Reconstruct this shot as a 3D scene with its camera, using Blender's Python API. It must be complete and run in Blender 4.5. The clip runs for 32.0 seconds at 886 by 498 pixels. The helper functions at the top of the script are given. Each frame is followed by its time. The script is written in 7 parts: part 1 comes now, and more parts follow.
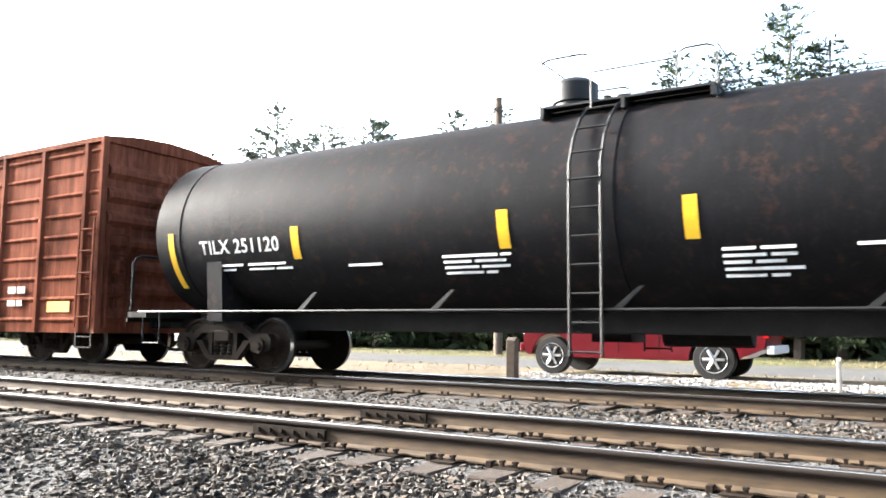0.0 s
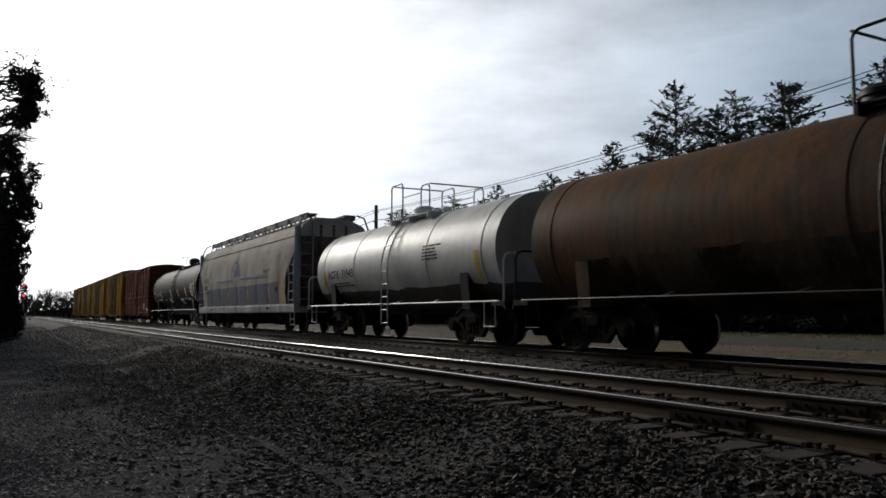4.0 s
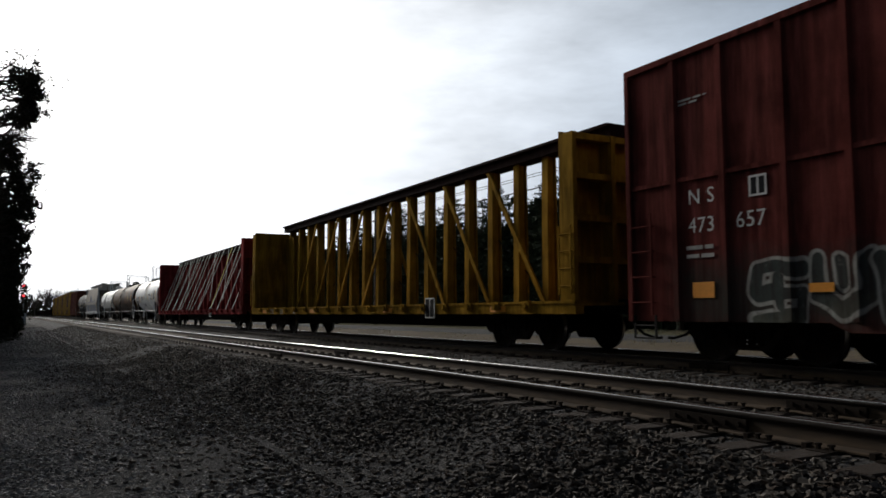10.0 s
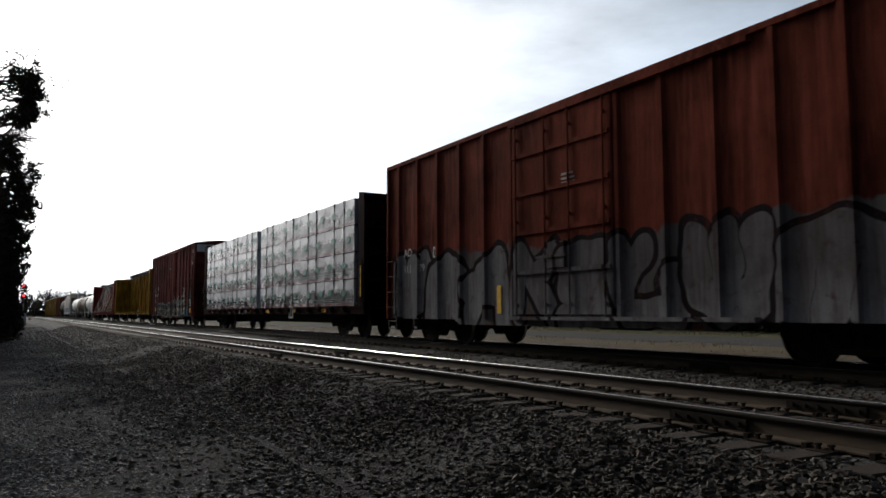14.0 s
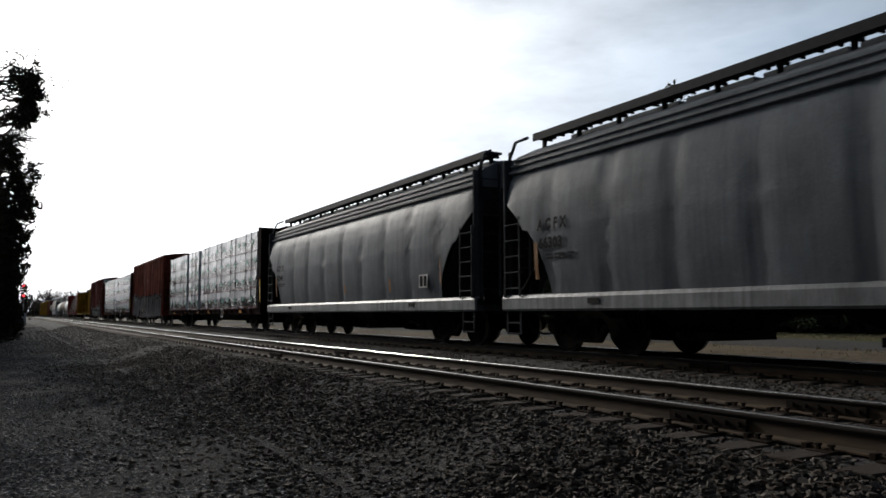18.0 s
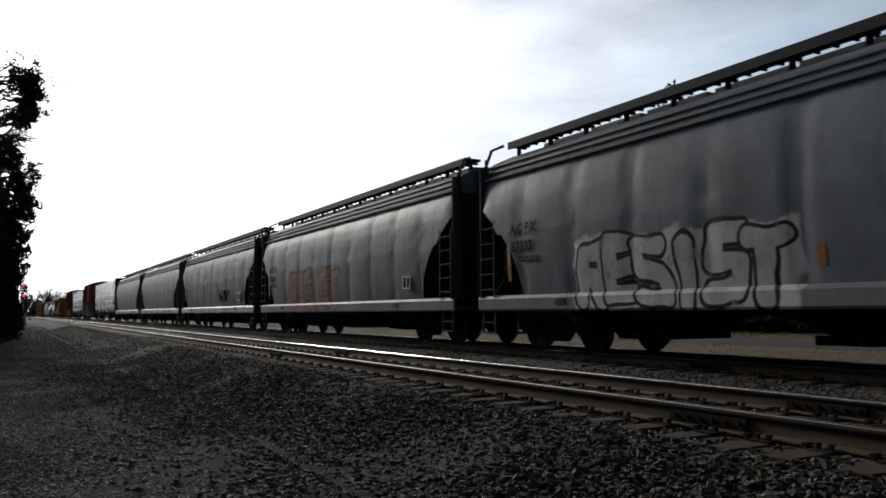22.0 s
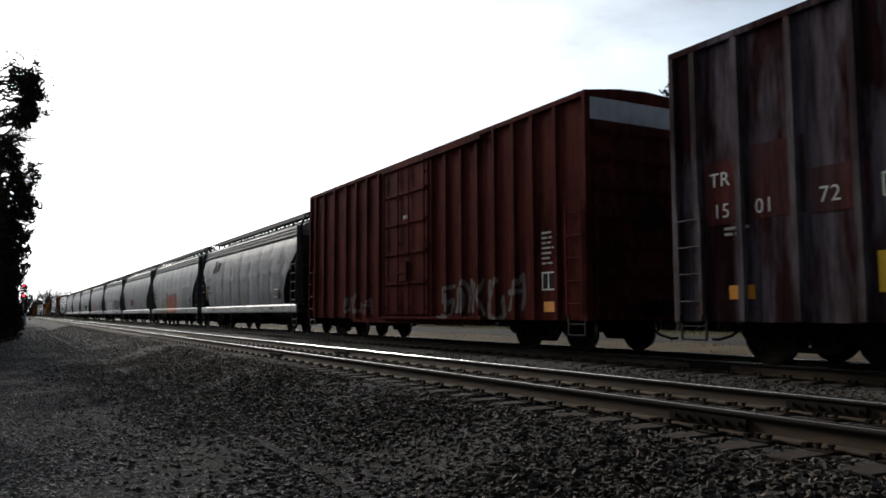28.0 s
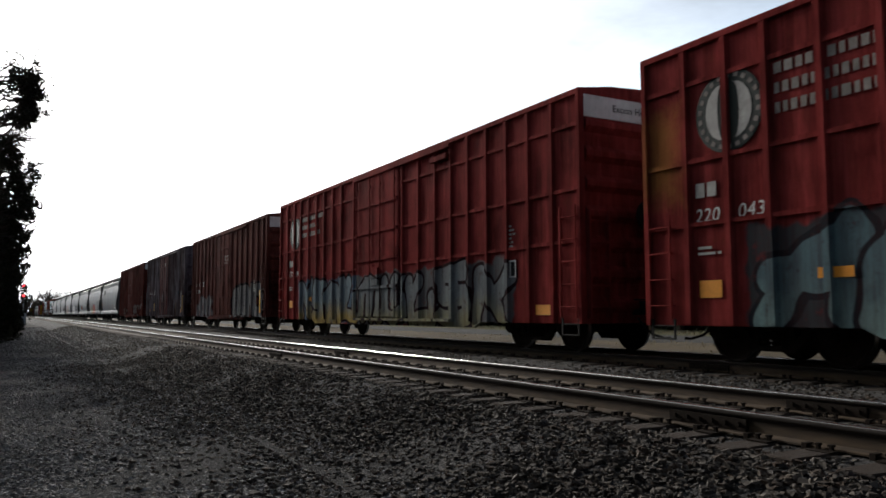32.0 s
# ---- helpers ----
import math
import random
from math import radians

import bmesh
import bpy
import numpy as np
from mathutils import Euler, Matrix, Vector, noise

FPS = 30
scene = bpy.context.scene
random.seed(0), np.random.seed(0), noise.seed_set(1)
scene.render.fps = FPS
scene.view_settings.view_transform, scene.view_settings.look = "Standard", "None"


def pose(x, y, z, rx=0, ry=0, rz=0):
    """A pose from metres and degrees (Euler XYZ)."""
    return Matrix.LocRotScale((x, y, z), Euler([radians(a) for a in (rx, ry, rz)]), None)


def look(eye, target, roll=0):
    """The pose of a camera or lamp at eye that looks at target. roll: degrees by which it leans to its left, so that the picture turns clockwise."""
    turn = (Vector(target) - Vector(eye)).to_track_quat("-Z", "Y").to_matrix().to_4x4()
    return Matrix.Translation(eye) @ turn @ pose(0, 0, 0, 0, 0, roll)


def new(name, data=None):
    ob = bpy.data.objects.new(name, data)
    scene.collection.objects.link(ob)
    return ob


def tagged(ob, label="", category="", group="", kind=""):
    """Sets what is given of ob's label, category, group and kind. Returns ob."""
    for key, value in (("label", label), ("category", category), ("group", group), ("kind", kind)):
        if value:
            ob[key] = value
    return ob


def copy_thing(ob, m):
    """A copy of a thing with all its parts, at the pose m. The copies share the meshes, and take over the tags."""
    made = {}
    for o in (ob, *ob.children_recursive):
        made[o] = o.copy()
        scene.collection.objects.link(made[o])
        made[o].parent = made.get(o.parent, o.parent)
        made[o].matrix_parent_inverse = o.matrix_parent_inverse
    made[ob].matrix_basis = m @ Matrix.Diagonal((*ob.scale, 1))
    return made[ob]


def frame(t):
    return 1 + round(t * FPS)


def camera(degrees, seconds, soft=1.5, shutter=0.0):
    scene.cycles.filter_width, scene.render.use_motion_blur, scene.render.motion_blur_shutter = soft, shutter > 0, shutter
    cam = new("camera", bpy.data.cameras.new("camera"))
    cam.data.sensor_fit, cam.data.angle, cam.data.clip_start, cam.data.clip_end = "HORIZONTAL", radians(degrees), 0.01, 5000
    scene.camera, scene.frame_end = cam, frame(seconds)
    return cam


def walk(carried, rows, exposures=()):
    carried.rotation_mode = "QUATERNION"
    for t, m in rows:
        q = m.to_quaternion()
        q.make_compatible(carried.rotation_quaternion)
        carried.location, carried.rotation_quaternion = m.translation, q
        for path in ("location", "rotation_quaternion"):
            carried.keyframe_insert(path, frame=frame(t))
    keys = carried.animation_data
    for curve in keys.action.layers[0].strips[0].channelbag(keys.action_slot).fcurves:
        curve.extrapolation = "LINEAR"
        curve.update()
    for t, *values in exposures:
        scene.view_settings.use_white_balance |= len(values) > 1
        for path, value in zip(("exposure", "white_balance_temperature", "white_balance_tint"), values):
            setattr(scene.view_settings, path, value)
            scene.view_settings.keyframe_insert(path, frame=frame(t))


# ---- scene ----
EYE = (0, 0, 0.767)      # the lens stands 0.77 m above the heads of the rails, which are z = 0
NEAR_TRACK, FAR_TRACK, GAUGE = 5.76, 10.6, 1.505


def aim(yaw, pitch, roll):
    """The camera's pose; yaw is counted from the track's direction to the right."""
    a, b = radians(yaw), radians(pitch)
    way = Vector((math.sin(a) * math.cos(b), math.cos(a) * math.cos(b), math.sin(b)))
    return look(EYE, Vector(EYE) + way * 10, roll)


cam = camera(59.2, 32.0, soft=1.6, shutter=0.08)
walk(cam, [
    (0.0, aim(58.15, 5.85, 0.58)), (0.5, aim(54.45, 5.68, 0.54)), (1.0, aim(50.6, 5.5, 0.35)),
    (1.5, aim(45.2, 5.26, 0.16)), (2.0, aim(39.25, 5.02, 0.03)), (2.5, aim(34.15, 4.93, -0.11)),
    (3.2, aim(30.1, 4.78, -0.18)), (4.0, aim(28.87, 4.69, -0.2)), (32.0, aim(28.87, 4.69, -0.2))],
    exposures=[(0.0, 4.2), (0.6, 3.8), (1.0, 2.85), (1.5, 1.9), (2.0, 1.35), (2.5, 0.9), (3.2, 0.2), (4.2, -0.25), (5.0, -0.3), (9.5, -0.28), (11.5, 0.0), (20.0, 0.05), (26.0, 0.1), (28.5, 0.4), (32.0, 0.5)])

# ---- sky and sun ----
SUN_YAW, SUN_UP = -10.0, 21.5
sun_way = Vector((math.sin(radians(SUN_YAW)) * math.cos(radians(SUN_UP)), math.cos(radians(SUN_YAW)) * math.cos(radians(SUN_UP)), math.sin(radians(SUN_UP))))
world = bpy.data.worlds.new("overcast_sky")
scene.world = world
world.use_nodes = True


def node(tree, kind, **given):
    """A node with its settings; a key 'i0', 'iScale' and so on sets an input by number or name."""
    n = tree.nodes.new(kind)
    links = []
    for key, value in given.items():
        if key[0] == "i" and (key[1:].isdigit() or key[1:2].isupper()):
            socket = n.inputs[int(key[1:]) if key[1:].isdigit() else key[1:].replace("_", " ")]
            if isinstance(value, bpy.types.NodeSocket):
                tree.links.new(value, socket)
            else:
                socket.default_value = value
        elif key == "operation":
            n.operation = value
        elif key == "blend":
            n.blend_type = value
        elif key == "data":
            n.data_type = value
        elif key == "sky":
            n.sky_type = value
        elif key == "feature":
            n.feature = value
    return n


def calc(tree, op, a, b=0.0, c=None):
    n = node(tree, "ShaderNodeMath", operation=op, i0=a, i1=b)
    if c is not None:
        if isinstance(c, bpy.types.NodeSocket):
            tree.links.new(c, n.inputs[2])
        else:
            n.inputs[2].default_value = c
    return n.outputs[0]


def blend(tree, f, a, b, kind="MIX"):
    n = node(tree, "ShaderNodeMix", data="RGBA", blend=kind)
    for socket, value in ((n.inputs[0], f), (n.inputs[6], a), (n.inputs[7], b)):
        if isinstance(value, bpy.types.NodeSocket):
            tree.links.new(value, socket)
        else:
            socket.default_value = value if not isinstance(value, tuple) or len(value) == 4 else (*value, 1)
    return n.outputs[2]


def ramp(tree, f, low, high):
    """0 below low, 1 above high; with the higher one first, 1 below and 0 above."""
    n = node(tree, "ShaderNodeMapRange", i0=f, i1=low, i2=high)
    n.clamp = True
    return n.outputs[0]


def build_sky():
    t = world.node_tree
    sky = node(t, "ShaderNodeTexSky", sky="NISHITA")
    sky.sun_disc, sky.sun_elevation, sky.sun_rotation = False, radians(SUN_UP), radians(SUN_YAW)
    sky.dust_density, sky.air_density, sky.ozone_density = 1.6, 1.0, 1.0
    way = node(t, "ShaderNodeTexCoord").outputs["Generated"]
    flat = node(t, "ShaderNodeMapping", i0=way)
    flat.inputs["Scale"].default_value = (1.3, 1.3, 4.2)
    flat.inputs["Rotation"].default_value = (radians(8), radians(-14), radians(25))
    puff = node(t, "ShaderNodeTexNoise", iVector=flat.outputs[0], iScale=2.1, iDetail=6.0, iRoughness=0.52)
    fine = node(t, "ShaderNodeTexNoise", iVector=flat.outputs[0], iScale=6.5, iDetail=5.0, iRoughness=0.6)
    cover = calc(t, "ADD", calc(t, "MULTIPLY", puff.outputs[0], 0.75), calc(t, "MULTIPLY", fine.outputs[0], 0.25))
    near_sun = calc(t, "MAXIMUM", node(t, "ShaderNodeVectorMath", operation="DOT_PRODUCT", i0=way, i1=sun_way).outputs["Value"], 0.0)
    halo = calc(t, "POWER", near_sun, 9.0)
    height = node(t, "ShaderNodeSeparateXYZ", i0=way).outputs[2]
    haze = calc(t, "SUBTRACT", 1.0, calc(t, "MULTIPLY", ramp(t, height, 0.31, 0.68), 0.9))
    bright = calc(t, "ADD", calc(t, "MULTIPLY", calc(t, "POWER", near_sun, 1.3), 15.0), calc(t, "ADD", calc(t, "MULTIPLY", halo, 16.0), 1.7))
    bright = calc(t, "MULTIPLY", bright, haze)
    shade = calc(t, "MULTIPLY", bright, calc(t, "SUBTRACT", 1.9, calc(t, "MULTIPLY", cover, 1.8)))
    tint = blend(t, ramp(t, near_sun, 0.5, 1.0), (0.72, 0.86, 1.04), (1.0, 0.985, 0.97))
    cloud = node(t, "ShaderNodeVectorMath", operation="SCALE", i0=tint)
    t.links.new(shade, cloud.inputs["Scale"])
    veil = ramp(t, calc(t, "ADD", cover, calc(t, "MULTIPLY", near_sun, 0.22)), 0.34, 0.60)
    thin = node(t, "ShaderNodeVectorMath", operation="SCALE", i0=sky.outputs[0])
    thin.inputs["Scale"].default_value = 0.9
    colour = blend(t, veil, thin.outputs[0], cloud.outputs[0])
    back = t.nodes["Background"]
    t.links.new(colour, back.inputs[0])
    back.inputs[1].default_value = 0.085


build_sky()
lamp = bpy.data.lights.new("sun", "SUN")
lamp.energy, lamp.angle, lamp.color = 2.2, radians(12), (1.0, 0.95, 0.88)
sun = new("sun", lamp)
sun.matrix_world = look(sun_way * 500, (0, 0, 0))


# ---- materials ----
def base_material(name):
    m = bpy.data.materials.new(name)
    m.use_nodes = True
    t = m.node_tree
    return m, t, t.nodes["Principled BSDF"], node(t, "ShaderNodeTexCoord").outputs["Object"]


def stretched(t, where, sx, sy, sz):
    n = node(t, "ShaderNodeMapping", i0=where)
    n.inputs["Scale"].default_value = (sx, sy, sz)
    return n.outputs[0]


def bumped(t, shader, height, strength, distance):
    n = node(t, "ShaderNodeBump", iHeight=height, iStrength=strength, iDistance=distance)
    t.links.new(n.outputs[0], shader.inputs["Normal"])


def plain(name, colour, rough=0.6, metal=0.0, vary=0.25, scale=6.0, bump=0.15, spec=0.2):
    """A surface with two scales of grain."""
    m, t, s, where = base_material(name)
    a = node(t, "ShaderNodeTexNoise", iVector=where, iScale=scale, iDetail=6.0, iRoughness=0.65)
    b = node(t, "ShaderNodeTexNoise", iVector=where, iScale=scale * 9, iDetail=3.0)
    f = calc(t, "ADD", calc(t, "MULTIPLY", a.outputs[0], 0.7), calc(t, "MULTIPLY", b.outputs[0], 0.3))
    dark = tuple(c * (1 - vary) for c in colour)
    light = tuple(min(1, c * (1 + vary)) for c in colour)
    t.links.new(blend(t, ramp(t, f, 0.3, 0.7), dark, light), s.inputs["Base Color"])
    t.links.new(calc(t, "ADD", rough - 0.1, calc(t, "MULTIPLY", f, 0.2)), s.inputs["Roughness"])
    s.inputs["Metallic"].default_value = metal
    s.inputs["Specular IOR Level"].default_value = spec
    if bump:
        bumped(t, s, f, bump, 0.02)
    return m


GLYPHS = {          # strokes on a grid three wide and five high: column and row of each corner
    "R": "00 04 24 22 02 12 20", "E": "20 00 04 24,02 22", "S": "00 20 22 02 04 24", "I": "10 14", "T": "10 14,04 24", "M": "00 04 12 24 20",
    "O": "00 04 24 20 00", "C": "20 00 04 24", "A": "00 14 20,01 21",
    "1": "04 00 20 22,02 14", "2": "00 04 12 24,12 20", "3": "24 04 02 22 20 00,11 13", "4": "00 13 24 20,02 22", "5": "04 01 10 21 24,12 14", "6": "00 03 14 23 20,13 10"}


def sprayed_words(t, where, colour, words):
    """Sprayed letters: each has a dark outline and a fill that runs from one colour at the foot to another at the head.
    A word: letters, front end, foot, width and height of a letter, stroke, foot colour, head colour, outline, halo or None."""
    wob = node(t, "ShaderNodeTexNoise", iVector=where, iScale=1.3, iDetail=1.0)
    bend = node(t, "ShaderNodeVectorMath", operation="MULTIPLY_ADD", i0=wob.outputs[1], i1=(0.0, 0.36, 0.36))
    shifted = node(t, "ShaderNodeVectorMath", operation="SUBTRACT", i0=where, i1=(0.0, 0.18, 0.18))
    t.links.new(shifted.outputs[0], bend.inputs[2])
    spot = node(t, "ShaderNodeVectorMath", operation="MULTIPLY", i0=bend.outputs[0], i1=(0.0, 1.0, 1.0)).outputs[0]
    height = node(t, "ShaderNodeSeparateXYZ", i0=spot).outputs[2]
    patchy = node(t, "ShaderNodeTexNoise", iVector=where, iScale=2.6, iDetail=4.0).outputs[0]
    worn = ramp(t, node(t, "ShaderNodeTexNoise", iVector=where, iScale=3.5, iDetail=6.0, iRoughness=0.7).outputs[0], 0.27, 0.42)
    along = node(t, "ShaderNodeSeparateXYZ", i0=spot).outputs[1]
    for letters, y0, z0, wide, tall, stroke, low, high, line, halo in words:
        edge = 0.025 + 0.28 * stroke
        if halo:
            half = wide * len(letters) / 2
            out_y = calc(t, "SUBTRACT", calc(t, "ABSOLUTE", calc(t, "SUBTRACT", along, y0 - half)), half)
            out_z = calc(t, "SUBTRACT", calc(t, "ABSOLUTE", calc(t, "SUBTRACT", height, z0 + tall / 2)), tall / 2 + stroke * 0.5)
            cloud = calc(t, "MAXIMUM", out_y, out_z)
            colour = blend(t, calc(t, "MULTIPLY", worn, ramp(t, calc(t, "ADD", cloud, calc(t, "MULTIPLY", patchy, 0.5)), 0.42, 0.34)), colour, halo)
        fill = blend(t, ramp(t, calc(t, "ADD", height, calc(t, "MULTIPLY", patchy, 0.8)), z0 + 0.3 * tall, z0 + 0.95 * tall), low, high)
        fill = blend(t, calc(t, "MULTIPLY", ramp(t, patchy, 0.54, 0.62), 0.3), fill, tuple(c * 0.5 for c in high))
        for k, letter in enumerate(letters):
            lift, lean = 0.07 * tall * math.sin(2.4 * k + y0), 0.10 * wide * math.sin(1.7 * k + 1)
            near = None
            for path in GLYPHS[letter].split(","):
                pts = [Vector((0, y0 - wide * (k + 0.14 + 0.36 * int(p[0])) - lean * int(p[1]) / 4, z0 + lift + tall * int(p[1]) / 4)) for p in path.split()]
                for p, q in zip(pts, pts[1:]):
                    pa = node(t, "ShaderNodeVectorMath", operation="SUBTRACT", i0=spot, i1=p).outputs[0]
                    run = (q - p) / (q - p).length_squared
                    h = node(t, "ShaderNodeMath", operation="ADD", i0=node(t, "ShaderNodeVectorMath", operation="DOT_PRODUCT", i0=pa, i1=run).outputs["Value"], i1=0.0)
                    h.use_clamp = True
                    foot = node(t, "ShaderNodeVectorMath", operation="SCALE", i0=q - p)
                    t.links.new(h.outputs[0], foot.inputs["Scale"])
                    d = node(t, "ShaderNodeVectorMath", operation="DISTANCE", i0=pa, i1=foot.outputs[0]).outputs["Value"]
                    near = d if near is None else calc(t, "MINIMUM", near, d)
            colour = blend(t, calc(t, "MULTIPLY", worn, ramp(t, near, stroke + edge + 0.008, stroke + edge - 0.008)), colour, line)
            colour = blend(t, calc(t, "MULTIPLY", worn, ramp(t, near, stroke + 0.008, stroke - 0.008)), colour, fill)
    return colour


def paint(name, colour, rust=(0.10, 0.045, 0.02), rusty=0.35, grime=0.5, rough=0.5, second=None, split_z=None, patches=None, words=(), stains=(), metal=0.0, streak=1.0, spec=0.002, bloom=None, fade=0.7):
    """Weathered railway paint: faded patches, rust, and dirt that runs down in streaks."""
    m, t, s, where = base_material(name)
    wide = node(t, "ShaderNodeTexNoise", iVector=where, iScale=0.9, iDetail=5.0, iRoughness=0.6).outputs[0]
    run = node(t, "ShaderNodeTexNoise", iVector=stretched(t, where, 3.0, 3.6, 0.28), iScale=1.7, iDetail=6.0, iRoughness=0.7).outputs[0]
    grain = node(t, "ShaderNodeTexNoise", iVector=where, iScale=24.0, iDetail=4.0, iRoughness=0.7).outputs[0]
    spots = node(t, "ShaderNodeTexNoise", iVector=where, iScale=4.5, iDetail=8.0, iRoughness=0.75).outputs[0]
    dull, fresh = (0.5, 1.6) if fade > 0.5 else (0.75, 1.2)
    col = blend(t, ramp(t, wide, 0.32, 0.7), tuple(c * dull for c in colour), tuple(min(0.85, c * fresh) for c in colour))
    pale_run = node(t, "ShaderNodeTexNoise", iVector=stretched(t, where, 2.2, 2.6, 0.22), iScale=2.3, iDetail=5.0, iRoughness=0.7).outputs[0]
    col = blend(t, calc(t, "MULTIPLY", ramp(t, pale_run, 0.47, 0.72), fade), col, tuple(min(0.8, c * 2.0 + 0.008) for c in colour))
    if second:
        z = node(t, "ShaderNodeSeparateXYZ", i0=where)
        lower = calc(t, "LESS_THAN", calc(t, "ADD", z.outputs[2], calc(t, "MULTIPLY", wide, 0.25)), split_z + 0.12)
        span = calc(t, "LESS_THAN", calc(t, "ABSOLUTE", z.outputs[1]), 6.2)
        col = blend(t, calc(t, "MULTIPLY", lower, span), col, second)
    if patches:
        cell = node(t, "ShaderNodeTexVoronoi", iVector=stretched(t, where, 0.0, 0.55, 0.9), iScale=0.8)
        hue = node(t, "ShaderNodeSeparateColor", i0=cell.outputs["Color"]).outputs[1]
        col = blend(t, calc(t, "MULTIPLY", ramp(t, hue, 0.68, 0.72), 0.55), col, patches)
    if bloom:
        pale = node(t, "ShaderNodeTexNoise", iVector=stretched(t, where, 1.0, 1.5, 0.35), iScale=1.1, iDetail=4.0, iRoughness=0.6).outputs[0]
        col = blend(t, calc(t, "MULTIPLY", ramp(t, pale, 0.45, 0.58), 0.9), col, bloom)
    for y0, y1, z0, z1, soft, shade, much in stains:
        yz = node(t, "ShaderNodeSeparateXYZ", i0=where)
        out_y = calc(t, "SUBTRACT", calc(t, "ABSOLUTE", calc(t, "SUBTRACT", yz.outputs[1], (y0 + y1) / 2)), abs(y1 - y0) / 2)
        out_z = calc(t, "SUBTRACT", calc(t, "ABSOLUTE", calc(t, "SUBTRACT", yz.outputs[2], (z0 + z1) / 2)), abs(z1 - z0) / 2)
        rim = calc(t, "ADD", calc(t, "MAXIMUM", out_y, out_z), calc(t, "MULTIPLY", calc(t, "SUBTRACT", spots, 0.5), soft * 3))
        col = blend(t, calc(t, "MULTIPLY", ramp(t, rim, soft, -soft), much), col, shade)
    if words:
        col = sprayed_words(t, where, col, words)
    col = blend(t, calc(t, "MULTIPLY", ramp(t, run, 0.42, 0.66), min(1.0, grime * streak * 1.35)), col, tuple(c * 0.22 + 0.004 for c in colour))
    col = blend(t, calc(t, "MULTIPLY", ramp(t, spots, 0.60 - rusty * 0.15, 0.74), rusty), col, rust)
    col = blend(t, calc(t, "MULTIPLY", ramp(t, grain, 0.45, 0.8), 0.25), col, tuple(c * 0.55 for c in colour))
    t.links.new(col, s.inputs["Base Color"])
    t.links.new(calc(t, "ADD", rough - 0.08, calc(t, "MULTIPLY", spots, 0.22)), s.inputs["Roughness"])
    s.inputs["Metallic"].default_value = metal
    s.inputs["Specular IOR Level"].default_value = spec
    bumped(t, s, calc(t, "ADD", calc(t, "MULTIPLY", wide, 2.0), calc(t, "MULTIPLY", grain, 0.35)), 0.4, 0.03)
    return m


INK = (0.015, 0.015, 0.018)
MAT = {
    "steel": plain("black_steel", (0.014, 0.013, 0.012), 0.75, 0.0, 0.4, spec=0.1),
    "truck": plain("bogie_cast_steel", (0.016, 0.0125, 0.010), 0.9, 0.0, 0.45, spec=0.05),
    "wheel": plain("wheel_steel", (0.022, 0.016, 0.012), 0.8, 0.0, 0.45, spec=0.08),
    "tread": plain("polished_wheel_tread", (0.45, 0.43, 0.4), 0.3, 0.9, 0.2, bump=0),
    "white": plain("white_stencil_paint", (0.58, 0.58, 0.56), 0.6, 0, 0.2, 14, 0),
    "black": plain("black_stencil_paint", (0.02, 0.02, 0.022), 0.7, 0, 0.2, 14, 0, 0.02),
    "yellow": plain("yellow_reflective_strip", (0.72, 0.42, 0.03), 0.4, 0, 0.15, 14, 0),
    "orange": plain("orange_panel", (0.75, 0.30, 0.03), 0.5, 0, 0.15, 14, 0),
}


def rail_material(name, low):
    """Rusty web and foot; the head is polished down to the given depth."""
    m, t, s, where = base_material(name)
    z = node(t, "ShaderNodeSeparateXYZ", i0=where).outputs[2]
    n = node(t, "ShaderNodeTexNoise", iVector=stretched(t, where, 4, 0.6, 4), iScale=5.0, iDetail=6.0).outputs[0]
    top = ramp(t, z, low - 0.003, low)
    dust = blend(t, ramp(t, n, 0.3, 0.7), (0.034, 0.021, 0.011), (0.095, 0.06, 0.03))
    rust = blend(t, ramp(t, calc(t, "ADD", z, calc(t, "MULTIPLY", n, 0.05)), -0.075, -0.03), dust, (0.022, 0.014, 0.010))
    t.links.new(blend(t, top, rust, (0.56, 0.54, 0.52)), s.inputs["Base Color"])
    t.links.new(calc(t, "MULTIPLY", top, 0.95), s.inputs["Metallic"])
    t.links.new(calc(t, "SUBTRACT", 0.85, calc(t, "MULTIPLY", top, 0.74)), s.inputs["Roughness"])
    bumped(t, s, n, 0.3, 0.01)
    return m


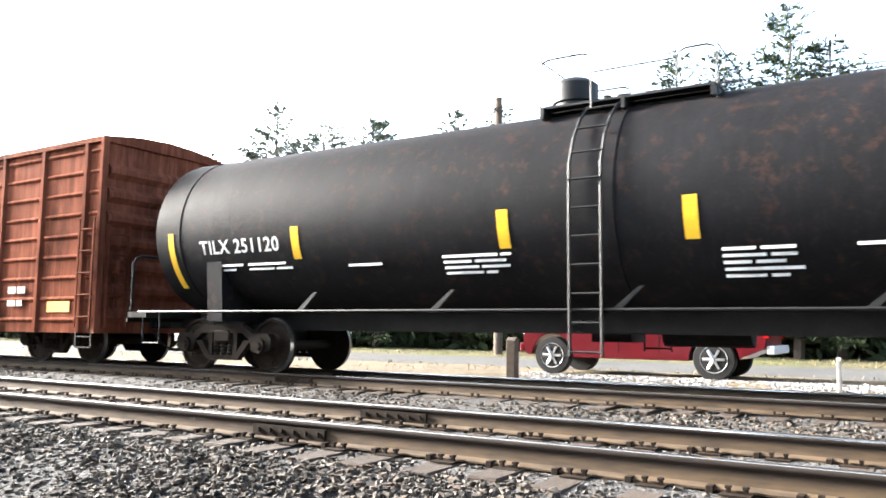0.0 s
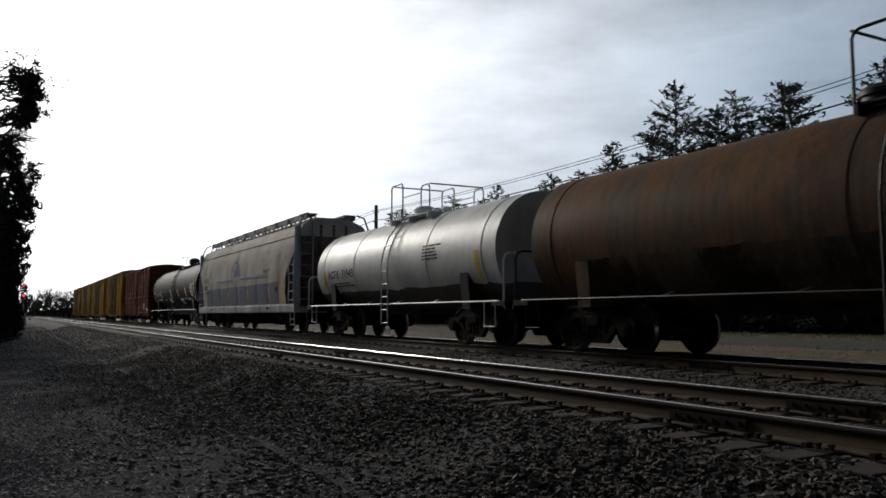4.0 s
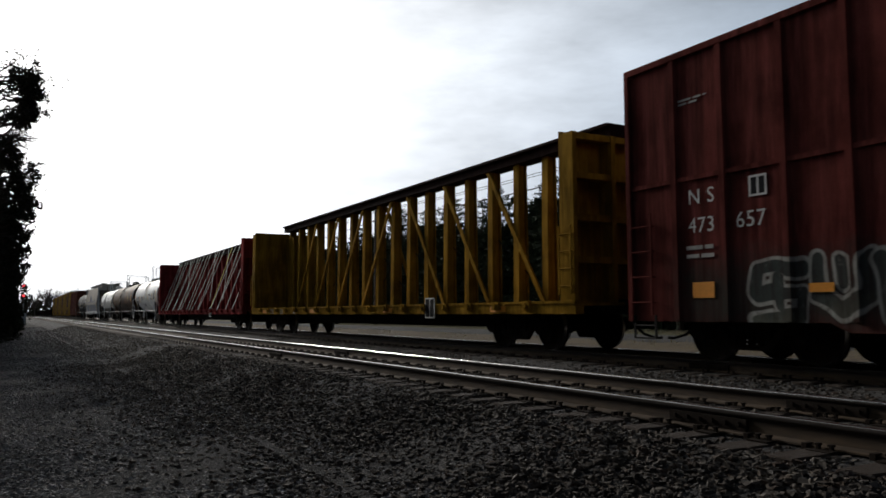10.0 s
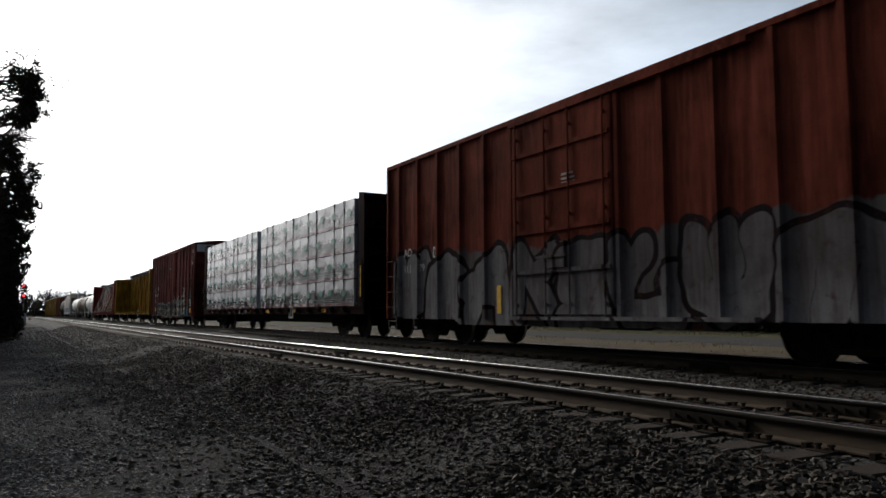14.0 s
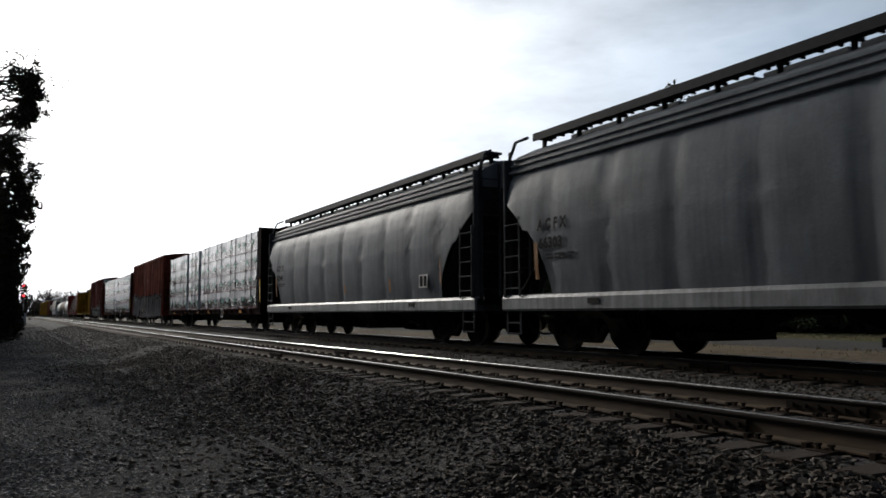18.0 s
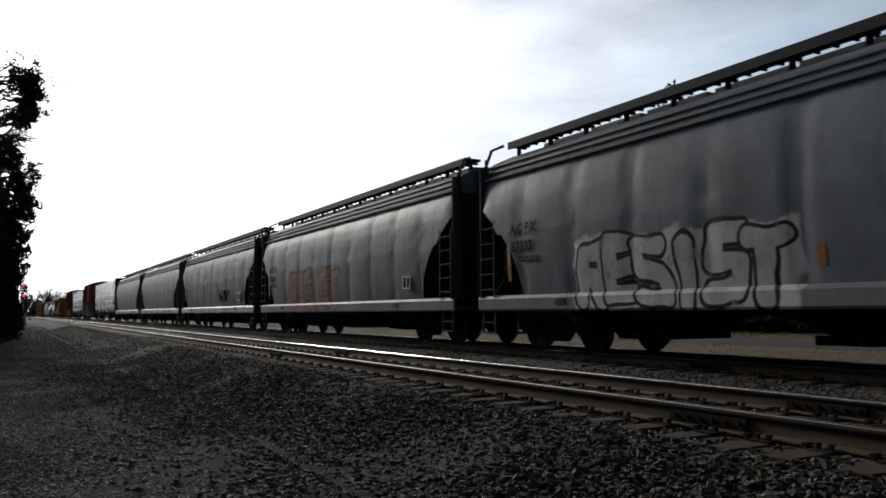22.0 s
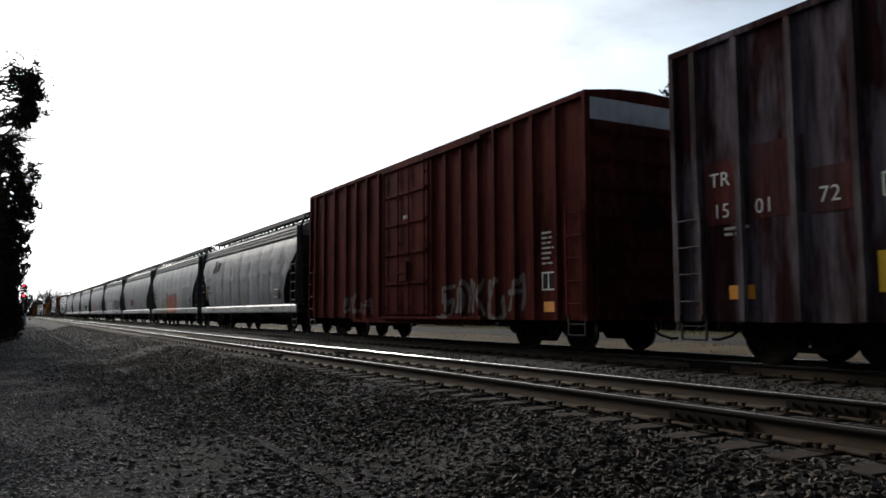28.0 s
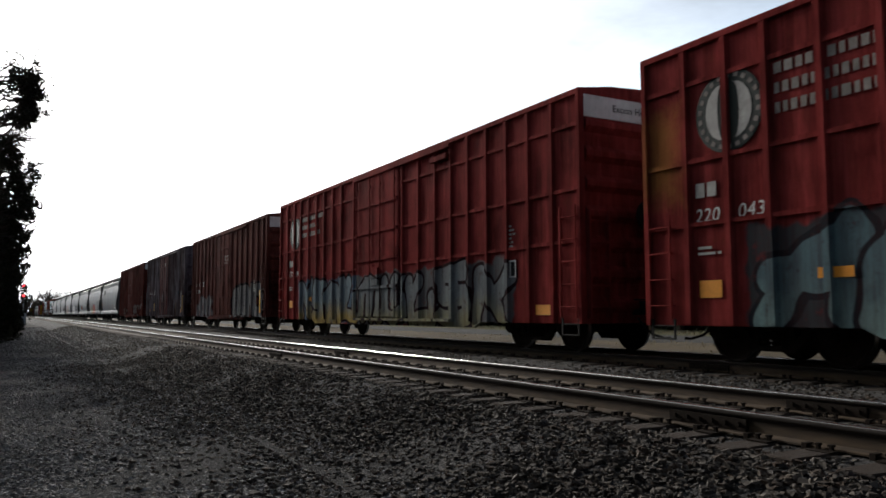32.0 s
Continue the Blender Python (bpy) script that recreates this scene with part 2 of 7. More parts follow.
def ground_material(name, dark, light, scale, fine, rough=0.95, grass=None, bump=0.6):
    m, t, s, where = base_material(name)
    a = node(t, "ShaderNodeTexNoise", iVector=where, iScale=scale, iDetail=7.0, iRoughness=0.62).outputs[0]
    b = node(t, "ShaderNodeTexVoronoi", iVector=where, iScale=fine)
    hue = node(t, "ShaderNodeSeparateColor", i0=b.outputs["Color"]).outputs[0]
    c = node(t, "ShaderNodeTexNoise", iVector=where, iScale=fine * 1.7, iDetail=5.0, iRoughness=0.7).outputs[0]
    f = calc(t, "ADD", calc(t, "MULTIPLY", hue, 0.55), calc(t, "MULTIPLY", c, 0.45))
    col = blend(t, ramp(t, f, 0.15, 0.85), dark, light)
    col = blend(t, calc(t, "MULTIPLY", ramp(t, a, 0.42, 0.68), 0.45), col, tuple(q * 0.6 for q in dark))
    if grass:
        g = node(t, "ShaderNodeTexNoise", iVector=where, iScale=0.35, iDetail=6.0, iRoughness=0.7).outputs[0]
        col = blend(t, ramp(t, g, 0.45, 0.6), col, grass)
    t.links.new(col, s.inputs["Base Color"])
    s.inputs["Roughness"].default_value = rough
    s.inputs["Specular IOR Level"].default_value = 0.2
    bumped(t, s, calc(t, "SUBTRACT", calc(t, "MULTIPLY", c, 0.5), calc(t, "MULTIPLY", b.outputs[0], 0.8)), bump, 0.03)
    return m


def stone_material(name, dark, light, warm):
    m, t, s, where = base_material(name)
    r = node(t, "ShaderNodeNewGeometry").outputs["Random Per Island"]
    n = node(t, "ShaderNodeTexNoise", iVector=where, iScale=45.0, iDetail=4.0).outputs[0]
    col = blend(t, r, dark, light)
    col = blend(t, calc(t, "MULTIPLY", ramp(t, node(t, "ShaderNodeMath", operation="FRACT", i0=calc(t, "MULTIPLY", r, 7.3)).outputs[0], 0.72, 0.95), 0.7), col, warm)
    col = blend(t, calc(t, "MULTIPLY", n, 0.4), col, tuple(q * 0.5 for q in dark))
    t.links.new(col, s.inputs["Base Color"])
    s.inputs["Roughness"].default_value = 0.75
    s.inputs["Specular IOR Level"].default_value = 0.3
    bumped(t, s, n, 0.4, 0.01)
    return m


def leaf_material(name, dark, light):
    m, t, s, where = base_material(name)
    r = node(t, "ShaderNodeNewGeometry").outputs["Random Per Island"]
    n = node(t, "ShaderNodeTexNoise", iVector=where, iScale=0.8, iDetail=3.0).outputs[0]
    col = blend(t, calc(t, "MULTIPLY", calc(t, "ADD", r, n), 0.5), dark, light)
    t.links.new(col, s.inputs["Base Color"])
    s.inputs["Roughness"].default_value = 0.8
    s.inputs["Specular IOR Level"].default_value = 0.15
    return m


def tie_material():
    m, t, s, where = base_material("weathered_tie_wood")
    n = node(t, "ShaderNodeTexNoise", iVector=stretched(t, where, 1.2, 14, 14), iScale=3.0, iDetail=7.0, iRoughness=0.7).outputs[0]
    r = node(t, "ShaderNodeObjectInfo").outputs["Random"]
    col = blend(t, ramp(t, n, 0.3, 0.75), (0.012, 0.008, 0.006), (0.075, 0.047, 0.029))
    col = blend(t, calc(t, "MULTIPLY", r, 0.5), col, (0.065, 0.048, 0.035))
    t.links.new(col, s.inputs["Base Color"])
    s.inputs["Roughness"].default_value = 0.92
    bumped(t, s, n, 0.7, 0.02)
    return m


def wrap_material():
    """Printed lumber wrap: pale sheeting, a dark wood printed along the lower half, a maroon band, and glossy creases."""
    m, t, s, where = base_material("printed_lumber_wrap")
    p = node(t, "ShaderNodeSeparateXYZ", i0=where)
    z = p.outputs[2]
    r = node(t, "ShaderNodeObjectInfo").outputs["Random"]
    shift = node(t, "ShaderNodeVectorMath", operation="ADD", i0=where)
    push = node(t, "ShaderNodeCombineXYZ", i1=calc(t, "MULTIPLY", r, 40.0))
    t.links.new(push.outputs[0], shift.inputs[1])
    spot = shift.outputs[0]
    tops = node(t, "ShaderNodeTexNoise", iVector=stretched(t, spot, 0, 1, 0), iScale=7.0, iDetail=2.0, iRoughness=0.7).outputs[0]
    hills = node(t, "ShaderNodeTexNoise", iVector=stretched(t, spot, 0, 1, 0), iScale=1.5, iDetail=1.0).outputs[0]
    along = node(t, "ShaderNodeSeparateXYZ", i0=spot).outputs[1]
    spire = calc(t, "PINGPONG", calc(t, "ADD", calc(t, "MULTIPLY", along, 9.0), calc(t, "MULTIPLY", tops, 2.5)), 0.5)
    line = calc(t, "ADD", 0.17, calc(t, "ADD", calc(t, "MULTIPLY", hills, 0.42), calc(t, "MULTIPLY", calc(t, "MULTIPLY", spire, tops), 0.75)))
    pale = blend(t, ramp(t, z, 0.2, 0.8), (0.5, 0.51, 0.53), (0.6, 0.61, 0.63))
    col = blend(t, ramp(t, calc(t, "SUBTRACT", line, z), -0.01, 0.012), pale, (0.009, 0.015, 0.013))
    band = calc(t, "LESS_THAN", z, calc(t, "ADD", 0.08, calc(t, "MULTIPLY", hills, 0.05)))
    col = blend(t, band, col, (0.13, 0.045, 0.05))
    stripe = calc(t, "GREATER_THAN", node(t, "ShaderNodeMath", operation="SINE", i0=calc(t, "MULTIPLY", z, 95.0)).outputs[0], 0.86)
    col = blend(t, calc(t, "MULTIPLY", stripe, calc(t, "MULTIPLY", calc(t, "LESS_THAN", z, 0.27), 0.5)), col, (0.3, 0.26, 0.27))
    t.links.new(col, s.inputs["Base Color"])
    heights = []
    for tilt, size, seedy in ((40, 1.7, 0.0), (58, 2.2, 7.7), (82, 1.4, 3.1)):
        turned = node(t, "ShaderNodeMapping", i0=spot)
        turned.inputs["Rotation"].default_value = (radians(tilt), 0, 0)
        turned.inputs["Location"].default_value = (0, seedy, seedy)
        drawn = stretched(t, turned.outputs[0], 0.0, 0.2, 3.0)
        fold = node(t, "ShaderNodeTexNoise", iVector=drawn, iScale=size, iDetail=2.0, iRoughness=0.45).outputs[0]
        ridge = calc(t, "SUBTRACT", 1.0, ramp(t, calc(t, "ABSOLUTE", calc(t, "SUBTRACT", fold, 0.5)), 0.0, 0.04))
        heights.append(ridge)
    tight = [ramp(t, node(t, "ShaderNodeTexNoise", iVector=stretched(t, spot, 0, 1, 1.4), iScale=q, iDetail=0.0).outputs[0], lo, lo + 0.12) for q, lo in ((1.1, 0.50), (1.7, 0.54), (1.4, 0.55))]
    folds = calc(t, "ADD", calc(t, "MULTIPLY", heights[0], tight[0]), calc(t, "ADD", calc(t, "MULTIPLY", heights[1], tight[1]), calc(t, "MULTIPLY", heights[2], tight[2])))
    puff = node(t, "ShaderNodeTexNoise", iVector=spot, iScale=1.6, iDetail=2.0).outputs[0]
    s.inputs["Roughness"].default_value = 0.2
    s.inputs["Specular IOR Level"].default_value = 0.45
    bumped(t, s, calc(t, "ADD", calc(t, "MULTIPLY", folds, 0.45), calc(t, "MULTIPLY", puff, 1.0)), 1.0, 0.025)
    return m


MAT["rail_steel"] = rail_material("rail_steel", -0.003)
MAT["rail_gauge"] = rail_material("rail_steel_worn_corner", -0.016)
MAT["faded"] = plain("faded_white_paint", (0.34, 0.33, 0.31), 0.7, 0, 0.35, 7, 0)
MAT["dim_paint"] = plain("dim_worn_white_paint", (0.2, 0.175, 0.16), 0.75, 0, 0.5, 5, 0, 0.1)
MAT["dark_green"] = plain("dark_green_emblem_paint", (0.010, 0.017, 0.015), 0.7, 0, 0.3, 7, 0)
MAT["tie"] = tie_material()
MAT["wrap"] = wrap_material()
MAT["boards"] = plain("grey_paper_end_wrap", (0.40, 0.43, 0.48), 0.5, 0, 0.15, 2)
MAT["logo_green"] = plain("green_printed_hexagon", (0.055, 0.19, 0.15), 0.35, 0, 0.35, 9, 0)
MAT["ballast"] = ground_material("ballast_bed", (0.03, 0.029, 0.028), (0.16, 0.153, 0.149), 1.2, 34.0, bump=1.0)
MAT["path"] = ground_material("gravel_path", (0.02, 0.0195, 0.019), (0.105, 0.101, 0.099), 0.45, 42.0, grass=None, bump=0.9)
MAT["verge"] = ground_material("dry_grass_and_gravel", (0.075, 0.058, 0.038), (0.18, 0.145, 0.10), 0.8, 9.0, grass=(0.145, 0.112, 0.068))
MAT["road"] = ground_material("worn_asphalt", (0.05, 0.05, 0.051), (0.10, 0.098, 0.095), 0.3, 40.0, bump=0.25)
MAT["field"] = ground_material("winter_ground", (0.06, 0.055, 0.03), (0.14, 0.12, 0.07), 0.2, 5.0, grass=(0.08, 0.085, 0.035))
MAT["stone"] = stone_material("ballast_stone", (0.155, 0.148, 0.146), (0.58, 0.56, 0.55), (0.30, 0.25, 0.21))
# The train's shade over the track bed is put into this colour.
MAT["shaded_stone"] = stone_material("shade_dark_ballast_stone", (0.014, 0.011, 0.009), (0.16, 0.135, 0.11), (0.09, 0.055, 0.034))
MAT["pebble"] = stone_material("path_pebble", (0.09, 0.087, 0.086), (0.46, 0.445, 0.44), (0.25, 0.21, 0.18))
MAT["needles"] = leaf_material("cedar_needles", (0.012, 0.02, 0.010), (0.045, 0.06, 0.028))
MAT["hedge"] = leaf_material("hedge_leaves", (0.012, 0.014, 0.008), (0.05, 0.045, 0.025))
MAT["bark"] = plain("rough_bark", (0.07, 0.055, 0.045), 0.95, 0, 0.4, 9, 0.6)
MAT["grass"] = leaf_material("dry_grass_blades", (0.16, 0.12, 0.06), (0.34, 0.28, 0.15))
MAT["pole"] = plain("creosoted_pole_wood", (0.09, 0.07, 0.055), 0.9, 0, 0.35, 8, 0.4)
MAT["wire"] = plain("black_cable", (0.012, 0.012, 0.012), 0.6, 0, 0.1, 8, 0)


# ---- building helpers ----
def bx(bm, x0, x1, y0, y1, z0, z1, lean=0.0):
    """A box; lean shifts its top along y."""
    c = [bm.verts.new((x, y + (lean if z == z1 else 0), z)) for x in (x0, x1) for y in (y0, y1) for z in (z0, z1)]
    for f in ((0, 1, 3, 2), (4, 6, 7, 5), (0, 4, 5, 1), (2, 3, 7, 6), (0, 2, 6, 4), (1, 5, 7, 3)):
        bm.faces.new([c[i] for i in f])
    return bm


def chamfer(bm, width=0.012, seg=1):
    bmesh.ops.bevel(bm, geom=list(bm.edges), offset=width, segments=seg, affect="EDGES", clamp_overlap=True)
    return bm


def rod(bm, p, q, r, seg=8, r2=None):
    """A round bar from p to q."""
    p, q = Vector(p), Vector(q)
    turn = (q - p).to_track_quat("Z", "Y").to_matrix()
    r2 = r if r2 is None else r2
    rings = []
    for at, rad in ((p, r), (q, r2)):
        rings.append([bm.verts.new(at + turn @ Vector((rad * math.cos(a), rad * math.sin(a), 0))) for a in (2 * math.pi * k / seg for k in range(seg))])
    for k in range(seg):
        bm.faces.new((rings[0][k], rings[0][(k + 1) % seg], rings[1][(k + 1) % seg], rings[1][k]))
    bm.faces.new(rings[0][::-1])
    bm.faces.new(rings[1])
    return bm


def pipe(bm, points, r, seg=6):
    """A bent bar through the points, in one piece."""
    pts = [Vector(p) for p in points]
    rings = []
    for k, p in enumerate(pts):
        way = (pts[min(k + 1, len(pts) - 1)] - pts[max(k - 1, 0)]).normalized()
        turn = way.to_track_quat("Z", "Y").to_matrix()
        if rings:
            turn = last.rotation_difference(way).to_matrix() @ frame_of
        last, frame_of = way, turn
        rings.append([bm.verts.new(p + turn @ Vector((r * math.cos(q), r * math.sin(q), 0))) for q in (2 * math.pi * n / seg for n in range(seg))])
    for u, v in zip(rings, rings[1:]):
        for k in range(seg):
            bm.faces.new((u[k], u[(k + 1) % seg], v[(k + 1) % seg], v[k]))
    bm.faces.new(rings[0][::-1])
    bm.faces.new(rings[-1])
    return bm


def rounded(points, r=0.12):
    """The points of a bent bar with its inner corners rounded."""
    pts = [Vector(p) for p in points]
    out = [pts[0]]
    for a, p, b in zip(pts, pts[1:], pts[2:]):
        u, v = (a - p).normalized() * min(r, (a - p).length / 2), (b - p).normalized() * min(r, (b - p).length / 2)
        out += [p + u, p + u * 0.3 + v * 0.3, p + v]
    return out + [pts[-1]]


def prism(bm, outline, y0, y1, axis="y"):
    """Extrudes an outline of (x, z) along y, or of (y, z) along x."""
    def at(p, d):
        return (p[0], d, p[1]) if axis == "y" else (d, p[0], p[1])
    a = [bm.verts.new(at(p, y0)) for p in outline]
    b = [bm.verts.new(at(p, y1)) for p in outline]
    n = len(outline)
    for k in range(n):
        bm.faces.new((a[k], a[(k + 1) % n], b[(k + 1) % n], b[k]))
    bm.faces.new(a[::-1])
    bm.faces.new(b)
    bmesh.ops.recalc_face_normals(bm, faces=list(bm.faces))
    return bm


def turned_part(bm, rings, seg=48, axis="y"):
    """A lathe: rings of (place along the axis, radius, height of the axis)."""
    loops = []
    for d, r, zc in rings:
        ring = []
        for k in range(seg):
            a = 2 * math.pi * k / seg
            u, v = r * math.cos(a), r * math.sin(a)
            ring.append(bm.verts.new((u, d, zc + v) if axis == "y" else (d, u, zc + v) if axis == "x" else (u, v, d)))
        loops.append(ring)
    for a, b in zip(loops, loops[1:]):
        for k in range(seg):
            bm.faces.new((a[k], a[(k + 1) % seg], b[(k + 1) % seg], b[k]))
    bm.faces.new(loops[0][::-1])
    bm.faces.new(loops[-1])
    bmesh.ops.recalc_face_normals(bm, faces=list(bm.faces))
    return bm


def mesh_of(name, bm, material, smooth=False):
    me = bpy.data.meshes.new(name)
    bm.to_mesh(me)
    bm.free()
    me.materials.append(MAT[material] if isinstance(material, str) else material)
    if smooth:
        me.polygons.foreach_set("use_smooth", [True] * len(me.polygons))
        me.set_sharp_from_angle(angle=radians(40))
    return me


def part(name, bm, material, parent, label="", smooth=False):
    ob = new(name, bm if isinstance(bm, bpy.types.Mesh) else mesh_of(name, bm, material, smooth))
    ob.parent = parent
    return tagged(ob, label)


def thing(name, label, category, group="", kind="", at=None):
    ob = new(name)
    ob.empty_display_size = 0.2
    if at:
        ob.matrix_basis = at
    return tagged(ob, label, category, group, kind)


def lettering(text, size, y, z, material, parent, side, name="stencil_letters", fat=0.0, proud=0.008, wide=1.0, slant=0.0, skin=None):
    """Characters on a car's near side; y is where they begin (its front), z the foot of the line; side(z) is the wall's x."""
    c = bpy.data.curves.new("text", "FONT")
    c.body, c.size, c.offset, c.resolution_u = text, size, fat, 3
    c.space_character = 1.08
    ob = bpy.data.objects.new("text", c)
    me = bpy.data.meshes.new_from_object(ob)
    bpy.data.objects.remove(ob)
    bpy.data.curves.remove(c)
    co = np.empty(len(me.vertices) * 3, dtype=np.float32)
    me.vertices.foreach_get("co", co)
    co = co.reshape(-1, 3)
    if skin:
        side = lambda h, w: skin(w, h) - 0.016
    else:
        flat_side, side = side, lambda h, w: flat_side(h)
    out = [(side(z + v, y - wide * (u + slant * v)) - proud, y - wide * (u + slant * v), z + v) for u, v, _ in co.tolist()]
    me.vertices.foreach_set("co", np.array(out, dtype=np.float32).ravel())
    me.materials.clear()
    me.materials.append(MAT[material] if isinstance(material, str) else material)
    ob = new(name, me)
    ob.parent = parent
    return tagged(ob, kind="stuff") if size < 0.5 else ob


def bars(y0, width, z_top, rows, parent, side, material="faded", tall=0.04, pitch=0.085, ragged=0.35, rnd=random.Random(5), spread=(0.12, 0.35)):
    """Small stencilled lines that cannot be read."""
    bm = bmesh.new()
    for k in range(rows):
        z = z_top - k * pitch
        w = width * (1 - ragged * rnd.random())
        u = 0.0
        while u < w - 0.05:
            step = min(rnd.uniform(*spread), w - u)
            bx(bm, side(z) - 0.009, side(z) - 0.004, y0 - u - step, y0 - u, z - tall, z)
            u += step + 0.05
    return tagged(part("small_stencil", bm, material, parent), kind="stuff")
# ---- the train: parts that all cars share ----
WHEEL = 0.457
TRAIN = []          # (car, place of its middle at the start)
WHEELSETS = []      # (wheelset, place of its car, its pose in the truck)


def travelled(t):
    """The train's way in metres: it gathers speed slowly."""
    return 12.25 * t + 0.0245 * t * t


def truck_meshes():
    made = {}
    bm = bmesh.new()
    for s in (-1, 1):
        turned_part(bm, [(s * 0.68, 0.40, 0), (s * 0.69, WHEEL - 0.02, 0), (s * 0.70, WHEEL + 0.025, 0), (s * 0.725, WHEEL + 0.02, 0), (s * 0.73, WHEEL, 0),
                         (s * 0.81, WHEEL - 0.008, 0), (s * 0.815, WHEEL - 0.05, 0), (s * 0.775, WHEEL - 0.08, 0), (s * 0.75, 0.2, 0), (s * 0.80, 0.13, 0), (s * 0.84, 0.10, 0)], 36, "x")
    rod(bm, (-0.9, 0, 0), (0.9, 0, 0), 0.085, 12)
    for s in (-1, 1):
        for k in range(4):
            a = k * math.pi / 2 + 0.4
            rod(bm, (s * 0.74, 0.29 * math.cos(a), 0.29 * math.sin(a)), (s * 0.79, 0.29 * math.cos(a), 0.29 * math.sin(a)), 0.03, 6)
    made["wheelset"] = mesh_of("wheelset", bm, "wheel", True)
    made["wheelset"].materials.append(MAT["tread"])
    for f in made["wheelset"].polygons:
        c, n = f.center, f.normal
        if abs(n.x) < 0.5 and abs(math.hypot(c.y, c.z) - WHEEL) < 0.012 and 0.72 < abs(c.x) < 0.82:
            f.material_index = 1
    for s, key in ((-1, "frame_near"), (1, "frame_far")):
        bm = bmesh.new()
        x0, x1 = sorted((s * 0.94, s * 1.08))
        top = [(-1.15, 0.56), (-1.08, 0.66), (-0.72, 0.66), (-0.45, 0.80), (0.45, 0.80), (0.72, 0.66), (1.08, 0.66), (1.15, 0.56)]
        low = [(1.08, 0.40), (0.74, 0.42), (0.38, 0.20), (-0.38, 0.20), (-0.74, 0.42), (-1.08, 0.40)]
        prism(bm, top + [(1.15, 0.42), (1.08, 0.36), (0.72, 0.36), (0.66, 0.54), (0.50, 0.66), (-0.50, 0.66), (-0.66, 0.54), (-0.72, 0.36), (-1.08, 0.36), (-1.15, 0.42)], x0, x1, "x")
        prism(bm, [(-0.66, 0.52), (-0.36, 0.20), (0.36, 0.20), (0.66, 0.52), (0.52, 0.54), (0.3, 0.28), (-0.3, 0.28), (-0.52, 0.54)], x0 + 0.01, x1 - 0.01, "x")
        for y in (-0.3, 0.3):
            bx(bm, x0 + 0.015, x1 - 0.015, y - 0.05, y + 0.05, 0.26, 0.68)
        for y in (-0.9, 0.9):
            rod(bm, (s * 0.9, y, WHEEL), (s * 1.13, y, WHEEL), 0.13, 14)
            rod(bm, (s * 1.13, y, WHEEL), (s * 1.15, y, WHEEL), 0.07, 6)
        made[key] = mesh_of("sideframe", bm, "truck", True)
    bm = bmesh.new()
    turned_part(bm, [(0.26 + 0.03 * j, 0.055 if j % 2 else 0.078, 0) for j in range(13)], 10, "z")
    made["spring"] = mesh_of("spring", bm, "truck", True)
    bm = bmesh.new()
    bx(bm, -1.1, 1.1, -0.2, 0.2, 0.5, 0.72)
    bx(bm, -0.45, 0.45, -0.28, 0.28, 0.62, 0.84)
    made["bolster"] = mesh_of("truck", chamfer(bm, 0.03), "truck", True)
    bm = bmesh.new()
    for s in (-1, 1):
        bx(bm, -0.8, 0.8, s * 0.42 - 0.04, s * 0.42 + 0.04, 0.36, 0.46)
        for x in (-0.72, 0.72):
            bx(bm, x - 0.06, x + 0.06, s * 0.43 - 0.05, s * 0.43 + 0.05, 0.30, 0.58)
    made["brake"] = mesh_of("brake_beam", bm, "steel")
    bm = bmesh.new()
    bx(bm, -0.16, 0.16, -0.5, 0.05, 0.74, 0.98)
    bx(bm, -0.09, 0.09, 0.0, 0.42, 0.78, 0.94)
    prism(bm, [(-0.16, 0.40), (0.10, 0.36), (0.19, 0.56), (0.10, 0.72), (0.0, 0.66), (0.05, 0.5), (-0.16, 0.52)], 0, 1)
    for v in list(bm.verts)[-14:]:
        v.co = (v.co.x, v.co.z, 0.72 + 0.28 * v.co.y)
    made["coupler"] = mesh_of("coupler", bm, "steel")
    bm = bmesh.new()
    pipe(bm, [(0.26, 0.1, 0.66), (0.27, 0.25, 0.5), (0.22, 0.42, 0.36), (0.1, 0.6, 0.29), (0.02, 0.68, 0.3)], 0.024, 6)
    made["hose"] = mesh_of("air_hose", bm, "steel", True)
    return made


TRUCK = truck_meshes()


def running_gear(car, middle, half, truck_at):
    """Two trucks, couplers and air hoses, and the centre sill."""
    for s in (1, -1):
        t = part("truck", TRUCK["bolster"], None, car, "dusty cast steel truck with two wheelsets")
        t.location = (0, s * truck_at, 0)
        for key in ("frame_near", "frame_far"):
            part("sideframe", TRUCK[key], None, t)
            for y in (-0.17, 0.0, 0.17):
                sp = part("spring", TRUCK["spring"], None, t)
                sp.location = (-1.01 if key == "frame_near" else 1.01, y, 0)
        part("brake_beam", TRUCK["brake"], None, t)
        for d in (0.9, -0.9):
            w = part("wheelset", TRUCK["wheelset"], None, t, "steel wheels with polished treads on an axle")
            w.location = (0, d, WHEEL)
            WHEELSETS.append((w, middle + s * truck_at + d, d))
        c = part("coupler", TRUCK["coupler"], None, car)
        c.matrix_basis = pose(0, s * half, 0, 0, 0, 0 if s > 0 else 180)
        h = part("air_hose", TRUCK["hose"], None, car)
        h.matrix_basis = pose(0, s * half, 0, 0, 0, 0 if s > 0 else 180)
    bm = bmesh.new()
    bx(bm, -0.26, 0.26, -half, half, 0.72, 1.02)
    part("centre_sill", bm, "steel", car)


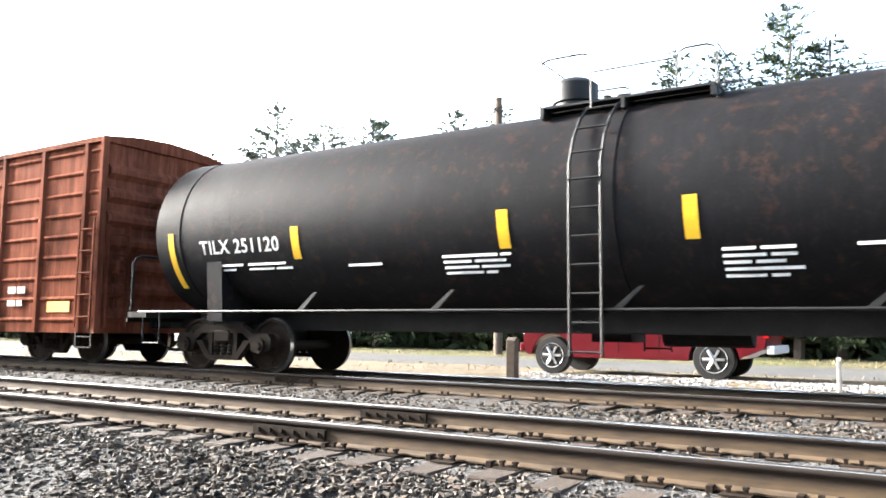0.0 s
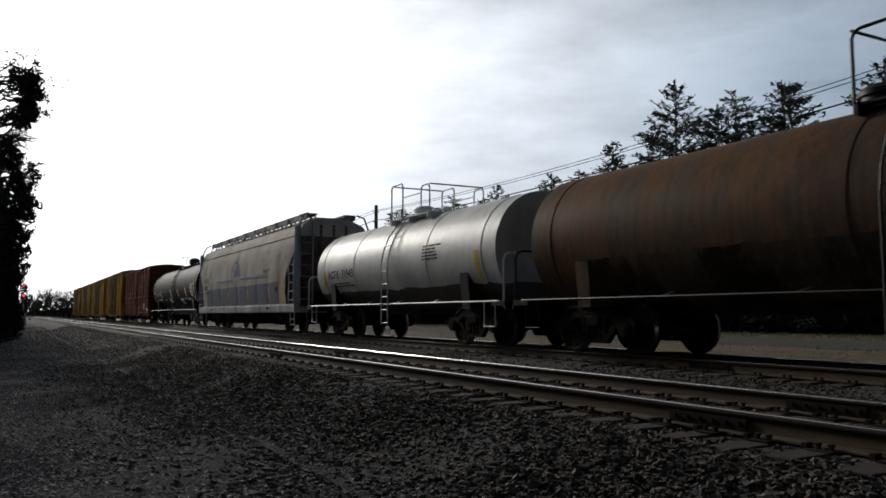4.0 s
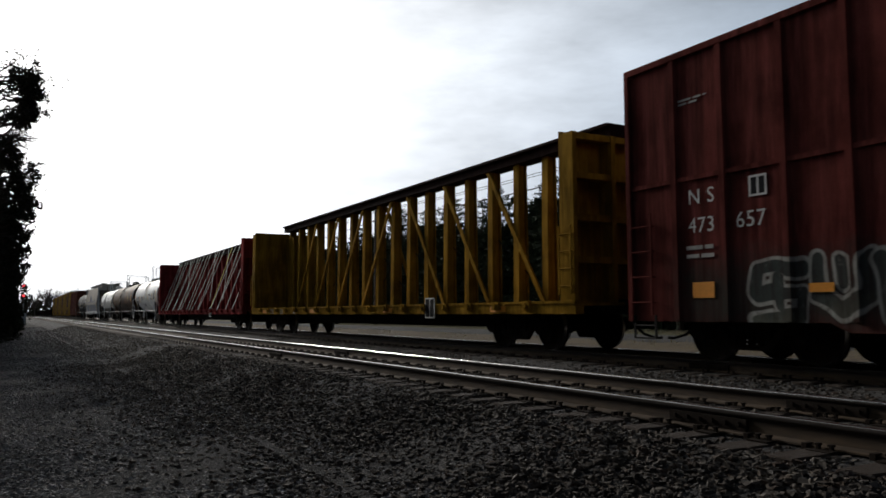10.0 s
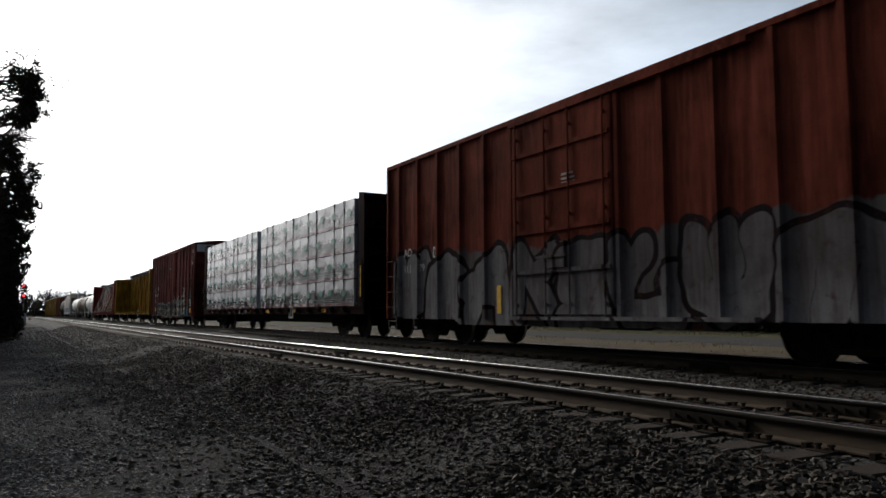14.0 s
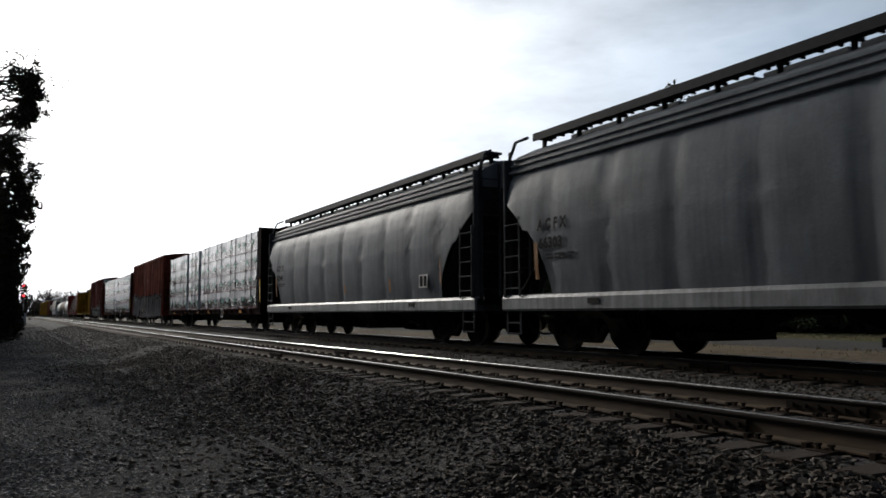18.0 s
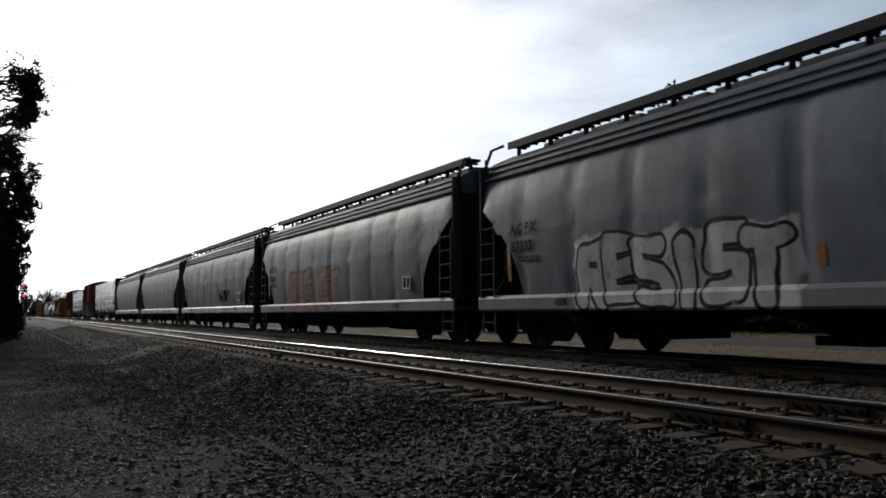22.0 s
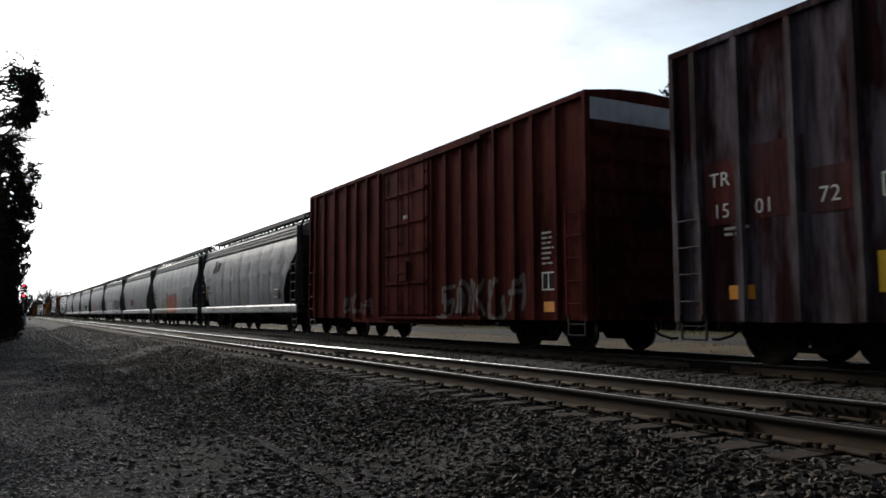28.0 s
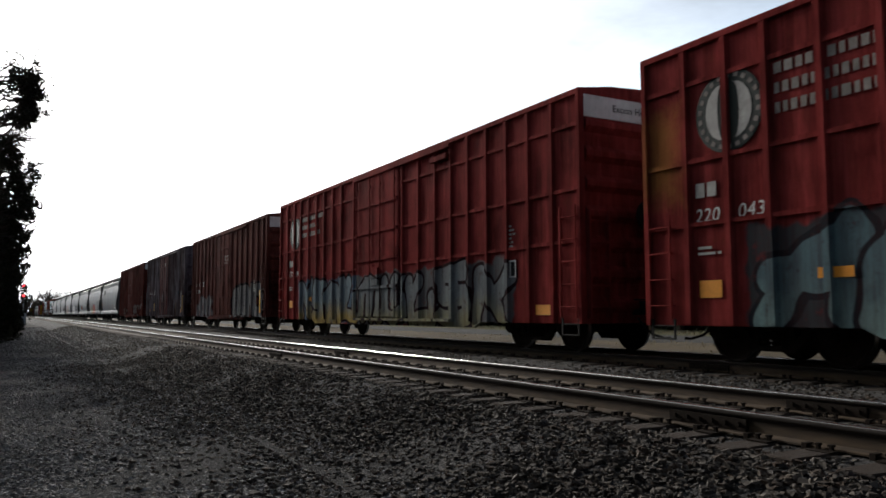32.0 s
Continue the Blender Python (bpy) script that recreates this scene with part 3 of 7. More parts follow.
def ladder(car, x, y0, y1, z0, z1, rungs, material, r=0.016, name="ladder", rails=True):
    bm = bmesh.new()
    for k in range(rungs):
        z = z0 + (z1 - z0) * (k + 0.5) / rungs
        rod(bm, (x, y0, z), (x, y1, z), r, 6)
        for y in (y0, y1):
            rod(bm, (x, y, z), (x + 0.09, y, z), r, 5)
    if rails:
        for y in (y0, y1):
            bx(bm, x - 0.012, x + 0.012, y - 0.025, y + 0.025, z0, z1)
    return part(name, bm, material, car)


def add_to_train(car, front, rear):
    TRAIN.append((car, (front + rear) / 2))


def placed(front, rear):
    return pose(FAR_TRACK, (front + rear) / 2, 0)


# ---- boxcars ----
def boxcar(front, rear, label, body, eave=4.85, low=0.62, posts=(), rails=(), door=(-1.5, 1.5), end_top=None, horizontal=0, post_mat=None, door_mat=None, deep_sill=True, plug=True, door2=None, roof_mat=None, end_mat=None):
    L = front - rear
    half, mid = L / 2, (front + rear) / 2
    car = thing("boxcar", label, "boxcar", "train cars", at=placed(front, rear))
    add_to_train(car, front, rear)
    post_mat, door_mat, roof_mat, end_mat = post_mat or body, door_mat or body, roof_mat or body, end_mat or body
    bm = bmesh.new()
    bx(bm, -1.46, 1.46, -half + 0.06, half - 0.06, low, eave)
    part("body", bm, body, car)
    bm = bmesh.new()
    prism(bm, [(-1.53, eave - 0.10), (-1.53, eave), (-0.7, eave + 0.12), (0, eave + 0.16), (0.7, eave + 0.12), (1.53, eave), (1.53, eave - 0.10)], -half, half)
    part("roof", bm, roof_mat, car)
    n = int(L / 1.15)
    for k in range(n):
        y = -half + (k + 0.5) * L / n
        bm = bmesh.new()
        prism(bm, [(-1.50, eave), (-0.7, eave + 0.12), (0, eave + 0.16), (0.7, eave + 0.12), (1.50, eave), (0.7, eave + 0.155), (0, eave + 0.2), (-0.7, eave + 0.155)], y - 0.05, y + 0.05)
        part("roof_rib", bm, roof_mat, car)
    for s in (-1, 1):
        for y in posts:
            bm = bmesh.new()
            prism(bm, [(s * 1.46, y - 0.085), (s * 1.525, y - 0.05), (s * 1.525, y + 0.05), (s * 1.46, y + 0.085)], low + 0.02, eave - 0.1)
            for v in bm.verts:
                v.co = (v.co.x, v.co.z, v.co.y)
            bmesh.ops.recalc_face_normals(bm, faces=list(bm.faces))
            part("side_post", bm, post_mat, car)
        for y in (-half + 0.03, half - 0.03):
            bm = bmesh.new()
            bx(bm, *sorted((s * 1.40, s * 1.53)), y - 0.06 if y > 0 else y - 0.03, y + 0.03 if y > 0 else y + 0.06, low, eave - 0.1)
            part("corner_post", bm, post_mat, car)
        for z in rails:
            lo, hi = min(door[0], door2[0] if door2 else 9), max(door[1], door2[1] if door2 else -9)
            for a, b in ((-half + 0.1, lo), (hi, half - 0.1)):
                bm = bmesh.new()
                bx(bm, *sorted((s * 1.46, s * 1.505)), a, b, z - 0.035, z + 0.035)
                part("side_rail", bm, post_mat, car)
        if horizontal:
            edges = sorted([-half, *posts, half])
            for a, b in zip(edges, edges[1:]):
                if b - a < 0.5 or (door[0] - 0.1 < (a + b) / 2 < door[1] + 0.1):
                    continue
                for k in range(horizontal):
                    bm = bmesh.new()
                    z = low + 0.25 + (eave - low - 0.5) * k / (horizontal - 1)
                    prism(bm, [(s * 1.46, z - 0.05), (s * 1.50, z - 0.01), (s * 1.50, z + 0.01), (s * 1.46, z + 0.05)], a + 0.12, b - 0.12)
                    part("pressed_rib", bm, body, car)
        if deep_sill:
            bm = bmesh.new()
            prism(bm, [(-half + 3.6, low + 0.02), (-half + 3.9, low - 0.12), (half - 3.9, low - 0.12), (half - 3.6, low + 0.02)], *sorted((s * 1.38, s * 1.455)), "x")
            part("side_sill", bm, body, car)
        for d in (door, door2):
            if not d:
                continue
            a, b = d
            bm = bmesh.new()
            bx(bm, *sorted((s * 1.46, s * 1.535)), a, b, low + 0.1, eave - 0.22)
            leaf = part("door", chamfer(bm, 0.015), door_mat, car, "sliding door with ribs and lock rods")
            for z in (low + 0.95, low + 1.75, low + 2.55, low + 3.35):
                if z > eave - 0.5:
                    continue
                bm = bmesh.new()
                bx(bm, *sorted((s * 1.535, s * 1.575)), a + 0.05, b - 0.05, z - 0.04, z + 0.04)
                part("door_rib", bm, door_mat, leaf)
            w = b - a
            for f in ((0.06, 0.38, 0.62, 0.94) if plug else (0.06, 0.94)):
                bm = bmesh.new()
                rod(bm, (s * 1.572, a + w * f, low + 0.05), (s * 1.572, a + w * f, eave - 0.15), 0.02, 6)
                for z in (low + 0.3, low + 2.0, eave - 0.5):
                    bx(bm, *sorted((s * 1.53, s * 1.59)), a + w * f - 0.025, a + w * f + 0.025, z - 0.03, z + 0.03)
                part("lock_rod", bm, post_mat, leaf)
            bm = bmesh.new()
            bx(bm, *sorted((s * 1.535, s * 1.60)), a + w * 0.42, a + w * 0.58, low + 1.0, low + 1.5)
            bx(bm, *sorted((s * 1.58, s * 1.62)), a + w * 0.40, a + w * 0.70, low + 1.2, low + 1.25)
            part("door_latch", bm, post_mat, leaf)
            bm = bmesh.new()
            bx(bm, *sorted((s * 1.46, s * 1.60)), a - w * 0.95, b + 0.05, low + 0.0, low + 0.07)
            part("door_track", bm, post_mat, car)
            bm = bmesh.new()
            bx(bm, *sorted((s * 1.46, s * 1.58)), a - w * 0.95, b + 0.05, eave - 0.20, eave - 0.12)
            part("door_track", bm, post_mat, car)
    for e in (-1, 1):
        y = e * (half - 0.06)
        for k in range(7):
            z = low + 0.35 + k * (eave - low - 1.0) / 6
            bm = bmesh.new()
            prism(bm, [(y, z - 0.16), (y + e * 0.085, z - 0.05), (y + e * 0.085, z + 0.05), (y, z + 0.16)], -1.36, 1.36, "x")
            part("end_rib", bm, end_mat, car)
        if end_top:
            bm = bmesh.new()
            prism(bm, [(-1.42, eave - 0.52), (1.42, eave - 0.52), (1.42, eave - 0.1), (0, eave + 0.1), (-1.42, eave - 0.1)], *sorted((y + e * 0.01, y + e * 0.05)))
            part("end_panel", bm, end_top, car, "pale excess-height end panel")
        for s in (-1, 1):
            ladder(car, s * 1.56, *sorted((e * (half - 0.12), e * (half - 0.58))), low + 0.1, low + 2.2 if e < 0 else low + 1.75, 5 if e < 0 else 4, post_mat, rails=True)
        bm = bmesh.new()
        for z in (0.35, 0.55):
            rod(bm, (-1.5, e * (half - 0.6), z), (-1.5, e * (half - 0.12), z), 0.015, 5)
        for yy in (half - 0.6, half - 0.12):
            bx(bm, -1.51, -1.49, e * yy - 0.02, e * yy + 0.02, 0.34, low + 0.1)
        part("stirrup", bm, "steel", car)
        bm = bmesh.new()
        for k in range(5):
            z = low + 0.3 + k * 0.4
            rod(bm, (-1.35, y + e * 0.13, z), (-0.9, y + e * 0.13, z), 0.015, 5)
        for x in (-1.35, -0.9):
            bx(bm, x - 0.015, x + 0.015, *sorted((y, y + e * 0.14)), low + 0.1, low + 2.1)
        part("end_ladder", bm, post_mat, car)
    bm = bmesh.new()
    turned_part(bm, [(half * -1 - 0.16, 0.28, 2.6), (half * -1 - 0.14, 0.30, 2.6), (half * -1 - 0.12, 0.28, 2.6), (half * -1 - 0.13, 0.25, 2.6)], 20)
    rod(bm, (-0.25, -half - 0.14, 2.6), (0.25, -half - 0.14, 2.6), 0.014, 5)
    rod(bm, (0, -half - 0.14, 2.35), (0, -half - 0.14, 2.85), 0.014, 5)
    rod(bm, (0, -half - 0.16, 2.6), (0, -half, 2.6), 0.03, 6)
    part("brake_wheel", bm, "steel", car)
    running_gear(car, mid, half, half - 2.05)
    bm = bmesh.new()
    rod(bm, (-0.7, -1.6, 0.62), (-0.7, -0.3, 0.62), 0.18, 12)
    part("air_tank", bm, "steel", car)
    bm = bmesh.new()
    bx(bm, -0.9, -0.5, 0.4, 0.9, 0.5, 0.8)
    part("brake_valve", bm, "steel", car)
    return car


def flat(x):
    return lambda z: x


def panel_label(car, y, z, x=-1.47, w=0.42, tall=0.36):
    """The white-framed inspection label."""
    bm = bmesh.new()
    bx(bm, x - 0.006, x, y - w, y, z, z + tall)
    lab = part("inspection_label", bm, "black", car, "black label with a white frame")
    bm = bmesh.new()
    e = 0.03
    bx(bm, x - 0.010, x - 0.006, y - w, y, z, z + e)
    bx(bm, x - 0.010, x - 0.006, y - w, y, z + tall - e, z + tall)
    bx(bm, x - 0.010, x - 0.006, y - w, y - w + e, z + e, z + tall - e)
    bx(bm, x - 0.010, x - 0.006, y - e, y, z + e, z + tall - e)
    bx(bm, x - 0.010, x - 0.006, y - w / 2 - 0.015, y - w / 2 + 0.015, z + e, z + tall - e)
    part("label_frame", bm, "white", lab)


def side_patch(car, y, z, w, tall, material, name="reflective_strip", x=-1.47):
    bm = bmesh.new()
    bx(bm, x - 0.006, x, y - w, y, z, z + tall)
    return part(name, bm, material, car)


MAT["spray_red"] = plain("faded_red_spray_paint", (0.30, 0.07, 0.04), 0.6, 0, 0.3, 5, 0)
MAT["spray_white"] = plain("white_spray_paint", (0.33, 0.33, 0.33), 0.6, 0, 0.25, 5, 0)
M_BROWN = paint("boxcar_brown_paint", (0.144, 0.048, 0.028), rusty=0.3, grime=0.45)
M_YELLOW = paint("boxcar_yellow_paint", (0.288, 0.16, 0.016), rusty=0.25, grime=0.45)
M_YDOOR = paint("boxcar_black_door", (0.05, 0.035, 0.02), rusty=0.2)
M_NS = paint("dark_oxide_paint", (0.12, 0.032, 0.027), rust=(0.085, 0.03, 0.018), rusty=0.3, grime=0.45, stains=((6.6, -6.4, 0.5, 1.45, 0.3, (0.05, 0.06, 0.052), 0.85), (-4.75, -5.6, 0.5, 1.2, 0.06, (0.12, 0.2, 0.25), 0.9), (-4.85, -5.35, 1.3, 1.75, 0.06, (0.26, 0.11, 0.08), 0.8), (-5.8, -6.6, 1.2, 2.1, 0.25, (0.055, 0.065, 0.062), 0.85)),
             words=(("352146", 5.3, 0.74, 0.96, 0.66, 0.09, (0.16, 0.165, 0.13), (0.07, 0.085, 0.08), (0.46, 0.46, 0.42), None), ("2643", -1.45, 0.76, 0.8, 0.98, 0.11, (0.16, 0.155, 0.11), (0.075, 0.08, 0.08), (0.52, 0.51, 0.47), None)))
M_AOK1 = paint("oxide_paint_sprayed", (0.132, 0.033, 0.021), rusty=0.35, grime=0.4, words=(("564", 7.3, 0.75, 1.85, 1.15, 0.34, (0.24, 0.24, 0.245), (0.2, 0.2, 0.205), INK, (0.12, 0.115, 0.115)), ("23156", 1.6, 0.75, 1.6, 1.1, 0.28, (0.22, 0.22, 0.23), (0.13, 0.125, 0.13), INK, (0.11, 0.105, 0.105))))
M_B1 = paint("red_oxide_paint_sprayed", (0.085, 0.02, 0.016), rusty=0.4, grime=0.45, words=(("514", 4.6, 0.8, 0.8, 0.45, 0.05, (0.26, 0.24, 0.22), (0.22, 0.2, 0.18), (0.1, 0.04, 0.03), None), ("36214", -1.9, 0.78, 0.72, 0.7, 0.055, (0.28, 0.26, 0.24), (0.24, 0.22, 0.2), (0.09, 0.035, 0.025), None)))
M_B2 = paint("dark_faded_paint", (0.034, 0.013, 0.0135), bloom=(0.14, 0.12, 0.142), rusty=0.34, rust=(0.06, 0.021, 0.016), grime=0.6, stains=((-2.1, -2.4, 0.72, 1.15, 0.12, (0.12, 0.11, 0.10), 0.7), (-3.2, -3.5, 0.72, 1.0, 0.1, (0.10, 0.085, 0.07), 0.6), (-4.15, -4.4, 0.72, 1.5, 0.12, (0.13, 0.09, 0.05), 0.7), (-5.2, -5.6, 0.66, 0.95, 0.12, (0.15, 0.13, 0.11), 0.7), (4.9, 4.2, 0.72, 1.0, 0.15, (0.09, 0.08, 0.075), 0.6)),
             words=(("62", -4.35, 1.85, 0.55, 0.32, 0.03, (0.035, 0.10, 0.12), (0.045, 0.12, 0.15), (0.03, 0.05, 0.06), None), ("41", -5.35, 1.8, 0.45, 0.36, 0.025, (0.2, 0.2, 0.21), (0.2, 0.2, 0.21), (0.06, 0.05, 0.055), None)))
M_B2P = paint("dark_post_paint_worn_pale", (0.065, 0.047, 0.049), bloom=(0.18, 0.16, 0.172), rust=(0.06, 0.021, 0.016), rusty=0.5, grime=0.6)
M_B2D = paint("dark_red_door_paint", (0.09, 0.026, 0.024), bloom=(0.075, 0.048, 0.05), rusty=0.4, grime=0.55, stains=((1.2, -0.9, 0.8, 2.0, 0.5, (0.03, 0.022, 0.022), 0.7),))
M_B3 = paint("faded_oxide_paint_sprayed", (0.085, 0.03, 0.025), rusty=0.36, grime=0.32, words=(("4152", 6.2, 0.75, 0.95, 0.75, 0.15, (0.24, 0.235, 0.24), (0.2, 0.19, 0.195), (0.1, 0.07, 0.07), None), ("REMO", -1.75, 0.88, 1.28, 0.95, 0.23, (0.24, 0.24, 0.24), (0.17, 0.168, 0.168), INK, None)))
M_B4 = paint("bright_red_paint_sprayed", (0.18, 0.029, 0.027), rusty=0.3, grime=0.35, words=(("2361", 6.9, 0.66, 1.35, 1.0, 0.22, (0.38, 0.28, 0.1), (0.2, 0.26, 0.29), INK, (0.1, 0.16, 0.22)), ("65132", 1.3, 0.64, 1.62, 1.0, 0.21, (0.27, 0.26, 0.16), (0.21, 0.24, 0.25), INK, (0.13, 0.14, 0.145))))
M_B5 = paint("bright_red_paint_green_spray", (0.18, 0.029, 0.027), rusty=0.3, grime=0.35, stains=((9.2, 8.5, 2.6, 3.9, 0.25, (0.32, 0.16, 0.04), 0.6),), words=(("4615236", 7.1, 0.66, 1.6, 1.05, 0.24, (0.2, 0.3, 0.29), (0.12, 0.19, 0.21), (0.025, 0.03, 0.035), (0.05, 0.06, 0.065)),))
M_ENDWHITE = paint("pale_end_panel_paint", (0.78, 0.78, 0.76), rusty=0.15, grime=0.12)
M_ROOF = paint("galvanised_roof", (0.30, 0.30, 0.31), rusty=0.4, grime=0.4, metal=0.4)


def end_notice(car, text, size, half, z):
    """A line of black letters across the panel on the car's rear end."""
    c = bpy.data.curves.new("text", "FONT")
    c.body, c.size, c.align_x, c.resolution_u = text, size, "CENTER", 3
    ob = bpy.data.objects.new("text", c)
    me = bpy.data.meshes.new_from_object(ob)
    bpy.data.objects.remove(ob)
    bpy.data.curves.remove(c)
    me.transform(pose(0, -half + 0.0, z, 90))
    me.materials.clear()
    me.materials.append(MAT["black"])
    ob = part("stencil_letters", me, None, car)
    ob.location.y = -0.006
    return tagged(ob, kind="stuff")


def even(half, door, pitch, skip=0.1):
    """Posts on both sides of the door."""
    out = []
    for a, b in ((door[1] + skip, half - 0.55), (-half + 0.55, door[0] - skip)):
        n = max(1, round((b - a) / pitch))
        out += [a + (b - a) * k / n for k in range(n + 1)]
    return out


def all_boxcars():
    c = boxcar(28.65, 13.35, "weathered brown boxcar with pressed steel sides", M_BROWN, eave=4.42, posts=even(7.65, (-1.2, 1.2), 1.35), door=(-1.2, 1.2), horizontal=9, plug=False, deep_sill=False)
    side_patch(c, -6.0, 1.02, 0.75, 0.22, "orange", "orange_panel")
    bars(-4.6, 0.8, 1.55, 2, c, flat(-1.49), tall=0.14, pitch=0.26)
    for k, (f, r) in enumerate(((45.4, 30.1), (63.2, 46.8), (81.0, 64.6), (97.6, 82.4))):
        h = (f - r) / 2
        boxcar(f, r, "yellow double-door boxcar with dark open-framed doors", M_YELLOW, eave=4.85, posts=even(h, (-2.6, 2.6), 2.3), door=(-2.5, -0.05), door2=(0.05, 2.5), door_mat=M_YDOOR, plug=False, rails=(2.1, 3.5), roof_mat=M_ROOF)
    c = boxcar(-114.95, -130.3, "dark oxide boxcar with sprayed lettering and a pale end panel", M_NS, eave=4.87, posts=(6.6, 5.65, 4.6, 3.65, 2.7, 1.75, -1.75, -3.05, -4.05, -5.02, -6.0, -6.95), rails=(2.83,), door=(-1.65, 1.2), end_top=M_ENDWHITE)
    lettering("N S", 0.33, 6.35, 2.42, "white", c, flat(-1.47))
    lettering("473", 0.33, 6.35, 1.98, "white", c, flat(-1.47))
    lettering("657", 0.33, 5.45, 1.98, "white", c, flat(-1.47))
    panel_label(c, 5.2, 2.4, w=0.3, tall=0.3)
    panel_label(c, -6.15, 1.25)
    side_patch(c, -6.15, 0.85, 0.5, 0.24, "orange", "orange_panel")
    side_patch(c, 6.3, 0.98, 0.42, 0.24, "orange", "orange_panel")
    for y in (1.9, -0.3, -2.3, -4.4, 4.3):
        side_patch(c, y, 1.02, 0.36, 0.12, "orange", "reflective_strip", -1.48)
    bars(-4.2, 0.5, 2.35, 6, c, flat(-1.47))
    bars(6.5, 0.6, 4.1, 2, c, flat(-1.47), "faded", tall=0.03, pitch=0.06)
    bars(6.4, 0.8, 1.78, 2, c, flat(-1.47), "faded", tall=0.06, pitch=0.13)
    bars(0.3, 0.7, 3.75, 2, c, flat(-1.545))
    lettering("ESK\nALL\nDAY", 0.32, -7.02, 4.25, "white", c, flat(-1.535), "sprayed_tag", fat=-0.009, slant=0.3)
    c = boxcar(-156.6, -172.1, "red oxide boxcar covered low down with grey spray paint", M_AOK1, eave=4.83, posts=even(7.58, (-1.6, 1.5), 1.0), door=(-1.6, 1.5), end_top=None)
    lettering("AO", 0.30, 6.75, 2.25, "white", c, flat(-1.47))
    lettering("K", 0.30, 6.0, 2.25, "white", c, flat(-1.47))
    lettering("111", 0.28, 6.75, 1.82, "white", c, flat(-1.47))
    lettering("879", 0.28, 6.0, 1.82, "white", c, flat(-1.47))
    panel_label(c, 5.1, 2.15, w=0.22, tall=0.25)
    side_patch(c, 2.2, 0.75, 0.16, 0.6, "yellow")
    bars(-0.2, 0.4, 3.4, 3, c, flat(-1.545))
    c = boxcar(-336.05, -351.15, "rusty red boxcar with pale sprayed patches", M_B1, eave=4.86, posts=(7.0, 6.17, 5.2, 4.2, 3.37, 2.56, 1.7, -1.5, -2.22, -2.97, -3.7, -4.4, -5.15, -5.83, -6.6), door=(-1.4, 1.3), end_top=M_ENDWHITE)
    panel_label(c, -6.1, 1.2)
    side_patch(c, -6.15, 0.78, 0.42, 0.2, "orange", "orange_panel")
    bars(-6.1, 0.4, 2.35, 7, c, flat(-1.47), pitch=0.1)
    bars(0.0, 0.4, 3.35, 2, c, flat(-1.545), tall=0.09, pitch=0.14)
    c = boxcar(-353.25, -368.2, "dark faded boxcar with a dull red door", M_B2, eave=4.88, posts=(7.0, 6.2, 5.3, 4.4, 3.5, 2.6, 1.75, -1.75, -2.5, -3.3, -4.1, -4.9, -5.7, -6.6), door=(-1.65, 1.5), door_mat=M_B2D, post_mat=M_B2P, end_top=None)
    for y, z, w, tall in ((6.85, 2.05, 0.75, 0.95), (6.0, 2.08, 0.85, 1.05), (5.05, 2.05, 0.8, 0.6)):
        side_patch(c, y, z, w, tall, M_B2D, "repainted_patch", -1.462)
    lettering("TR", 0.30, 6.75, 2.62, "white", c, flat(-1.47))
    lettering("15", 0.30, 6.7, 2.15, "white", c, flat(-1.47))
    lettering("01", 0.30, 5.95, 2.15, "white", c, flat(-1.47))
    lettering("72", 0.30, 4.95, 2.18, "white", c, flat(-1.47))
    side_patch(c, 6.45, 0.95, 0.45, 0.2, "orange", "orange_panel")
    side_patch(c, 4.2, 1.0, 0.13, 0.5, "yellow")
    side_patch(c, -6.9, 0.9, 0.12, 1.0, "yellow", x=-1.535)
    side_patch(c, -6.15, 0.85, 0.4, 0.22, "orange", "orange_panel")
    panel_label(c, -6.15, 1.25)
    panel_label(c, 4.1, 2.15, w=0.3, tall=0.3)
    bars(6.5, 0.5, 2.0, 2, c, flat(-1.47))
    bars(-6.1, 0.4, 2.1, 5, c, flat(-1.47))
    bars(-0.5, 0.4, 4.2, 2, c, flat(-1.545), tall=0.1, pitch=0.14)
    c = boxcar(-370.55, -385.6, "faded red oxide boxcar with a grey sprayed piece", M_B3, eave=4.87, posts=(7.0, 6.1, 5.2, 4.3, 3.4, 2.5, 1.75, -1.6, -2.5, -3.4, -4.3, -5.2, -6.1, -6.9), door=(-1.5, 1.5), end_top=M_ENDWHITE)
    lettering("AO", 0.28, 6.55, 2.28, "white", c, flat(-1.47))
    lettering("K", 0.28, 5.75, 2.28, "white", c, flat(-1.47))
    lettering("15", 0.28, 6.5, 1.9, "white", c, flat(-1.47))
    lettering("083", 0.28, 5.95, 1.9, "white", c, flat(-1.47))
    panel_label(c, 4.7, 2.25, w=0.24, tall=0.25)
    for k, line in enumerate(("CLOSE AND LOCK", "BOTH DOORS BEFORE", "MOVING CAR")):
        lettering(line, 0.125, -0.35 if k != 1 else -0.27, 3.5 - 0.16 * k, "white", c, flat(-1.545), wide=0.8)
    bars(-5.4, 0.4, 2.2, 6, c, flat(-1.47))
    side_patch(c, -6.35, 0.8, 0.4, 0.18, "orange", "orange_panel")
    side_patch(c, -6.6, 0.85, 0.12, 0.9, "yellow", x=-1.535)
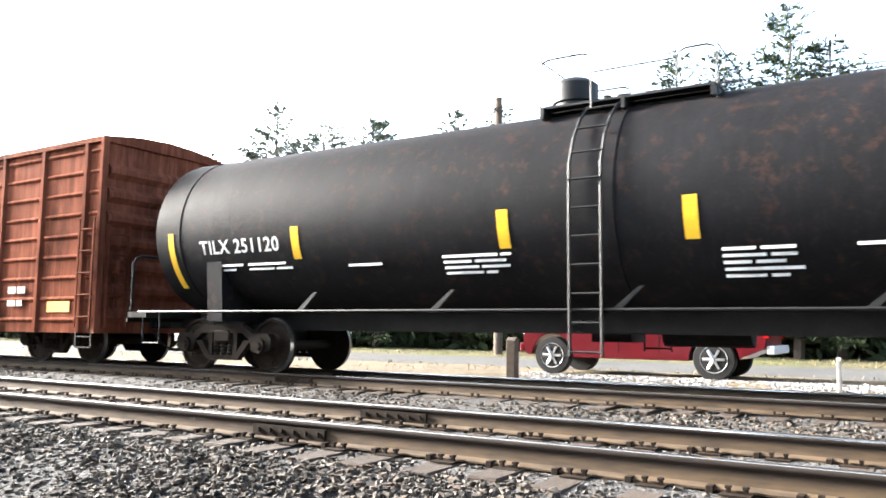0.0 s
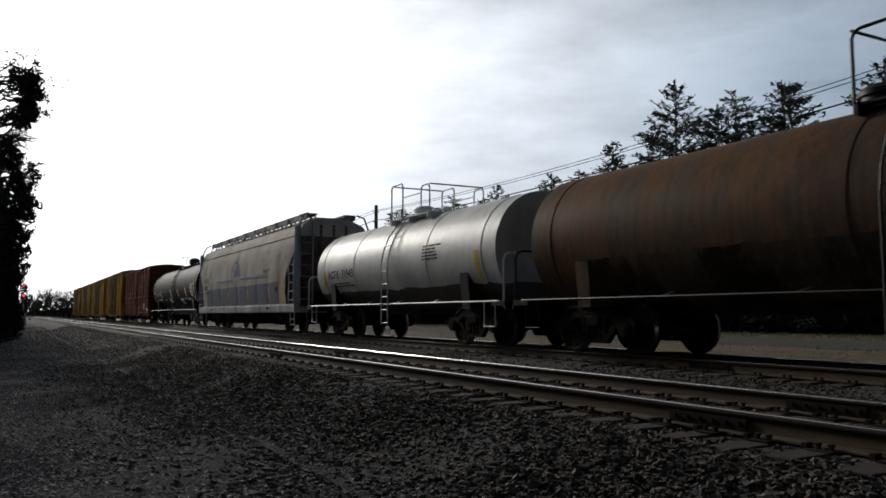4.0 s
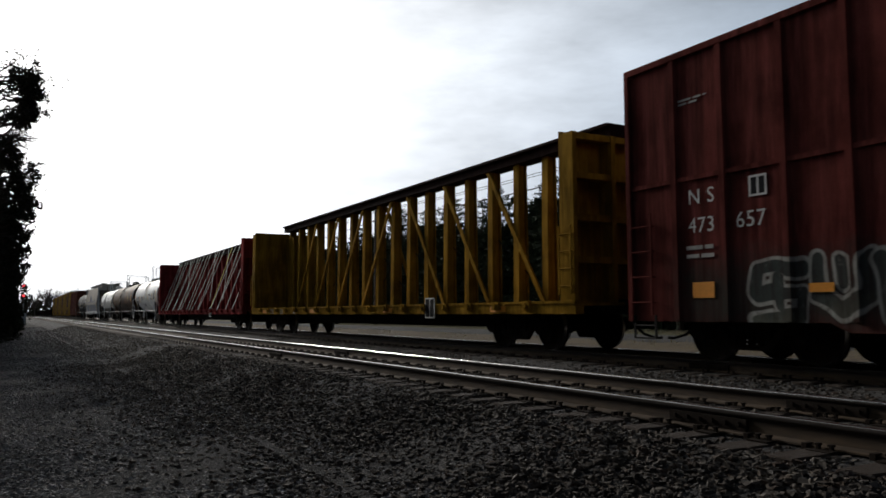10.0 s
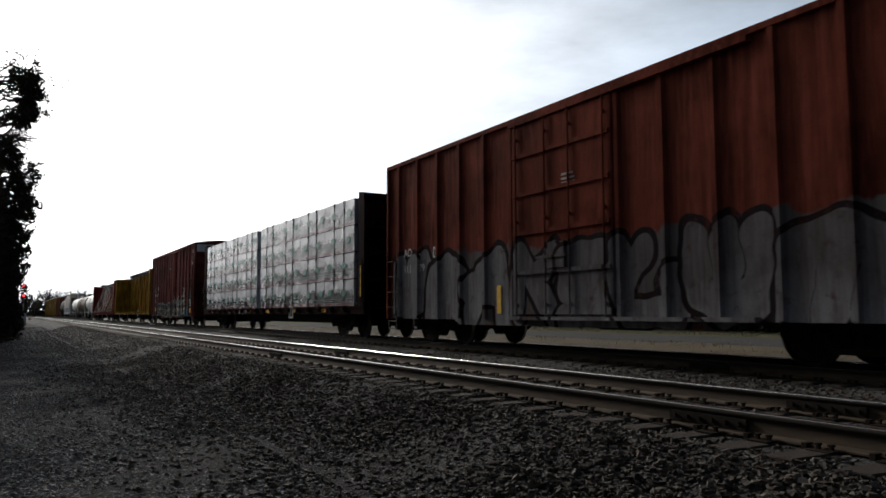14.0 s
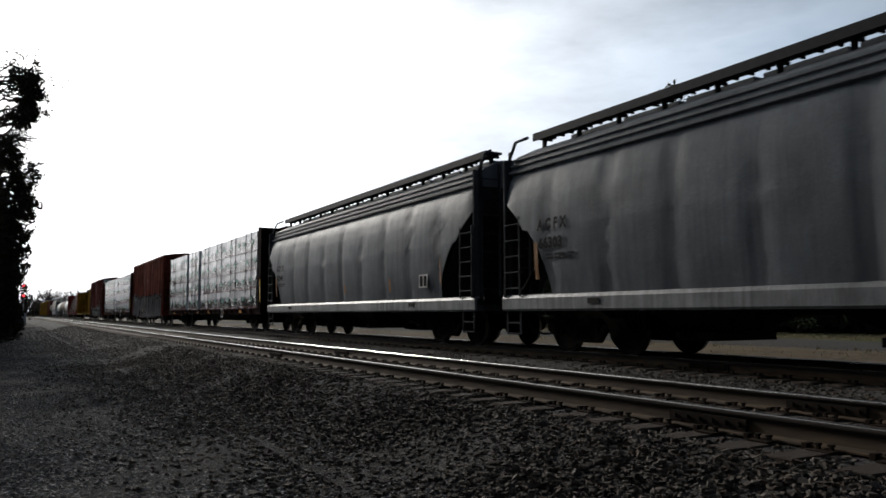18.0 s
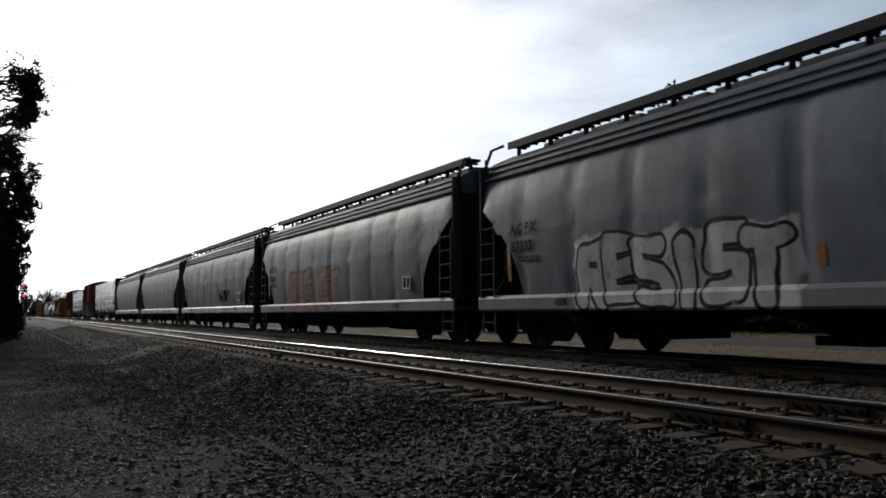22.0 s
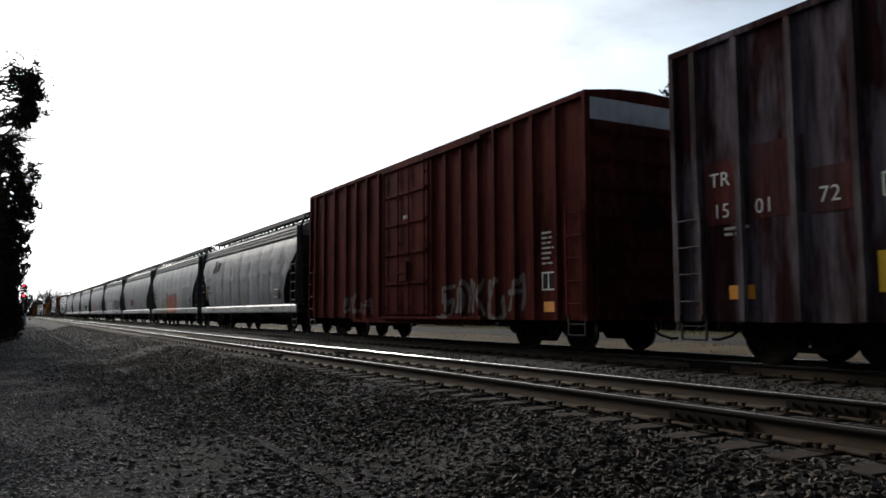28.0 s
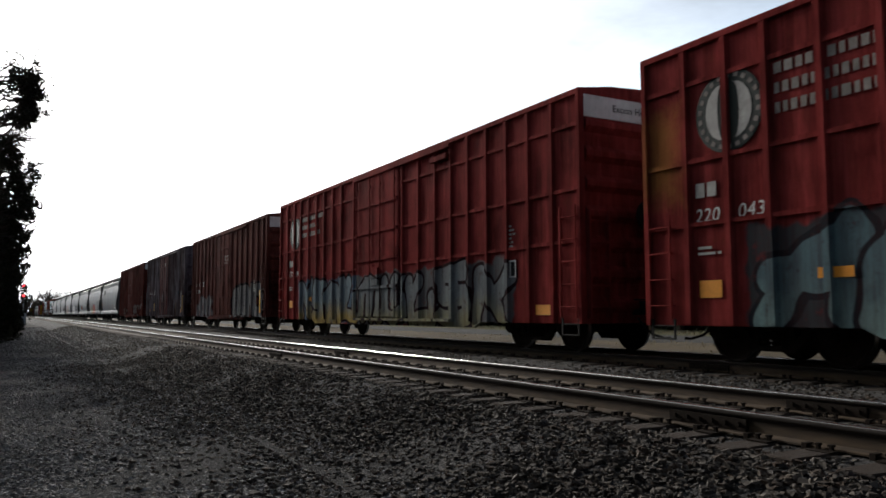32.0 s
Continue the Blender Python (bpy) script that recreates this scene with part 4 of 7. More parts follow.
    for f, r, m, a, b, label in ((-387.45, -405.85, M_B4, "220", "365", "long bright red boxcar with a blue and yellow sprayed piece"), (-407.5, -425.9, M_B5, "220", "043", "long bright red boxcar with a pale green sprayed piece")):
        c = boxcar(f, r, label, m, eave=4.95, low=0.56, posts=(8.3, 7.5, 6.8, 5.95, 5.12, 4.37, 3.56, 2.8, 1.75, -1.65, -2.6, -3.5, -4.3, -5.1, -5.9, -6.7, -7.5, -8.3), rails=(2.1, 3.08, 4.3), door=(-1.5, 1.5), end_top=M_ENDWHITE)
        bars(8.12, 0.42, 2.72, 1, c, flat(-1.47), tall=0.22, ragged=0.0, spread=(0.15, 0.19))
        lettering(a, 0.30, 8.15, 2.12, "white", c, flat(-1.47), slant=0.15)
        lettering(b, 0.30, 7.35, 2.12, "white", c, flat(-1.47), slant=0.15)
        bm = bmesh.new()
        turned_part(bm, [(-1.482, 0.60, 3.72), (-1.478, 0.62, 3.72), (-1.474, 0.60, 3.72)], 36, "x")
        bmesh.ops.translate(bm, verts=list(bm.verts), vec=(0, 7.45, 0))
        e = part("round_emblem", bm, "dark_green", c, "round dark emblem with two pale crescents")
        for d in (-1, 1):
            outer = [(7.45 + d * (0.10 + 0.32 * math.sin(q)), 3.72 - 0.42 * math.cos(q)) for q in (math.pi * j / 10 for j in range(11))]
            inner = [(7.45 + d * (0.10 + 0.10 * math.sin(q)), 3.72 - 0.42 * math.cos(q)) for q in (math.pi * j / 10 for j in range(9, 0, -1))]
            bm = bmesh.new()
            prism(bm, outer + inner, -1.488, -1.484, "x")
            part("emblem_crescent", bm, "faded", e)
        for j in range(22):
            q = 2 * math.pi * j / 22
            bm = bmesh.new()
            prism(bm, [(7.45 + rr * math.sin(q + dq), 3.72 + rr * math.cos(q + dq)) for rr, dq in ((0.50, -0.07), (0.50, 0.07), (0.57, 0.07), (0.57, -0.07))], -1.487, -1.484, "x")
            part("emblem_mark", bm, "dim_paint", e)
        for k, w in enumerate((2.3, 1.7, 1.9)):
            bars(6.65, w, 4.2 - k * 0.28, 1, c, flat(-1.475), "dim_paint", tall=0.15, ragged=0.05, spread=(0.07, 0.13))
        side_patch(c, 8.1, 0.98, 0.42, 0.26, "orange", "orange_panel")
        side_patch(c, 6.1, 1.2, 0.5, 0.14, "orange", "orange_panel", -1.48)
        side_patch(c, -7.7, 0.72, 0.5, 0.2, "orange", "orange_panel")
        panel_label(c, -6.6, 1.5)
        bars(-6.6, 0.45, 2.6, 6, c, flat(-1.47))
        bars(8.1, 0.5, 1.75, 2, c, flat(-1.475))
        bm = bmesh.new()
        bx(bm, -1.58, -1.46, -4.2, -3.4, 4.5, 4.62)
        part("door_stop", bm, m, c)
        end_notice(c, "Excess Height Car", 0.19, (f - r) / 2, 4.58)


all_boxcars()


# ---- tank cars ----
def drum(r, zc):
    return lambda z: -math.sqrt(max(0.02, r * r - min(abs(z - zc), r) ** 2))


def wrap_patch(y0, y1, z0, z1, r, zc, proud=0.006):
    """A strip painted on a drum's near side."""
    bm = bmesh.new()
    side = drum(r + proud, zc)
    n = 8
    rows = []
    for k in range(n + 1):
        z = z0 + (z1 - z0) * k / n
        rows.append([bm.verts.new((side(z), y, z)) for y in (y0, y1)])
    for a, b in zip(rows, rows[1:]):
        bm.faces.new((a[0], a[1], b[1], b[0]))
    return bm


def tank_car(front, rear, shell_f, shell_r, r, zc, label, body, rail_mat, ladder_y, dome, railing, text=(), strips=(), text_mat="black", seams=(), end_handrail=True, side_ladder_mat=None, saddle_mat=None):
    L = front - rear
    half, mid = L / 2, (front + rear) / 2
    car = thing("tank_car", label, "tank car", "train cars", at=placed(front, rear))
    add_to_train(car, front, rear)
    f, b = shell_f - mid, shell_r - mid
    depth = 0.62
    rings = []
    n = 9
    for k in range(n):
        a = math.pi / 2 * k / (n - 1)
        rings.append((b + depth * (1 - math.sin(a)), max(0.03, r * math.cos(math.pi / 2 - a)), zc))
    for k in range(1, 16):
        rings.append((b + depth + (f - b - 2 * depth) * k / 16, r, zc))
    for k in range(n):
        a = math.pi / 2 * k / (n - 1)
        rings.append((f - depth * (1 - math.cos(a)), max(0.03, r * math.cos(a)), zc))
    bm = bmesh.new()
    turned_part(bm, rings, 64)
    shell = part("tank_shell", bm, body, car, smooth=True)
    for y in (f - depth, b + depth, *seams):
        bm = bmesh.new()
        turned_part(bm, [(y - 0.03, r - 0.02, zc), (y - 0.018, r + 0.012, zc), (y + 0.018, r + 0.012, zc), (y + 0.03, r - 0.02, zc)], 64)
        part("weld_seam", bm, body, shell, smooth=True)
    # walkway, manway and valves on the crown
    top = zc + r
    y0, y1 = ladder_y - 1.5, ladder_y + 0.9
    bm = bmesh.new()
    for x in (-0.72, -0.48, 0.48, 0.72):
        plank = bmesh.new()
        bx(plank, x - 0.11, x + 0.11, y0, y1, top - 0.07, top - 0.04)
        part("walkway_plank", plank, rail_mat, car)
    for y in (y0 + 0.05, (y0 + y1) / 2, y1 - 0.05):
        bm = bmesh.new()
        bx(bm, -0.9, 0.9, y - 0.025, y + 0.025, top - 0.22, top - 0.07)
        part("walkway_bearer", bm, rail_mat, car)
    bm = bmesh.new()
    yd = dome
    lift = 0.2 if railing == "thin" else 0.0
    bar = 0.6 if railing == "thin" else 1.0
    turned_part(bm, [(top - 0.12, 0.30, 0), (top + 0.18, 0.30, 0), (top + 0.19, 0.34, 0), (top + 0.26 + lift, 0.34, 0), (top + 0.34 + lift, 0.24, 0), (top + 0.37 + lift, 0.1, 0)], 24, "z")
    bmesh.ops.translate(bm, verts=list(bm.verts), vec=(0, yd, 0))
    part("manway", bm, rail_mat, car, smooth=True)
    for k, dy in enumerate((-0.75, -1.15)):
        bm = bmesh.new()
        turned_part(bm, [(top - 0.05, 0.13, 0), (top + 0.14, 0.13, 0), (top + 0.15, 0.17, 0), (top + 0.22, 0.1, 0)], 16, "z")
        bmesh.ops.translate(bm, verts=list(bm.verts), vec=(0.1 * k, yd + dy, 0))
        part("valve", bm, rail_mat, car, smooth=True)
    h, low_bar = (0.62, 0.45) if railing == "thin" else (0.95, 0.71)
    for s in (-1, 1):
        x = s * 0.85
        for run, thick in (([(x, y0, top - 0.25), (x, y0, top + low_bar), (x, y0 + 0.5, top + low_bar), (x, y0 + 0.5, top + 0.1)], 0.022),
                           ([(x, y1 - 0.75, top - 0.15), (x, y1 - 0.75, top + h), (x, y1, top + h), (x, y1, top - 0.2)], 0.024),
                           ([(x, y0 + 0.5, top + h * 0.55), (x, y1 - 0.75, top + h * 0.55)], 0.018)):
            bm = bmesh.new()
            pipe(bm, rounded(run), thick * bar)
            part("railing", bm, rail_mat, car)
    for y, z in ((y1, top + h), (y0, top + low_bar)):
        bm = bmesh.new()
        pipe(bm, [(-0.85, y, z), (0.85, y, z)], 0.022 * bar)
        part("railing", bm, rail_mat, car)
    # ladders to the walkway, following the shell
    lm = side_ladder_mat or rail_mat
    for s in (-1, 1):
        bm = bmesh.new()
        for d in (-0.21, 0.21):
            pts = [(s * 1.5, ladder_y + d, 0.45), (s * 1.5, ladder_y + d, zc)]
            pts += [(s * (r + 0.1) * math.cos(a), ladder_y + d, zc + (r + 0.1) * math.sin(a)) for a in (radians(q) for q in (15, 30, 45, 60, 68))]
            pipe(bm, pts, 0.02)
        z = 0.5
        while z < zc + r * 0.93:
            x = 1.5 if z < zc else math.sqrt(max(0.0, (r + 0.1) ** 2 - (z - zc) ** 2))
            rod(bm, (s * x, ladder_y - 0.21, z), (s * x, ladder_y + 0.21, z), 0.016, 6)
            z += 0.36
        part("ladder", bm, lm, car)
    # running rails and end platforms
    for s in (-1, 1):
        bm = bmesh.new()
        pipe(bm, [(s * 1.47, -half + 0.3, 1.02), (s * 1.47, half - 0.3, 1.02)], 0.022)
        part("side_handrail", bm, rail_mat, car)
        for y in (-half * 0.45, -half * 0.12, half * 0.2, half * 0.5):
            bm = bmesh.new()
            prism(bm, [(y - 0.02, 1.0), (y + 0.10, 1.0), (y - 0.28, zc - r * 0.8), (y - 0.34, zc - r * 0.8)], *sorted((s * (1.42), s * 1.38)), "x")
            part("rail_bracket", bm, rail_mat, car)
    for e in (-1, 1):
        bm = bmesh.new()
        bx(bm, -1.5, 1.5, *sorted((e * (half - 0.55), e * half)), 0.92, 1.02)
        bx(bm, -1.5, 1.5, *sorted((e * (half - 0.04), e * half)), 0.84, 1.02)
        part("end_platform", bm, "steel", car)
        for s in (-1, 1):
            bm = bmesh.new()
            pipe(bm, rounded([(s * 1.47, e * (half - 0.1), 0.9), (s * 1.47, e * (half - 0.1), 2.05), (s * 0.5, e * (half - 0.14), 2.05)], 0.16), 0.026)
            if end_handrail:
                st = bmesh.new()
                pipe(st, [(s * 1.47, e * (half - 0.9), 1.02), (s * 1.47, e * (half - 0.9), 0.47), (s * 1.47, e * (half - 0.45), 0.47), (s * 1.47, e * (half - 0.45), 1.02)], 0.02)
                part("stirrup", st, rail_mat, car)
            part("end_handrail", bm, rail_mat, car)
        bm = bmesh.new()
        y = e * (half - 2.05)
        prism(bm, [(-1.25, 0.86), (1.25, 0.86), (1.32, zc - r * 0.35), (0.9, zc - r * 0.78), (0, zc - r * 0.98), (-0.9, zc - r * 0.78), (-1.32, zc - r * 0.35)], y - 0.18, y + 0.18)
        part("saddle", bm, saddle_mat or body, car)
    bm = bmesh.new()
    turned_part(bm, [(zc - r - 0.3, 0.14, 0), (zc - r - 0.28, 0.22, 0), (zc - r + 0.1, 0.22, 0)], 16, "z")
    bx(bm, -0.35, 0.35, -0.1, 0.1, zc - r - 0.2, zc - r - 0.1)
    part("bottom_outlet", bm, "steel", car)
    bm = bmesh.new()
    rod(bm, (0.6, -2.2, 0.75), (0.6, -1.0, 0.75), 0.2, 12)
    part("air_tank", bm, "steel", car)
    bm = bmesh.new()
    bx(bm, 0.3, 0.9, -0.6, 0.0, 0.6, 0.95)
    part("brake_valve", bm, "steel", car)
    side = drum(r, zc)
    for y, w, z0, z1 in strips:
        part("reflective_strip", wrap_patch(y - w / 2, y + w / 2, z0, z1, r, zc), "yellow", car)
    for body_text, size, y, z in text:
        lettering(body_text, size, y, z, text_mat, car, side, fat=0.006, proud=0.022)
    running_gear(car, mid, half, half - 2.05)
    return car, side, r, zc


M_TBLACK = paint("black_tank_paint", (0.0108, 0.0108, 0.012), rust=(0.075, 0.036, 0.024), rusty=0.5, grime=0.4, rough=0.62, spec=0.05, fade=0.15, streak=0.45)
M_TWHITE = paint("white_tank_paint", (0.66, 0.655, 0.64), rust=(0.3, 0.22, 0.13), rusty=0.2, grime=0.15, rough=0.4, spec=0.3, fade=0.15, streak=0.45, stains=((-0.2, -0.95, 1.9, 3.9, 0.12, (0.42, 0.33, 0.2), 0.55), (2.0, 0.5, 1.42, 1.58, 0.07, (0.015, 0.014, 0.013), 0.95), (-5.6, -7.5, 1.0, 2.1, 0.3, (0.2, 0.15, 0.1), 0.6)))
M_TBROWN = paint("brown_rusted_tank_paint", (0.145, 0.08, 0.045), rust=(0.22, 0.10, 0.04), rusty=0.5, grime=0.4, rough=0.5, spec=0.02, bloom=(0.10, 0.075, 0.055), second=(0.02, 0.015, 0.012), split_z=1.75, fade=0.15, streak=0.9, stains=((-7.0, -9.5, 0.0, 5.0, 0.05, (0.012, 0.011, 0.011), 1.0), (1.6, -2.2, 1.4, 3.8, 0.5, (0.045, 0.04, 0.038), 0.5)))
M_TWHITE2 = paint("white_tank_paint_sooty", (0.55, 0.55, 0.52), rust=(0.12, 0.09, 0.07), rusty=0.3, grime=0.3, rough=0.42, spec=0.2, second=(0.05, 0.045, 0.04), split_z=1.45, fade=0.15, streak=0.45)
M_RAILWHITE = plain("white_handrail_paint", (0.7, 0.7, 0.68), 0.5, 0, 0.2)
M_RAILBLACK = plain("black_handrail_paint", (0.014, 0.014, 0.014), 0.5, 0, 0.2)


def all_tank_cars():
    car, side, r, zc = tank_car(12.45, -4.05, 11.8, -3.5, 1.44, 2.46, "black tank car with white stencils and yellow strips", M_TBLACK, M_RAILBLACK, -0.62, 0.1, "thin",
        text=(("TILX 251120", 0.32, 6.45, 2.0),), text_mat="white",
        strips=((4.28, 0.16, 1.85, 2.36), (0.58, 0.17, 1.85, 2.36), (-1.89, 0.17, 1.85, 2.36), (-4.39, 0.17, 1.83, 2.36), (-6.98, 0.17, 1.65, 2.6), (7.2, 0.14, 1.45, 2.4)), seams=(-0.95,))
    for y, w, z, n in ((6.1, 0.6, 1.82, 2), (5.4, 1.1, 1.82, 2), (3.3, 0.7, 1.74, 1), (1.6, 1.25, 1.8, 4), (-2.2, 0.95, 1.74, 5), (-3.6, 0.75, 1.74, 1), (-4.5, 1.0, 1.74, 2), (-5.85, 0.95, 2.55, 10), (-6.2, 0.7, 1.78, 4)):
        bars(y, w, z, n, car, side, "white", tall=0.038, pitch=0.075, spread=(0.3, 0.9))
    panel_label(car, -5.6, 1.42, x=-1.17, w=0.45, tall=0.28)
    car, side, r, zc = tank_car(-22.95, -35.6, -23.6, -35.0, 1.36, 2.19, "short white tank car with sooty lower half", M_TWHITE2, M_RAILWHITE, -0.2, 0.2, "full", text=(("ACFX  71943", 0.36, 4.6, 1.9),), strips=((4.9, 0.16, 1.5, 2.2), (-4.9, 0.16, 1.5, 2.2)), seams=(2.4, -2.4), saddle_mat="steel")
    bars(4.3, 2.2, 1.75, 2, car, side, "black")
    bars(-2.2, 1.0, 2.5, 5, car, side, "black")
    car, side, r, zc = tank_car(-35.85, -52.35, -36.4, -51.8, 1.38, 2.2, "brown rust-stained tank car with a black end", M_TBROWN, M_RAILBLACK, 0.1, 1.1, "full", strips=((-4.3, 0.13, 1.95, 2.4), (-6.3, 0.13, 1.7, 2.4)), seams=(-0.6, 0.85), side_ladder_mat=M_RAILBLACK)
    panel_label(car, -6.0, 1.4, x=-1.16)
    car, side, r, zc = tank_car(-52.75, -65.65, -53.65, -65.05, 1.39, 2.21, "clean white tank car with amber strips and white railings", M_TWHITE, M_RAILWHITE, -0.55, -1.1, "full",
        text=(("GATX 64665", 0.33, 5.1, 2.0),), strips=((5.35, 0.17, 1.35, 2.3), (3.05, 0.16, 1.7, 2.2), (0.75, 0.15, 1.75, 2.2), (-1.45, 0.16, 1.75, 2.25), (-3.5, 0.15, 1.8, 2.35), (-5.0, 0.17, 1.4, 2.6)), seams=(-0.15, -0.95, 2.6), saddle_mat="steel")
    for y, w, z, n in ((4.95, 1.9, 1.85, 2), (2.0, 0.9, 2.15, 4), (0.6, 0.7, 1.98, 1), (-1.8, 0.9, 2.3, 2), (-2.9, 0.6, 2.2, 2), (-2.7, 0.6, 1.95, 2), (-4.0, 0.8, 2.5, 9)):
        bars(y, w, z, n, car, side, "black", tall=0.04, pitch=0.07)
    for y in (5.0, -5.3):
        bm = bmesh.new()
        bx(bm, -1.52, -1.49, y - 0.1, y + 0.1, 1.05, 1.42)
        prism(bm, [(y - 0.14, 1.36), (y, 1.5), (y + 0.14, 1.36), (y, 1.22)], -1.535, -1.525, "x")
        part("placard_holder", bm, "boards", car, "white hazard placard on a bracket")


all_tank_cars()


# ---- covered hoppers ----
H_HALF = 8.1
H_SIDE = [(0.82, -1.50), (1.10, -1.545), (1.12, -1.50), (1.7, -1.555), (2.4, -1.575), (3.0, -1.545), (3.45, -1.47), (3.66, -1.40), (3.68, -1.455), (3.73, -1.455), (3.75, -1.37), (3.82, -1.35), (3.84, -1.395), (3.88, -1.39), (3.90, -1.31), (3.96, -1.295), (3.98, -1.335), (4.02, -1.33), (4.04, -1.25), (4.08, -1.22)]


def hopper_side(z):
    for (z0, x0), (z1, x1) in zip(H_SIDE, H_SIDE[1:]):
        if z <= z1:
            return x0 + (x1 - x0) * max(0, z - z0) / (z1 - z0)
    return -1.22


def hopper_skin(y, z):
    """The near side's x, with the shallow bulge between its seams."""
    seam = abs((((y + 8.0) / 1.6) % 1.0) - 0.5) * 2
    bulge = 0.030 * (1 - seam ** 6) * min(1.0, max(0.0, (3.66 - z) / 0.3)) - (0.018 if seam > 0.93 else 0)
    return hopper_side(z) - bulge + 0.02


H_CUT = ((1.12, 1.4, 1.7, 2.05, 2.4, 2.44, 2.7, 3.0, 3.1), (6.45, 6.5, 6.6, 6.8, 7.12, 7.3, 7.5, 7.9, 7.98))
C_CUT = ((1.12, 2.05, 2.25, 2.44, 2.7, 3.0, 3.1), (7.0, 7.02, 7.12, 7.35, 7.62, 7.92, 7.98))


def hopper_meshes(material, sill_mat, end_mat, walk_mat, cut=H_CUT, slope=0.0, chord=None):
    """The bulging body with its stepped top chord, cut away under the sloping ends."""
    made = {}
    bm = bmesh.new()
    zs = [1.12, 1.4, 1.7, 1.9, 2.05, 2.25, 2.4, 2.44, 2.7, 3.0, 3.1, 3.25, 3.45, 3.66]
    cols = 84
    for s in (1, -1):
        grid = []
        for z in zs:
            end = float(np.interp(z, *cut))
            row = []
            for k in range(cols + 1):
                y = -end + 2 * end * k / cols
                row.append(bm.verts.new((s * hopper_skin(y, z), y, z)))
            grid.append(row)
        for a, b in zip(grid, grid[1:]):
            for k in range(cols):
                q = (a[k], a[k + 1], b[k + 1], b[k])
                bm.faces.new(q if s < 0 else q[::-1])
    made["body"] = mesh_of("body", bm, material, True)
    bm = bmesh.new()
    pts = [(x, z) for z, x in chord or H_SIDE[7:]]
    roof = [(-0.75, 4.30), (0, 4.38), (0.75, 4.30)]
    outline = pts + roof + [(-x, z) for x, z in reversed(pts)]
    prism(bm, outline, -7.98, 7.98)
    made["roof"] = mesh_of("roof", bm, material)
    for e in (1, -1):
        bm = bmesh.new()
        n = 9
        grid = []
        for z, y in ((3.66, 7.97), (3.0, 7.95), (2.5, 7.35 + slope * 0.2), (2.0, 6.95 + slope * 0.3), (1.5, 6.55 + slope * 0.5), (1.15, 6.4 + slope * 0.5)):
            grid.append([bm.verts.new((hopper_side(z) * (1 - 2 * k / n) * 0.985, e * (y - 0.02), z)) for k in range(n + 1)])
        for a, b in zip(grid, grid[1:]):
            for k in range(n):
                bm.faces.new((a[k], a[k + 1], b[k + 1], b[k]))
        bmesh.ops.recalc_face_normals(bm, faces=list(bm.faces))
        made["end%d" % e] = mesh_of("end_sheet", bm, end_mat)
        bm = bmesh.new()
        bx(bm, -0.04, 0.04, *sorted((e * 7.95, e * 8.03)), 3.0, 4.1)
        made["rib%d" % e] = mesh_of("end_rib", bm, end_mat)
    for s in (-1, 1):
        bm = bmesh.new()
        prism(bm, [(s * 1.50, 0.80), (s * 1.53, 0.80), (s * 1.56, 0.84), (s * 1.56, 1.06), (s * 1.53, 1.12), (s * 1.46, 1.14), (s * 1.42, 1.10), (s * 1.50, 1.06)], -H_HALF, H_HALF)
        made["sill%d" % s] = mesh_of("side_sill", bm, sill_mat)
        bm = bmesh.new()
        bx(bm, *sorted((s * 0.55, s * 0.98)), -7.72, 7.72, 4.50, 4.56)
        for y in (k * 0.30 for k in range(-25, 26)):
            bx(bm, *sorted((s * 0.55, s * 0.98)), y - 0.02, y + 0.02, 4.46, 4.50)
        bx(bm, *sorted((s * 0.96, s * 0.995)), -7.72, 7.72, 4.36 if slope else 4.41, 4.57)
        made["walk%d" % s] = mesh_of("roof_walkway", bm, walk_mat)
    bm = bmesh.new()
    bx(bm, -0.04, 0.04, -0.03, 0.03, -0.32, 0)
    bx(bm, -0.2, 0.2, -0.03, 0.03, -0.05, 0)
    made["stanchion"] = mesh_of("walkway_bracket", bm, walk_mat)
    bm = bmesh.new()
    bx(bm, -0.40, 0.40, -7.2, 7.2, 4.34, 4.44)
    for k in range(9):
        y = -6.4 + 1.6 * k
        bx(bm, -0.44, 0.44, y - 0.72, y + 0.72, 4.40, 4.49)
    made["hatch"] = mesh_of("trough_hatch", chamfer(bm, 0.01), material)
    bm = bmesh.new()
    a = [bm.verts.new((x, y, 1.1)) for x, y in ((-1.3, -1.45), (1.3, -1.45), (1.3, 1.45), (-1.3, 1.45))]
    b = [bm.verts.new((x, y, 0.42)) for x, y in ((-0.45, -0.35), (0.45, -0.35), (0.45, 0.35), (-0.45, 0.35))]
    for k in range(4):
        bm.faces.new((a[k], a[(k + 1) % 4], b[(k + 1) % 4], b[k]))
    bm.faces.new(b)
    bx(bm, -0.75, 0.75, -0.42, 0.42, 0.30, 0.43)
    rod(bm, (-1.1, 0, 0.38), (1.1, 0, 0.38), 0.05, 8)
    made["outlet"] = mesh_of("discharge_outlet", bm, "steel")
    return made


